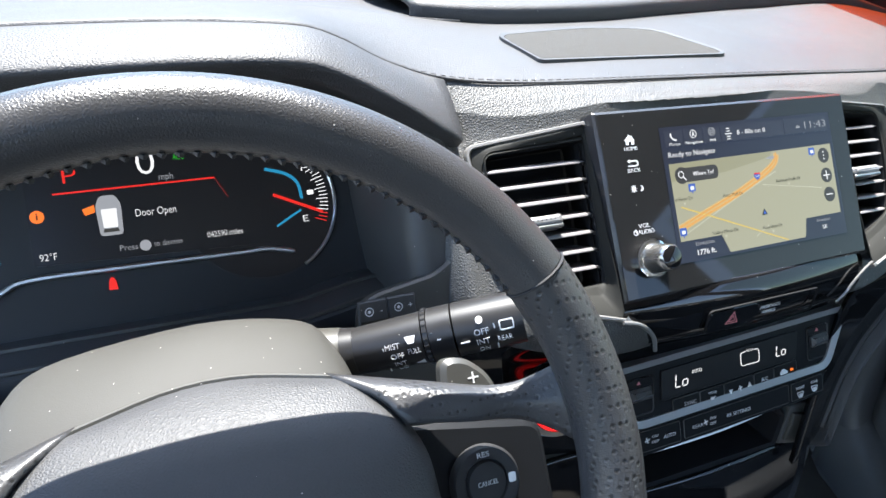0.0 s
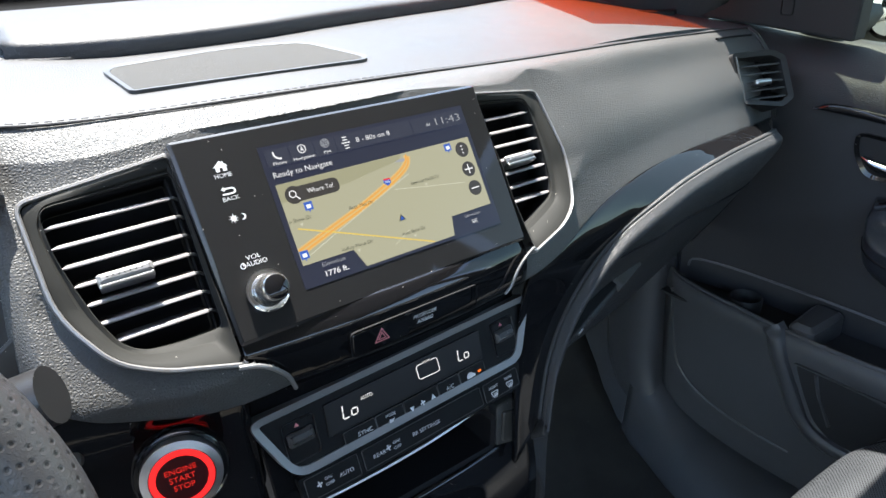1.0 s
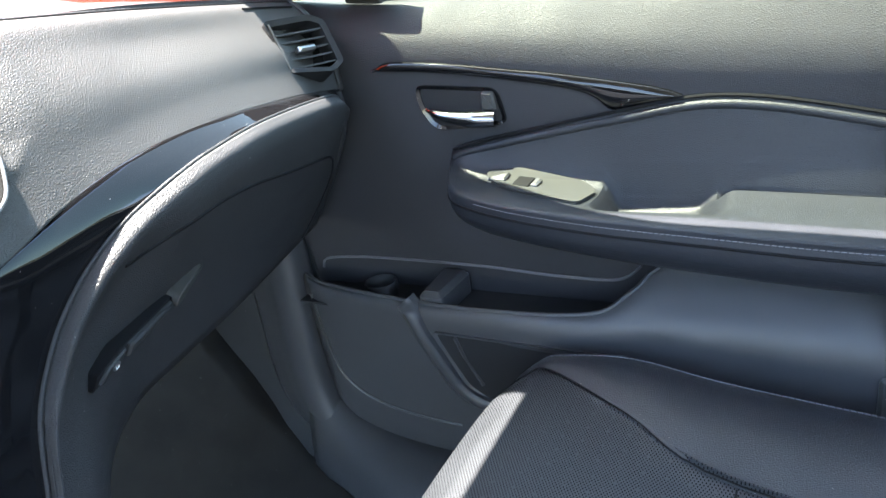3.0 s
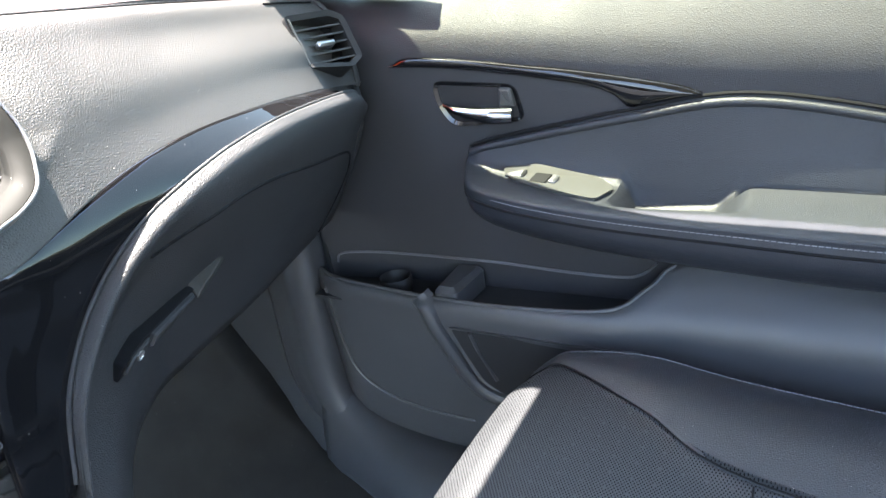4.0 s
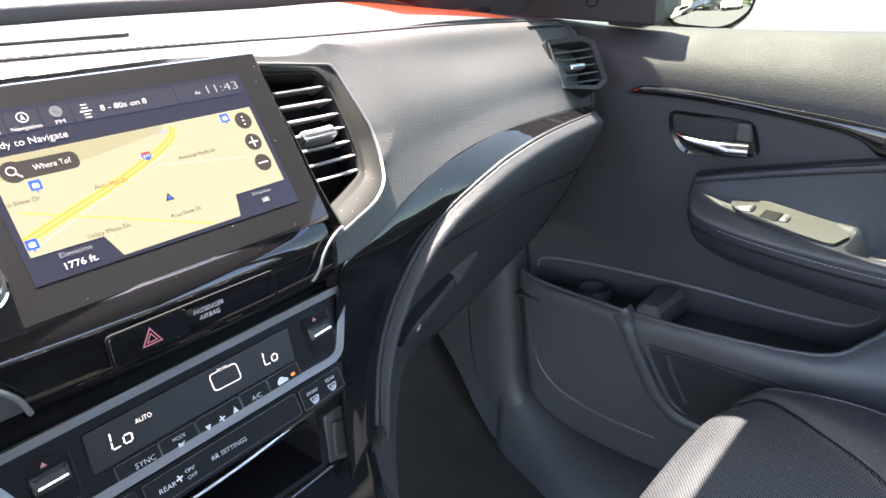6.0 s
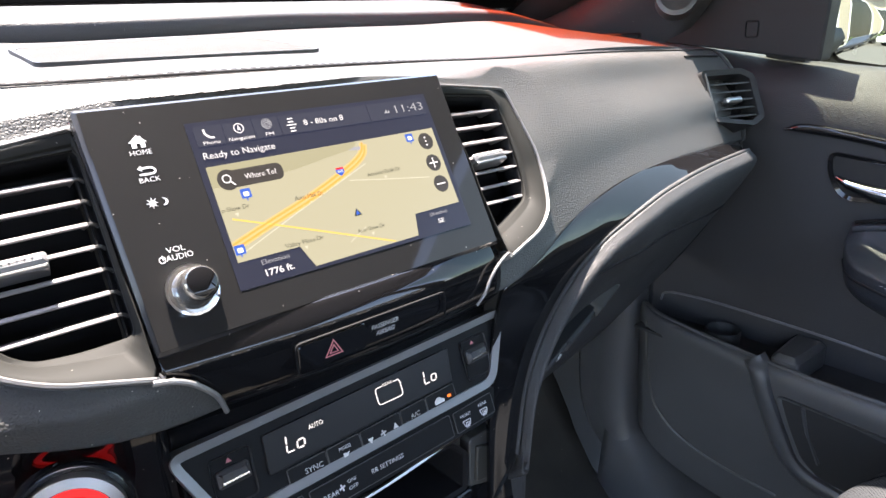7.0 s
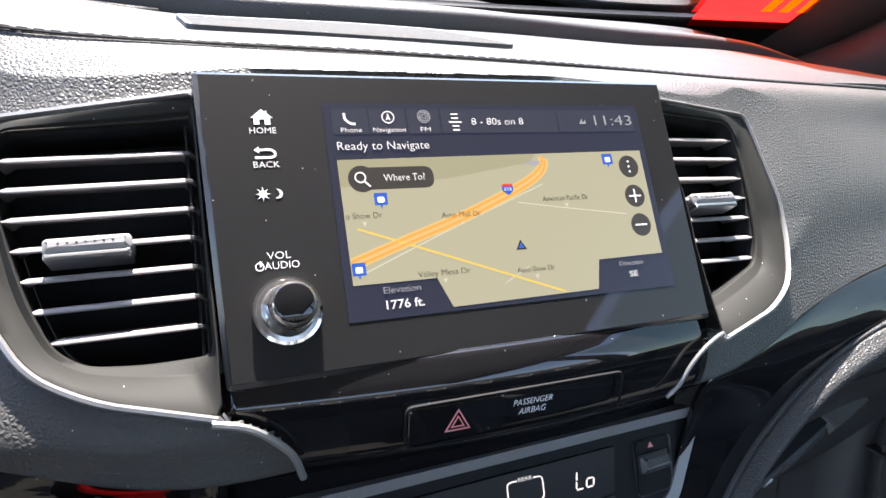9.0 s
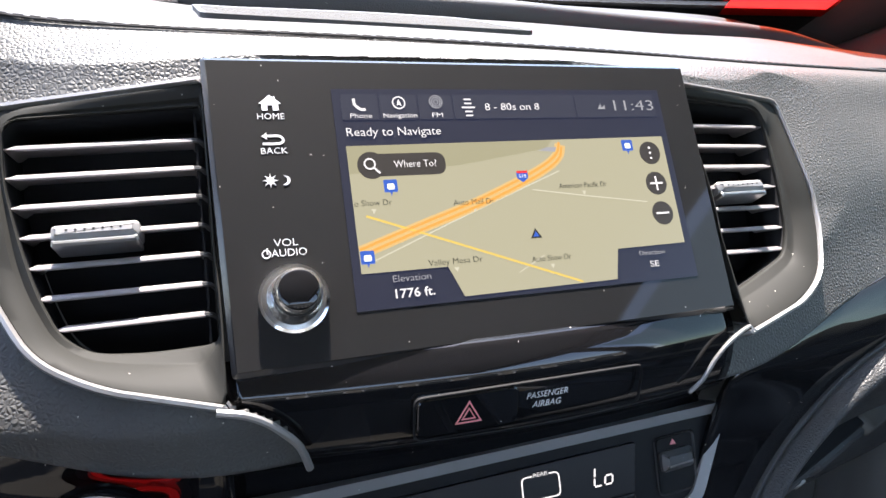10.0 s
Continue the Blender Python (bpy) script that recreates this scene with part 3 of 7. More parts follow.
out = rounded(SPK, [0.006, 0.02, 0.02, 0.05, 0.03], 6)
spk = part("speaker_grille", ring(OnTop(), out, inset(out, 0.0045), -0.004, 0.0018, 0.001), GRILLEEDGE, dash, "flush speaker grille surround")
grid = []
inner = inset(out, 0.0048)
for k in range(12):
    f = k / 11
    grid.append([tuple(OnTop() @ Vector((px * (1 - f) + (-0.03) * f, py * (1 - f) + 0.225 * f, 0.0008))) for px, py in inner])
part("mesh", grid_bm(grid, close_v=True), MESH, spk, "fine grey speaker mesh")

# small light sensor and defroster slot near the far corner
part("sensor_slot", prism(Matrix.Translation((0.66, 0.30, top_z(0.66, 0.28) - 0.004)), rounded([(-0.05, 0.03), (0.03, -0.04), (0.05, -0.03), (-0.02, 0.045)], 0.005), 0, 0.007, 0.002), DARK, dash, "black defroster slot")

# ---- centre stack ----
stack = thing("centre_stack", (0, 0.02, 0.6), "piano black centre stack with a storage slot", "console")
CHIN = [(0.755, -0.004), (0.742, -0.0125), (0.727, -0.0145), (0.712, -0.012), (0.702, -0.004), (0.696, 0.003), (0.688, 0.006), (0.65, -0.006), (0.62, -0.017), (0.607, -0.019), (0.602, -0.014)]
SIDE = [(0.755, -0.004), (0.742, -0.0125), (0.727, -0.0145), (0.708, -0.012), (0.69, -0.009), (0.65, -0.011), (0.61, -0.016)]


def fascia_rows(x0, x1, n, top, profile, foot):
    """Columns of the gloss fascia from the height top(x) down."""
    cols = []
    line = catmull(profile, 6)[::-1]
    for x in np.linspace(x0, x1, n):
        zs = np.linspace(top(x), foot, 44)
        cols.append([(x, float(np.interp(z, line[:, 0], line[:, 1])) + 0.5 * min(abs(x), 0.15) ** 2 + 0.25 * max(0, -0.15 - x), z) for z in zs])
    return cols


part("fascia", grid_bm(fascia_rows(-0.138, 0.128, 40, lambda x: 0.755, CHIN, 0.602)), GLOSS, stack, "piano black fascia", solid=0.004)
part("start_fascia", grid_bm(fascia_rows(-0.262, -0.1375, 16, lambda x: float(np.interp(x, [-0.245, -0.215, -0.14], [0.737, 0.725, 0.713])), SIDE, 0.61)), GLOSS, stack, "piano black fascia round the start button", solid=0.004)
part("lower_fascia", grid_bm([catmull([(x, y + 0.5 * min(abs(x), 0.15) ** 2, z) for z, y in [(0.546, -0.014), (0.52, -0.02), (0.48, -0.024), (0.40, -0.02)]], 5) for x in np.linspace(-0.262, 0.135, 30)]), GLOSS, stack, solid=0.004)
part("side_fascia", grid_bm([catmull([(x, y + 0.5 * min(abs(x), 0.15) ** 2, z) for z, y in [(0.611, -0.017), (0.585, -0.017), (0.545, -0.014)]], 4) for x in np.linspace(-0.262, -0.098, 12)]), GLOSS, stack, solid=0.004)
SLOT = plane((0, -0.009, 0.575), (0, 0.03, 0.9995))
so_ = rounded([(-0.1, -0.03), (0.083, -0.03), (0.086, 0.006), (0.07, 0.022), (-0.1, 0.016)], 0.006)
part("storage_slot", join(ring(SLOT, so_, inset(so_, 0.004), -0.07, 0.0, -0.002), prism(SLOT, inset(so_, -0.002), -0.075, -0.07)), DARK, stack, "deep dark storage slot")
usb = part("usb_plate", prism(SLOT, rounded([(0.086, -0.03), (0.122, -0.038), (0.131, -0.002), (0.128, 0.018), (0.088, 0.016)], 0.004), -0.012, 0.0, 0.001), SATIN, stack, "grey surround of the heater switch")
sk_ = part("seat_heater_switch", prism(SLOT, rounded([(0.091, -0.025), (0.118, -0.031), (0.124, 0.0), (0.094, 0.008)], 0.002), -0.002, 0.003, 0.001), OLIVE, usb, "pale grey rocker")
for yy in (-0.018, -0.004):
    part("socket", prism(SLOT, rect(0.112, yy - 0.0045, 0.1195, yy + 0.0045, 0.0015), 0.002, 0.0038, 0.0006), LINE if yy > -0.01 else DARK, sk_, "small bright key")
part("slot_edge", tube(catmull([(-0.11, -0.011, 0.594), (-0.06, -0.0145, 0.596), (0.0, -0.0165, 0.6), (0.06, -0.0145, 0.606), (0.1, -0.011, 0.613), (0.122, -0.007, 0.624), (0.133, -0.003, 0.645)], 5), 0.0015, 6), CHROME, stack, "thin chrome line")
# hazard and airbag indicators
CH = plane((0, -0.0145, 0.725), (0, -0.05, 1))
part("indicator_gap", ring(CH, rect(-0.059, -0.012, 0.062, 0.0105, 0.004), rect(-0.0583, -0.0113, 0.0613, 0.0098, 0.004), 0.0, 0.0015), DARK, stack, "fine shut line round the indicators")
hz = part("hazard_button", prism(CH, rect(-0.0575, -0.0105, -0.007, 0.009, 0.004), -0.001, 0.0016, 0.0006), GLOSS, stack, "black hazard light button")
PINK = surface("printed_pink", (0.75, 0.25, 0.27), 0.5)
for k, (r0, r1) in enumerate(((0.0078, 0.0064), (0.0042, 0.003))):
    tri_ = lambda r: [(-0.0325 + r * math.cos(q), -0.002 + r * math.sin(q)) for q in (radians(210), radians(330), radians(90))]
    part("hazard_triangle", ring(CH, tri_(r0), tri_(r1), 0.0012, 0.002), PINK, hz, "pink warning triangle")
for k, w in enumerate(("PASSENGER", "AIRBAG")):
    lettering("airbag_lettering", w, CH, 0.0082, 0.0025 - 0.0052 * k, 0.0048, PAINTWHITE, stack, 0.0012, width=0.022 if k == 0 else 0.0155, slant=0.2)

# ---- touchscreen ----
screen = thing("touchscreen", (0, 0.03, 0.75), "dusty black touchscreen showing a navigation map", "screen")
FACEO = rounded([(-0.135, 0.001), (0.129, 0.003), (0.130, 0.1482), (-0.138, 0.1487)], 0.002, 2)
part("housing", prism(SCR, FACEO, -0.022, 0.0004, 0.0018), surface("screen_edge", (0.025, 0.025, 0.027), 0.26, vary=0.05, dust=0.01), screen, "gloss black edge of the screen")
part("face", prism(SCR, inset(FACEO, 0.0018), -0.001, 0.0012, 0.0006), GLASSFACE, screen, "dusty dark glass face")
disp = part("display", prism(SCR, rect(-0.0795, 0.0235, 0.1075, 0.132), 0.001, 0.0015), PIX_NAVY, screen, "lit navigation display")


def plate(name, outline, material, h, parent=None, label=""):
    return part(name, prism(SCR, outline, 0.0014, 0.0015 + h), material, parent or disp, label, smooth=False)


def band(p, w):
    """An outline along a line of points, w wide."""
    p = np.array(p, float)
    t = np.gradient(p, axis=0)
    n = np.stack([-t[:, 1], t[:, 0]], 1) / np.linalg.norm(t, axis=1)[:, None]
    return [tuple(q) for q in p - n * w / 2] + [tuple(q) for q in (p + n * w / 2)[::-1]]


plate("map", [(-0.0755, 0.0405), (-0.0335, 0.0405), (-0.0272, 0.0255), (0.0572, 0.0262), (0.061, 0.042), (0.1035, 0.0425), (0.1035, 0.1038), (-0.0755, 0.1025)], PIX_MAP, 0.0002, label="beige street map")
plate("hill_shade", [(-0.0755, 0.0885), (-0.02, 0.091), (0.03, 0.0985), (0.034, 0.1032), (-0.0755, 0.1024)], PIX_MAP2, 0.00025)
hwy = catmull([(-0.0745, 0.0505), (-0.045, 0.0605), (-0.0146, 0.0705), (0.012, 0.081), (0.028, 0.0885), (0.036, 0.0945), (0.0385, 0.1005)], 5)
plate("highway_edge", band(hwy, 0.0062), PIX_ROAD2, 0.0003)
for d in (0.0014, -0.0014):
    plate("highway", band(hwy + np.array((-0.4, 0.9)) * d, 0.0013), PIX_ROAD, 0.0004)
plate("cross_street", band([(-0.07, 0.0676), (-0.03, 0.0525), (0.037, 0.0268)], 0.0011), PIX_YELLOW, 0.0004)
plate("white_street", band([(-0.0715, 0.045), (-0.03, 0.0615), (0.035, 0.086)], 0.0006), PIX_PALE, 0.0003)
plate("white_street", band([(0.018, 0.0765), (0.05, 0.0715), (0.085, 0.0665)], 0.0005), PIX_PALE, 0.0003)
plate("white_street", band([(0.003, 0.0345), (0.018, 0.042)], 0.0005), PIX_PALE, 0.0003)
plate("tunnel_mark", [(0.0255, 0.0975), (0.0345, 0.0965), (0.036, 0.099), (0.03, 0.0992)], PIX_GREY, 0.0004)
for i, (x0, x1) in enumerate(((-0.0755, -0.0575), (-0.0565, -0.0375), (-0.0365, -0.019), (-0.018, 0.0515), (0.0525, 0.1035))):
    plate("menu_tab", rect(x0, 0.1158, x1, 0.129, 0.001), PIX_BAR, 0.0002, label="dark menu tab")
for body, x, w in (("Phone", -0.0664, 0.0105), ("Navigation", -0.0467, 0.017), ("FM", -0.0273, 0.0055)):
    lettering("menu_word", body, SCR, x, 0.1178, 0.0034, PIX_WHITE, disp, 0.0018, width=w)
lettering("menu_word", "8 - 80s on 8", SCR, 0.0147, 0.122, 0.0056, PIX_WHITE, disp, 0.0018, width=0.031)
lettering("clock", "11:43", SCR, 0.0885, 0.1222, 0.0088, PIX_GREY, disp, 0.0018, width=0.0255)
lettering("title", "Ready to Navigate", SCR, -0.0508, 0.1094, 0.0062, PIX_WHITE, disp, 0.0018, width=0.0475)
pill = plate("search_box", rect(-0.0705, 0.0868, -0.027, 0.0982, 0.0055, 5), PIX_DARK, 0.0003, label="dark search box")
plate("search_ring", circle(-0.0645, 0.0925, 0.0068), PIX_DARK, 0.0004)
part("lens", ring(SCR, circle(-0.0652, 0.0932, 0.0029, 20), circle(-0.0652, 0.0932, 0.0022, 20), 0.0019, 0.0021), PIX_WHITE, pill)
part("lens_handle", prism(SCR, band([(-0.0632, 0.091), (-0.0606, 0.0884)], 0.0009), 0.0019, 0.0021), PIX_WHITE, pill)
lettering("search_words", "Where To?", SCR, -0.0425, 0.0925, 0.0052, PIX_WHITE, pill, 0.0019, width=0.0215)
for i, y in enumerate((0.0942, 0.0766, 0.0596)):
    knob_ = plate("map_button", circle(0.0934, y, 0.0066), PIX_DARK, 0.0003, label="round dark map button")
    if i == 0:
        for dy in (-0.003, 0, 0.003):
            part("dot", prism(SCR, circle(0.0934, y + dy, 0.0007, 10), 0.0018, 0.002), PIX_WHITE, knob_)
    else:
        part("bar", prism(SCR, rect(0.0894, y - 0.0005, 0.0974, y + 0.0005), 0.0018, 0.002), PIX_WHITE, knob_)
        if i == 1:
            part("bar", prism(SCR, rect(0.0929, y - 0.004, 0.0939, y + 0.004), 0.0018, 0.002), PIX_WHITE, knob_)
for x, y, w, body in ((0.0476, 0.0775, 0.0285, "American Pacific Dr"), (-0.0153, 0.0717, 0.0215, "Auto Mall Dr"), (-0.066, 0.0738, 0.018, "o Show Dr"), (0.0217, 0.0402, 0.022, "Auto Show Dr"), (-0.0293, 0.0428, 0.0275, "Valley Mesa Dr")):
    lettering("street_name", body, SCR, x, y, 0.0042, PIX_TEXT, disp, 0.0018, width=w)
    plate("name_pointer", [(x - 0.0012, y - 0.003), (x, y - 0.0052), (x + 0.0012, y - 0.003)], PIX_PALE, 0.0003)
lettering("elevation_word", "Elevation", SCR, -0.052, 0.0368, 0.0046, PIX_GREY, disp, 0.0018, width=0.0185)
lettering("elevation_value", "1776 ft.", SCR, -0.0519, 0.0297, 0.006, PIX_WHITE, disp, 0.0018, width=0.019, bold=0.0001)
lettering("direction_word", "Direction", SCR, 0.0813, 0.0384, 0.0036, PIX_GREY, disp, 0.0018, width=0.0155)
lettering("direction_value", "SE", SCR, 0.0815, 0.0322, 0.0046, PIX_WHITE, disp, 0.0018, width=0.0055)
sh = plate("road_shield", rounded([(0.0134, 0.0805), (0.0166, 0.083), (0.0164, 0.0868), (0.0104, 0.0868), (0.0102, 0.083)], 0.001), PIX_BLUE, 0.0005, label="blue road shield")
part("shield_top", prism(SCR, [(0.0106, 0.0855), (0.0162, 0.0855), (0.0164, 0.0867), (0.0104, 0.0867)], 0.002, 0.0022), PIX_RED, sh)
lettering("shield_number", "515", SCR, 0.0134, 0.0838, 0.0026, PIX_WHITE, sh, 0.0021, width=0.0042)
plate("position_arrow", [(0.0122, 0.051), (0.0184, 0.051), (0.0153, 0.0562)], PIX_TEXT, 0.0005, label="dark blue position arrow")
plate("position_arrow_face", [(0.0135, 0.0517), (0.0171, 0.0517), (0.0153, 0.0548)], PIX_BLUE, 0.0006)
for x, y in ((-0.0564, 0.0814), (0.0797, 0.0985), (-0.0718, 0.0475)):
    mk = plate("map_marker", rect(x - 0.0033, y - 0.0026, x + 0.0033, y + 0.0036, 0.0006), PIX_BLUE, 0.0005, label="blue map marker")
    part("symbol", prism(SCR, rect(x - 0.0018, y - 0.0014, x + 0.0018, y + 0.0016, 0.0008), 0.002, 0.0022), PIX_WHITE, mk)
    part("pin", prism(SCR, [(x - 0.0006, y - 0.0026), (x, y - 0.0046), (x + 0.0006, y - 0.0026)], 0.0015, 0.0019), PIX_BLUE, mk)
# tab symbols
plate("phone_symbol", band(catmull([(-0.0692, 0.1268), (-0.0688, 0.1235), (-0.066, 0.1212), (-0.0638, 0.1212)], 3), 0.0013), PIX_WHITE, 0.0004)
part("compass_ring", ring(SCR, circle(-0.0467, 0.1246, 0.0034, 20), circle(-0.0467, 0.1246, 0.0028, 20), 0.0018, 0.002), PIX_WHITE, disp)
part("compass_arrow", prism(SCR, [(-0.048, 0.1228), (-0.0467, 0.1236), (-0.0454, 0.1228), (-0.0467, 0.1268)], 0.0018, 0.002), PIX_WHITE, disp)
for r in (0.0014, 0.0026, 0.0036):
    part("radio_wave", ring(SCR, circle(-0.0273, 0.125, r, 20), circle(-0.0273, 0.125, r - 0.0005, 20), 0.0018, 0.002), PIX_GREY, disp)
for k in range(5):
    y = 0.1175 + 0.0022 * k
    plate("station_mark", rect(-0.0101 - 0.002 - 0.0016 * (k == 2), y - 0.0004, -0.0101 + 0.002 + 0.0016 * (k == 2), y + 0.0004, 0.0003), PIX_WHITE, 0.0004)
plate("signal_mark", [(0.066, 0.1205), (0.0705, 0.1205), (0.0705, 0.1228), (0.0685, 0.1212), (0.068, 0.1235)], PIX_GREY, 0.0004)
# touch keys printed on the face
part("home_symbol", prism(SCR, [(-0.1125, 0.1212), (-0.1099, 0.1212), (-0.1099, 0.1238), (-0.1075, 0.1238), (-0.1075, 0.1212), (-0.1049, 0.1212), (-0.1049, 0.1246), (-0.1036, 0.1246), (-0.1062, 0.1268), (-0.1062, 0.1282), (-0.1069, 0.1282), (-0.1069, 0.1274), (-0.1087, 0.1289), (-0.1138, 0.1246), (-0.1125, 0.1246)], 0.001, 0.0015), PAINTWHITE, screen, "white house symbol")
for body, x, y, w, s in (("HOME", -0.1088, 0.1181, 0.0122, 0.0043), ("BACK", -0.1088, 0.1012, 0.0118, 0.0043), ("VOL", -0.1076, 0.0578, 0.0105, 0.0048), ("AUDIO", -0.1065, 0.0532, 0.0155, 0.0048)):
    lettering("key_word", body, SCR, x, y, s, PAINTWHITE, screen, 0.0013, width=w)
part("power_bar", prism(SCR, rect(-0.1163, 0.0531, -0.1157, 0.0558), 0.001, 0.0016), PAINTWHITE, screen)
part("back_arrow", prism(SCR, band(catmull([(-0.112, 0.1085), (-0.106, 0.1085), (-0.1042, 0.1065), (-0.106, 0.1048), (-0.1135, 0.1048)], 3), 0.0011), 0.001, 0.0015), PAINTWHITE, screen, "white back arrow")
part("back_arrow_head", prism(SCR, [(-0.1115, 0.1068), (-0.1115, 0.1102), (-0.1138, 0.1085)], 0.001, 0.0015), PAINTWHITE, screen)
part("power_ring", ring(SCR, circle(-0.1165, 0.0532, 0.002, 16), circle(-0.1165, 0.0532, 0.0015, 16), 0.001, 0.0015), PAINTWHITE, screen)
part("sun_symbol", prism(SCR, [(-0.1117 + r * math.cos(q), 0.0871 + r * math.sin(q)) for k, q in enumerate(np.linspace(0, 2 * math.pi, 32, endpoint=False)) for r in ((0.0035 if k % 4 == 0 else 0.0017),)], 0.001, 0.0015), PAINTWHITE, screen, "white sun symbol")
part("moon_symbol", prism(SCR, catmull([(-0.1058, 0.0895), (-0.1035, 0.0885), (-0.1028, 0.0868), (-0.104, 0.085), (-0.1062, 0.0848), (-0.1045, 0.086), (-0.1042, 0.088), (-0.1058, 0.0895)], 3)[:-1].tolist(), 0.001, 0.0015), PAINTWHITE, screen, "white moon symbol")
# volume knob
knob = part("volume_knob", turned(SCR, [(0.0145, 0.0005), (0.0145, 0.005), (0.0138, 0.0062), (0.0118, 0.0066), (0.0108, 0.009), (0.0102, 0.02), (0.0098, 0.0245), (0.0085, 0.0262), (0.007, 0.0262), (0.0062, 0.0255)], 40, -0.1068, 0.032), surface("knob_chrome", (0.42, 0.41, 0.39), 0.17, metal=0.9), screen, "chrome volume knob")
part("knob_cap", turned(SCR, [(0.0084, 0.024), (0.0084, 0.0264), (0.0078, 0.0268)], 30, -0.1068, 0.032), GLOSS, knob, "dark knob face")
part("knob_ring", ring(SCR, circle(-0.1068, 0.032, 0.0152, 40), circle(-0.1068, 0.032, 0.0128, 40), 0.001, 0.0058, 0.0064), BRIGHT, knob, "bright chrome ring")

# ---- air vents ----
def star(outline, c, n=144):
    """n points of an outline, at even angles round c."""
    p = np.array(outline + outline[:1]) - c
    ang = np.unwrap(np.arctan2(p[:, 1], p[:, 0]))
    if ang[-1] < ang[0]:
        p, ang = p[::-1], ang[::-1]
    out = []
    for q in np.linspace(0, 2 * math.pi, n, endpoint=False):
        q = q + 2 * math.pi * math.ceil((ang[0] - q) / (2 * math.pi))
        k = min(int(np.searchsorted(ang, q, side="right")), len(ang) - 1)
        u, w, d = p[k - 1], p[k] - p[k - 1], np.array((math.cos(q), math.sin(q)))
        den = d[0] * w[1] - d[1] * w[0]
        r = (u[0] * w[1] - u[1] * w[0]) / den if abs(den) > 1e-12 else np.linalg.norm(u)
        out.append(tuple(c + d * r))
    return out


def slat_depth(x):
    return -0.017 - 0.006 * max(0.0, (abs(x) - 0.14) / 0.08)


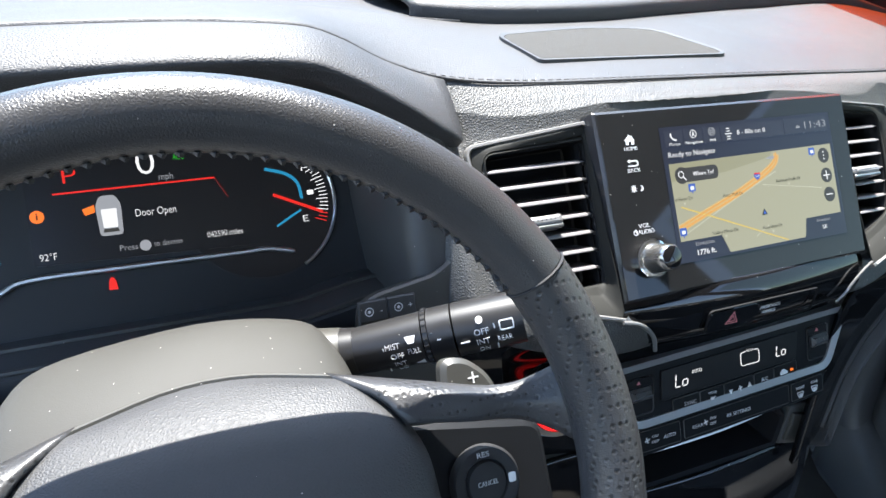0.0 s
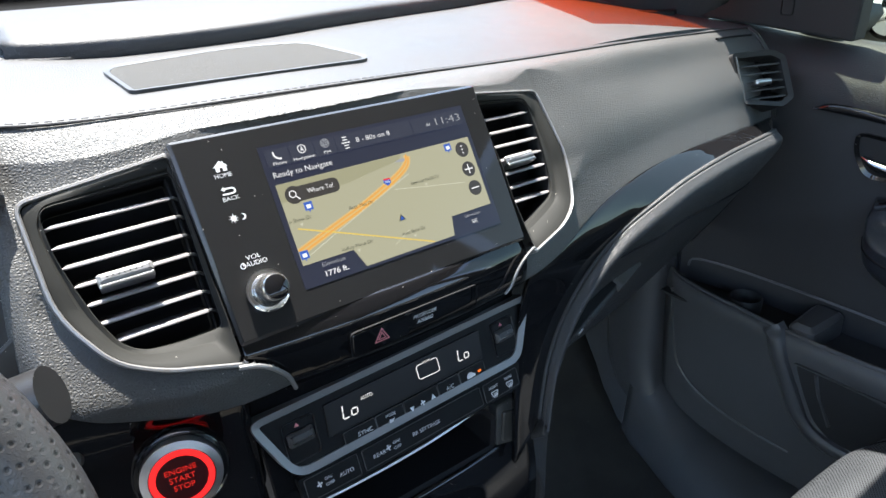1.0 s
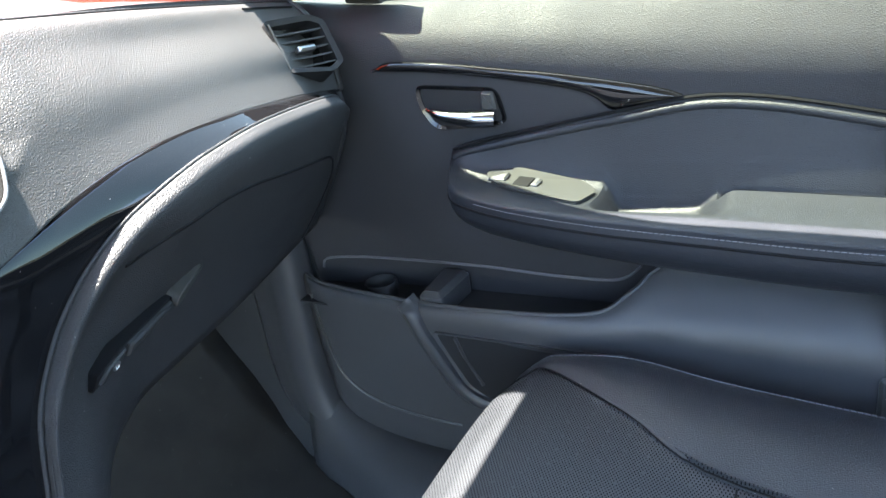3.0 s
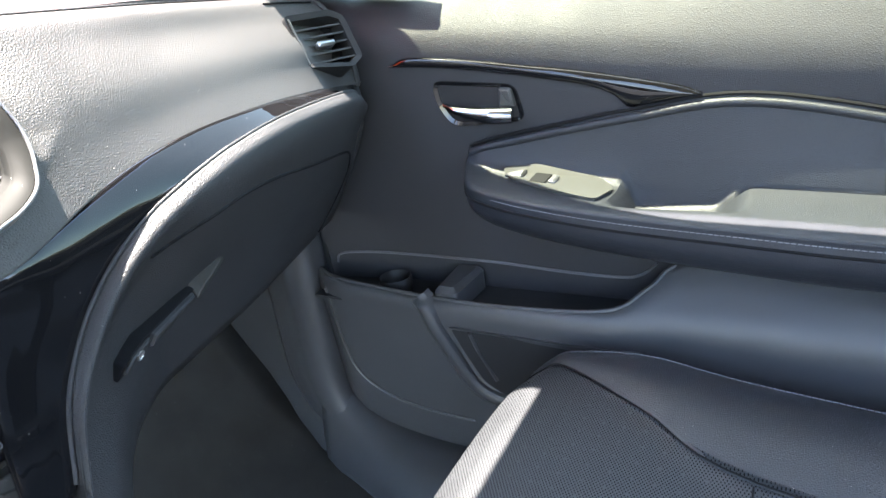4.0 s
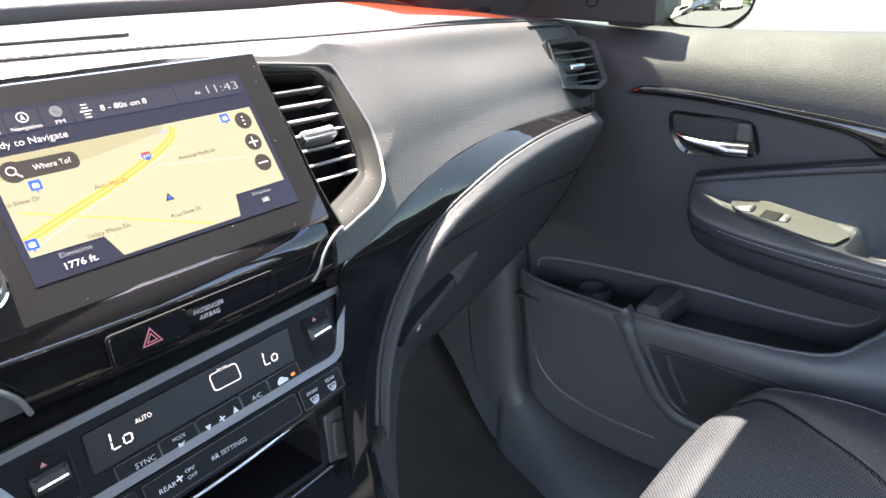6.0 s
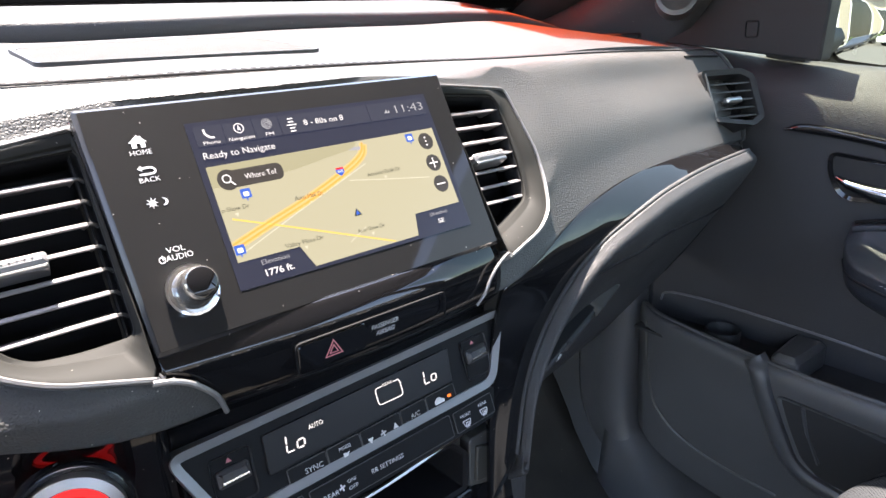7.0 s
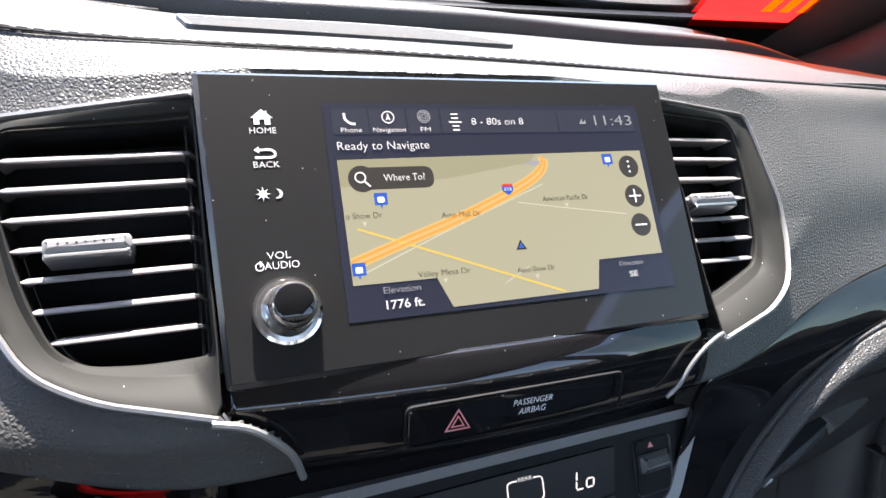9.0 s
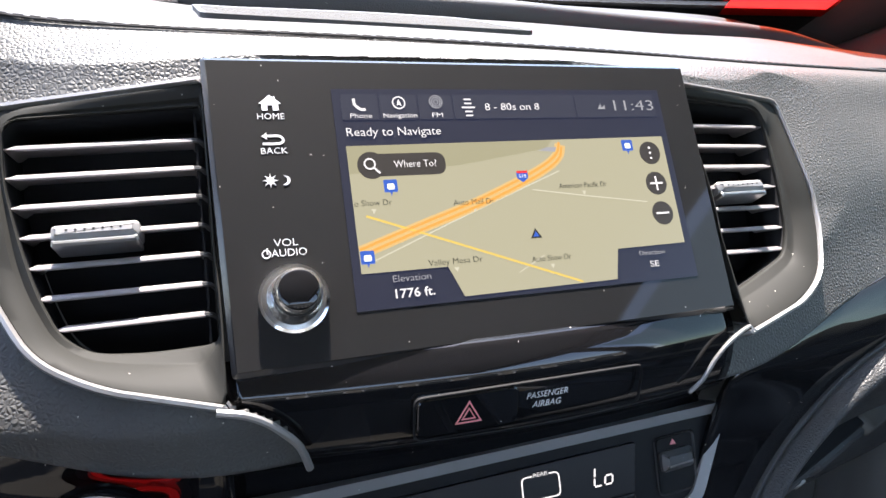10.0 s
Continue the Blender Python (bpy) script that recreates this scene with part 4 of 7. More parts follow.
def centre_vent(s):
    """A vent beside the screen: a flared frame down to a recessed opening with seven slats."""
    v = thing("air_vent", (s * 0.18, 0.03, 0.75), "black dashboard air vent with satin chrome surround", "air vent", "dashboard air vents")
    pts = vent_outline(s)
    if s < 0:
        inner = rounded([(-0.1385, 0.0185), (-0.1385, 0.131), (-0.2225, 0.1275), (-0.222, 0.098), (-0.2165, 0.072), (-0.2095, 0.047), (-0.2015, 0.029), (-0.190, 0.0205), (-0.168, 0.018)], [0.005, 0.002, 0.007, 0.01, 0.01, 0.01, 0.008, 0.008, 0.01], 4)[::-1]
        tips, y0, dy = (-0.2207, -0.2207, -0.219, -0.2163, -0.2135, -0.210, -0.2034), 0.115, 0.0138
    else:
        inner = rounded([(0.1335, 0.010), (0.163, 0.0215), (0.191, 0.0335), (0.1975, 0.048), (0.2005, 0.075), (0.2015, 0.105), (0.200, 0.129), (0.1335, 0.134)], [0.002, 0.01, 0.008, 0.008, 0.01, 0.01, 0.009, 0.002], 4)
        tips, y0, dy = (0.1975, 0.199, 0.199, 0.1985, 0.198, 0.197, 0.1935), 0.118, 0.0134
    c = np.array((s * 0.172, 0.07))
    rim_, hole_ = star(inset(pts, -0.001), c), star(inner, c)
    lv = []
    for f, out_ in ((0.0, 0.0), (0.05, 0.0006), (0.3, 0.0012), (0.62, 0.001), (0.68, 0.0), (0.74, -0.0004), (0.94, 0.0012), (0.985, 0.0008), (1.0, -0.001)):
        ring_ = []
        for p, q in zip(rim_, hole_):
            a_, b_ = VENT @ Vector((*p, 0.0006)), SCR @ Vector((*q, slat_depth(q[0]) + 0.0008))
            ring_.append(tuple(a_.lerp(b_, f) + Vector((0, -0.876, 0.482)) * out_))
        lv.append(ring_)
    part("surround", grid_bm(lv, close_v=True), SURR, v, "dark grey flared vent frame", solid=0.0008)
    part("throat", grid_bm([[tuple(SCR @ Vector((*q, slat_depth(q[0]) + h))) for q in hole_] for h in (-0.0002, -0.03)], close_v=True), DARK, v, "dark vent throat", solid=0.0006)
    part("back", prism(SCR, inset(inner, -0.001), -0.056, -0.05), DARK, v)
    wide, slim = inset(pts, 0.0022 if s < 0 else 0.0018), inset(pts, -0.0012 if s < 0 else -0.001)
    gap = max(range(len(pts)), key=lambda k: abs(pts[k][1] - pts[k - 1][1]) if abs(pts[k][0]) < 0.142 and abs(pts[k - 1][0]) < 0.142 else 0)
    order = [(gap + k) % len(pts) for k in range(len(pts))]
    lv = [[tuple(VENT @ Vector((*o[k], h))) for k in order] for o, h in ((wide, -0.006), (wide, 0.0016), (inset(wide, -0.0008), 0.0034), (inset(slim, 0.001), 0.0036), (slim, 0.0022), (slim, -0.004))]
    part("chrome_line", grid_bm(lv, close_u=True), VLINE, v, "satin chrome outline")
    near = s * 0.1432
    for k, tip in enumerate(tips):
        y = y0 - dy * k
        rows = []
        for dh, dv in ((-0.0016, 0.0017), (-0.0004, 0.0011), (0.0003, 0.0), (0.0004, -0.0009), (-0.0004, -0.0014), (-0.022, 0.0038), (-0.022, 0.005)):
            rows.append([tuple(SCR @ Vector((x, y + dv * w_, slat_depth(x) + dh - 0.0006 * (w_ < 1)))) for x, w_ in ((near, 0.6), (near + s * 0.0012, 1.0), (tip - s * 0.003, 1.0), (tip, 0.5), (tip + s * 0.0035, 0.4))])
        slat = part("slat", grid_bm(rows, close_u=True), SLAT, v)
        stub = catmull([(near + s * 0.001, y, slat_depth(near) - 0.001), (near - s * 0.002, y - 0.0004, slat_depth(near) - 0.0006), (s * 0.1385, y - 0.002, slat_depth(near) - 0.003)], 3)
        part("slat_pivot", tube([tuple(SCR @ Vector(p)) for p in stub], 0.0012, 6), PLASTIC, slat, "dark pivot at the slat's end")
    part("pivot_bar", prism(SCR, rect(near - s * 0.0009 - 0.0005, 0.012, near - s * 0.0009 + 0.0005, 0.129), -0.024, -0.0186), DARK, v, "dark bar that holds the slats")
    xa, ya = (-0.1859, 0.0719) if s < 0 else (0.1665, 0.0755)
    w = 0.0177 if s < 0 else 0.0172
    base = slat_depth(xa)
    TAB = SCR @ Matrix.Translation((xa, ya, base)) @ Euler((radians(-8), radians(0 if s > 0 else -4), 0)).to_matrix().to_4x4()
    part("tab", prism(TAB, rect(-w, -0.0030, w, 0.0046, 0.0022), -0.008, 0.0066, 0.0026), TABGREY, v, "silver ribbed direction tab")
    part("tab_edge", prism(TAB, rect(-w + 0.0004, -0.0056, w - 0.0004, -0.0026, 0.001), -0.008, 0.006, 0.001), CHROME, v, "chrome tab edge")
    for k in range(7):
        part("tab_rib", prism(TAB, rect(-0.0115 + 0.0036 * k, 0.0008, -0.0105 + 0.0036 * k, 0.0017, 0.0004), 0.006, 0.007, 0.0002), PLASTIC, v)
    return v


centre_vent(-1)
centre_vent(1)
part("chrome_tail", tube(catmull([(-0.142, -0.0135, 0.7415), (-0.132, -0.015, 0.7395), (-0.124, -0.0155, 0.7355), (-0.1165, -0.0155, 0.729), (-0.1095, -0.0145, 0.720), (-0.1055, -0.0135, 0.708)], 5), 0.0018, 8), VLINE, stack, "satin chrome line")
part("chrome_tail", tube(catmull([(0.1355, -0.008, 0.744), (0.126, -0.0105, 0.7415), (0.117, -0.0125, 0.737), (0.109, -0.0135, 0.729), (0.1035, -0.0135, 0.7195), (0.096, -0.0125, 0.712)], 5), 0.0012, 8), VLINE, stack, "satin chrome line")

part("vent_seam", tube([(x, *[q + d for q, d in zip(at(FACE[1], x), (-0.0005, 0.001))]) for x in np.linspace(0.625, 0.735, 14)], 0.0014, 6), DARK, dash, "short dark seam above the side vent")
pv = thing("air_vent", (0.67, 0.11, 0.76), "small black side air vent with bright tab", "air vent", "dashboard air vents")
PV = Matrix.Translation((0.666, 0.094, 0.803)) @ Euler((radians(90 - 25), 0, radians(-20))).to_matrix().to_4x4()
po = rounded([(-0.042, -0.030), (0.026, -0.041), (0.046, -0.030), (0.043, 0.030), (0.024, 0.040), (-0.044, 0.040)], 0.006, 4)
part("surround", ring(PV, po, inset(po, 0.007), -0.03, 0.006, 0.003), MATT, pv, "black vent frame")
part("back", prism(PV, inset(po, 0.004), -0.032, -0.026), DARK, pv)
for k in range(5):
    y = 0.021 - 0.0115 * k
    part("slat", prism(PV @ Matrix.Translation((0, y, 0)) @ Euler((radians(18), 0, 0)).to_matrix().to_4x4(), rect(-0.036 + 0.004 * (k > 2), -0.001, 0.038, 0.001), -0.022, 0.0), PLASTIC, pv)
part("tab", prism(PV, rect(-0.012, -0.007, 0.014, 0.001, 0.003), -0.005, 0.008, 0.003), CHROME, pv, "bright direction tab")
part("edge", tube([tuple(PV @ Vector((x, y, 0.006))) for x, y in ((-0.0385, 0.035), (-0.0375, 0.0), (-0.036, -0.027))], 0.0016, 6), SATIN, pv, "grey inner edge")

# ---- climate controls ----
hvac = thing("climate_control_panel", (0, 0.0, 0.63), "black climate control panel with satin silver frame", "control panel")
ho = rounded([(-0.1195, -0.0605), (0.1085, -0.054), (0.1385, 0.0015), (-0.1435, -0.0065)], [0.014, 0.012, 0.008, 0.013], 6)
part("frame", ring(HVW, ho, inset(ho, 0.0058), -0.014, 0.0045, 0.0025), SILVER, hvac, "satin silver frame")
part("fascia", prism(HVW, inset(ho, 0.005), -0.006, 0.0006), HVFACE, hvac, "black panel face")
lcd = part("display", prism(HVW, rounded([(-0.0855, -0.0425), (0.0695, -0.0375), (0.0735, -0.0115), (-0.0835, -0.0165)], 0.002), -0.001, 0.0014, 0.0004), READOUT, hvac, "black glass readout")


def segs(body, x, y, w, h, parent):
    """Seven-stroke characters L and o in slanted bars."""
    t = w * 0.17
    for ch, ox in zip(body, (0, w * 1.45)):
        if ch == "L":
            bars = [((0, 0.06 * h), (0, h * 0.45)), ((0, h * 0.55), (0, h)), ((0.1 * w, 0), (w * 0.95, 0))]
        else:
            bars = [((0, 0.06 * h), (0, h * 0.45)), ((w, 0.06 * h), (w, h * 0.45)), ((0.12 * w, 0), (w * 0.88, 0)), ((0.12 * w, h * 0.5), (w * 0.88, h * 0.5))]
        for p, q in bars:
            sl = lambda v: (x + ox + v[0] + 0.15 * v[1], y + v[1])
            part("digit_stroke", prism(HVW, band([sl(p), sl(q)], t), 0.0012, 0.0017), PIX_WHITE, parent, smooth=False)


segs("Lo", -0.0705, -0.0335, 0.0052, 0.0102, lcd)
segs("Lo", 0.0445, -0.0302, 0.0046, 0.0092, lcd)
lettering("auto_word", "AUTO", HVW, -0.0469, -0.0238, 0.0046, PIX_WHITE, lcd, 0.0014, width=0.0108)
rb = rect(0.0022, -0.0305, 0.0244, -0.0178, 0.003)
part("rear_box", ring(HVW, rb, inset(rb, 0.0006), 0.0012, 0.0017), PIX_WHITE, lcd, "white lit box")
part("rear_gap", prism(HVW, rect(0.0085, -0.0192, 0.0182, -0.0165), 0.0013, 0.0018), PIX_BLACK, lcd)
lettering("rear_word", "REAR", HVW, 0.0133, -0.0177, 0.003, PIX_WHITE, lcd, 0.0018, width=0.0082)


def key(x0, y0, x1, y1, lift, label):
    """A flush key: a dark cap with a fine grey edge round it."""
    o_ = rounded([(x0, y0), (x1, y0 + lift), (x1, y1 + lift), (x0, y1)], 0.0018, 3)
    k_ = part("button", prism(HVW, inset(o_, 0.0004), 0.0, 0.0014, 0.0004), HVKEY, hvac, label)
    part("key_edge", ring(HVW, o_, inset(o_, 0.0005), 0.0002, 0.0012), SATIN, k_, "fine grey edge")
    return k_


for x0, x1 in ((-0.0745, -0.0455), (-0.045, -0.0185), (-0.018, 0.0165), (0.017, 0.0405), (0.041, 0.0695)):
    key(x0, -0.0574 + 0.036 * (x0 + 0.0745), x1, -0.0438 + 0.036 * (x0 + 0.0745), 0.036 * (x1 - x0), "flush black button")
for body, x, y, w, q in (("SYNC", -0.0563, -0.05, 0.0135, 0.005), ("MODE", -0.0318, -0.0465, 0.0092, 0.0034), ("A/C", 0.029, -0.0478, 0.0084, 0.005)):
    lettering("button_word", body, HVW, x, y, q, PAINTWHITE, hvac, 0.0016, width=w, slant=0.1)
part("mode_symbol", prism(HVW, [(-0.0337, -0.0536), (-0.0312, -0.0536), (-0.0302, -0.0514), (-0.0287, -0.0499), (-0.0312, -0.0506), (-0.0337, -0.0499), (-0.0342, -0.0519)], 0.0014, 0.0018), PAINTWHITE, hvac)
for x, y, dy in ((-0.0113, -0.0505, -1), (0.0106, -0.0485, 1)):
    part("fan_arrow", prism(HVW, [(x - 0.0022, y - 0.0018 * dy), (x + 0.0022, y - 0.0018 * dy), (x, y + 0.0024 * dy)][:: dy if dy > 0 else -1], 0.0014, 0.0018), PAINTWHITE, hvac, "white arrow")
part("fan_symbol", prism(HVW, [(-0.0004 + r * math.cos(q), -0.0494 + r * math.sin(q)) for k, q in enumerate(np.linspace(0, 2 * math.pi, 24, endpoint=False)) for r in ((0.0024 if k % 6 < 3 else 0.0008),)], 0.0014, 0.0018), PAINTWHITE, hvac)
part("recirculation_symbol", prism(HVW, rounded([(0.0482, -0.0487), (0.0575, -0.0484), (0.0575, -0.0462), (0.0555, -0.0455), (0.0535, -0.0437), (0.0505, -0.0439), (0.0482, -0.0462)], 0.0008), 0.0014, 0.0018), PAINTWHITE, hvac, "white car symbol")
part("amber_lamp", prism(HVW, rect(0.0608, -0.0471, 0.0643, -0.045, 0.0009), 0.0012, 0.002), PIX_ORANGE, hvac, "lit amber lamp")
part("lower_face", prism(HVW, rounded([(-0.1165, -0.086), (0.1, -0.0785), (0.1085, -0.0562), (-0.1185, -0.0628)], 0.003), -0.008, 0.0004), HVFACE, hvac, "black lower panel face")
key(-0.1145, -0.0825, -0.0685, -0.0645, 0.0012, "flush black button")
key(-0.0645, -0.0808, 0.058, -0.0635, 0.0036, "long flush black button")
key(0.0612, -0.0772, 0.1025, -0.0608, 0.0016, "flush black button")
for body, x, y, w, q in (("ON/", -0.0955, -0.0705, 0.0068, 0.0036), ("OFF", -0.0955, -0.0752, 0.0072, 0.0036), ("AUTO", -0.0805, -0.0733, 0.0122, 0.0046), ("REAR", -0.0505, -0.0725, 0.0115, 0.0046), ("ON/", -0.0335, -0.069, 0.0068, 0.0036), ("OFF", -0.0335, -0.0738, 0.0072, 0.0036),
                         ("RR SETTINGS", -0.004, -0.0708, 0.0275, 0.0046), ("FRONT", 0.0722, -0.0662, 0.0108, 0.0036), ("REAR", 0.0908, -0.0645, 0.009, 0.0036)):
    lettering("button_word", body, HVW, x, y, q, PAINTWHITE, hvac, 0.0016, width=w, slant=0.1)
for x, y in ((0.0722, -0.0722), (0.0908, -0.0705)):
    wo = rounded([(x - 0.0028, y - 0.0024), (x + 0.0028, y - 0.0024), (x + 0.0043, y + 0.0024), (x - 0.0043, y + 0.0024)], 0.001)
    part("defrost_symbol", ring(HVW, wo, inset(wo, 0.0006), 0.0012, 0.0018), PAINTWHITE, hvac, "white window symbol")
    part("defrost_waves", join(*[prism(HVW, band([(x + d, y - 0.0034), (x + d + 0.0004, y + 0.0008)], 0.0005), 0.0013, 0.0019) for d in (-0.0014, 0.0, 0.0014)]), PAINTWHITE, hvac)
for x, y in ((-0.1035, -0.0725), (-0.0415, -0.071)):
    part("fan_symbol", prism(HVW, [(x + r * math.cos(q), y + r * math.sin(q)) for k, q in enumerate(np.linspace(0, 2 * math.pi, 24, endpoint=False)) for r in ((0.0024 if k % 6 < 3 else 0.0008),)], 0.0014, 0.0018), PAINTWHITE, hvac)
for x, y in ((-0.1055, -0.033), (0.0995, -0.0265)):
    wo = rounded([(x - 0.0145, y - 0.0175), (x + 0.0115, y - 0.0165), (x + 0.0135, y + 0.0155), (x - 0.0135, y + 0.0145)], 0.004, 4)
    sw = part("temperature_switch", ring(HVW, wo, inset(wo, 0.0018), -0.004, 0.0016, -0.001), PLASTIC, hvac, "rocker switch")
    part("well", prism(HVW, inset(wo, 0.0012), -0.005, 0.0009), DARK, sw)
    part("rocker", prism(HVW, rounded([(x - 0.0115, y - 0.0045), (x + 0.0095, y - 0.0035), (x + 0.0095, y + 0.0075), (x - 0.0115, y + 0.0065)], 0.002), -0.002, 0.0062, 0.003), PLASTIC, sw)
    part("rocker_edge", prism(HVW, band([(x - 0.0095, y - 0.0008), (x + 0.0075, y + 0.0002)], 0.0012), 0.005, 0.0066), BRIGHT, sw, "bright edge")
    part("up_arrow", prism(HVW, [(x - 0.0035, y + 0.0095), (x + 0.0005, y + 0.0095), (x - 0.0015, y + 0.0125)], 0.0009, 0.0014), PINK, sw)

# ---- start button ----
start = thing("start_button", (-0.19, 0.0, 0.655), "round engine start button with glowing red ring", "button")
SB = plane((-0.192, -0.010, 0.680), (0, 0.15, 0.99)) @ Euler((0, radians(-12), 0)).to_matrix().to_4x4()
part("bezel", turned(SB, [(0.031, -0.006), (0.031, 0.002), (0.0295, 0.004), (0.027, 0.003), (0.0265, 0.001)], 40), GLOSS, start, "gloss black bezel")
part("chrome_ring", ring(SB, circle(0, 0, 0.0262, 40), circle(0, 0, 0.0212, 40), -0.002, 0.009, 0.0105), CHROME, start, "satin chrome ring")
part("red_ring", ring(SB, circle(0, 0, 0.0205, 40), circle(0, 0, 0.0165, 40), 0.0, 0.0105, 0.0107), lit("lit_red", (1, 0.02, 0.02), 1.6), start, "glowing red ring")
cap = part("cap", turned(SB, [(0.0212, 0.0), (0.0212, 0.0098), (0.0165, 0.0102), (0.01, 0.0104)], 40), surface("dark_red_cap", (0.06, 0.004, 0.006), 0.3), start, "dark red cap")
for k, w in enumerate(("ENGINE", "START", "STOP")):
    lettering("cap_word", w, SB, 0, 0.0062 - 0.0062 * k, 0.0056, PIX_RED, cap, 0.0106, width=(0.02, 0.0165, 0.0135)[k])

# ---- instrument cluster ----
clu = thing("instrument_cluster", (-0.44, 0.16, 0.72), "digital instrument cluster with lit red and blue gauges", "instrument cluster")
part("mask", prism(CLU, rounded([(-0.66, -0.085), (-0.24, -0.085), (-0.235, 0.06), (-0.28, 0.115), (-0.62, 0.115)], 0.03, 5), -0.012, 0.0, 0.001), MATT, clu, "matt black cluster mask")
cd = part("display", prism(CLU, rounded([(-0.541, -0.006), (-0.385, -0.011), (-0.373, 0.085), (-0.541, 0.085)], 0.003), 0.0, 0.001), PIX_BLACK, clu, "dark central display")


def cplate(name, outline, material, label="", parent=None, h=0.0016):
    return part(name, prism(CLU, outline, 0.0008, h), material, parent or cd, label, smooth=False)


cplate("red_line", band([(-0.5227, 0.0462), (-0.4064, 0.0471)], 0.0012), PIX_RED)
cplate("side_line", band([(-0.4064, 0.0471), (-0.398, 0.03)], 0.0008), lit("pixel_dim_red", (0.4, 0.02, 0.02), 0.4))
lettering("gear_letter", "P", CLU, -0.5106, 0.0585, 0.0165, PIX_RED, cd, 0.0012, width=0.0095)
lettering("speed_digit", "0", CLU, -0.4561, 0.064, 0.03, PIX_WHITE, cd, 0.0012, width=0.0135)
lettering("speed_unit", "mph", CLU, -0.4425, 0.0518, 0.0075, PIX_GREY, cd, 0.0012, width=0.0105)
lettering("cruise_word", "ACC", CLU, -0.4312, 0.0665, 0.0065, PIX_GREEN, cd, 0.0012, width=0.0085)
lettering("message", "Door Open", CLU, -0.4535, 0.0252, 0.0085, PIX_WHITE, cd, 0.0012, width=0.0295)
lettering("hint_word", "Press", CLU, -0.4765, -0.0005, 0.0065, PIX_GREY, cd, 0.0012, width=0.0125)
lettering("hint_word", "to dismiss", CLU, -0.448, -0.0003, 0.0065, PIX_GREY, cd, 0.0012, width=0.021)
cplate("hint_key", circle(-0.4645, -0.0004, 0.0042, 18), PIX_GREY)
lettering("temperature", "92°F", CLU, -0.5312, -0.0005, 0.0075, PIX_WHITE, cd, 0.0012, width=0.0115)
lettering("odometer", "042590 miles", CLU, -0.4046, 0.0012, 0.0068, PIX_WHITE, cd, 0.0012, width=0.0275)
car_ = cplate("car_picture", rounded([(-0.4945, 0.0105), (-0.4785, 0.0105), (-0.4775, 0.034), (-0.481, 0.0415), (-0.492, 0.0415), (-0.4955, 0.034)], 0.003), PIX_GREY, "white car picture")
part("roof", prism(CLU, rounded([(-0.4915, 0.0165), (-0.4815, 0.0165), (-0.481, 0.031), (-0.492, 0.031)], 0.001), 0.0012, 0.002), PIX_WHITE, car_)
part("rear_window", prism(CLU, rounded([(-0.492, 0.013), (-0.481, 0.013), (-0.4815, 0.0158), (-0.4915, 0.0158)], 0.0006), 0.0012, 0.002), PIX_GLOWGREY, car_)
part("open_door", prism(CLU, [(-0.503, 0.0275), (-0.496, 0.0295), (-0.496, 0.035), (-0.5045, 0.0325)], 0.0012, 0.002), PIX_ORANGE, car_, "orange open door")
cplate("info_ring", circle(-0.5348, 0.0305, 0.0048, 22), PIX_ORANGE)
lettering("info_letter", "i", CLU, -0.5348, 0.0305, 0.008, PIX_BLACK, cd, 0.0018, width=0.0014)
gauge = part("fuel_gauge", prism(CLU, circle(-0.374, 0.022, 0.062, 48), -0.001, 0.0006), PIX_BLACK, clu, "round fuel gauge")
arc = [(-0.374 + 0.0625 * math.cos(q), 0.022 + 0.0625 * math.sin(q)) for q in np.linspace(radians(-62), radians(70), 40)]
part("gauge_rim", tube([tuple(CLU @ Vector((x, y, 0.002))) for x, y in arc], 0.0016, 6), CHROME, gauge, "silver gauge rim")
for k, q in enumerate(np.linspace(radians(-22), radians(38), 19)):
    r0 = 0.05 if k % 3 else 0.047
    part("tick", prism(CLU, band([(-0.374 + r0 * math.cos(q), 0.022 + r0 * math.sin(q)), (-0.374 + 0.057 * math.cos(q), 0.022 + 0.057 * math.sin(q))], 0.0007), 0.0006, 0.0012), PIX_WHITE if k > 2 else PIX_RED, gauge, smooth=False)
part("needle", prism(CLU, band([(-0.3625, 0.0275), (-0.3235, 0.0085)], 0.0022), 0.002, 0.0035), PIX_RED, gauge, "red needle")
part("blue_arc", prism(CLU, band(catmull([(-0.366, 0.05), (-0.350, 0.0445), (-0.341, 0.036), (-0.339, 0.022)], 5), 0.0026), 0.0006, 0.0012), PIX_CYAN, gauge, "blue lit arc")
part("blue_arc", prism(CLU, band(catmull([(-0.341, 0.0125), (-0.35, 0.008), (-0.363, 0.001)], 5), 0.0018), 0.0006, 0.0012), PIX_CYAN, gauge, "blue lit arc")
lettering("gauge_letter", "F", CLU, -0.3341, 0.0475, 0.008, PIX_WHITE, gauge, 0.001, width=0.0045)
lettering("gauge_letter", "E", CLU, -0.3385, 0.0045, 0.008, PIX_WHITE, gauge, 0.001, width=0.0045)
part("pump_symbol", prism(CLU, rect(-0.334, 0.0245, -0.3285, 0.0285, 0.001), 0.0008, 0.0013), PIX_WHITE, gauge)
part("seatbelt_lamp", prism(CLU, rounded([(-0.4945, -0.031), (-0.488, -0.031), (-0.489, -0.024), (-0.4905, -0.0215), (-0.4925, -0.0215), (-0.4935, -0.024)], 0.001), -0.001, 0.001), PIX_RED, clu, "lit red seatbelt lamp")
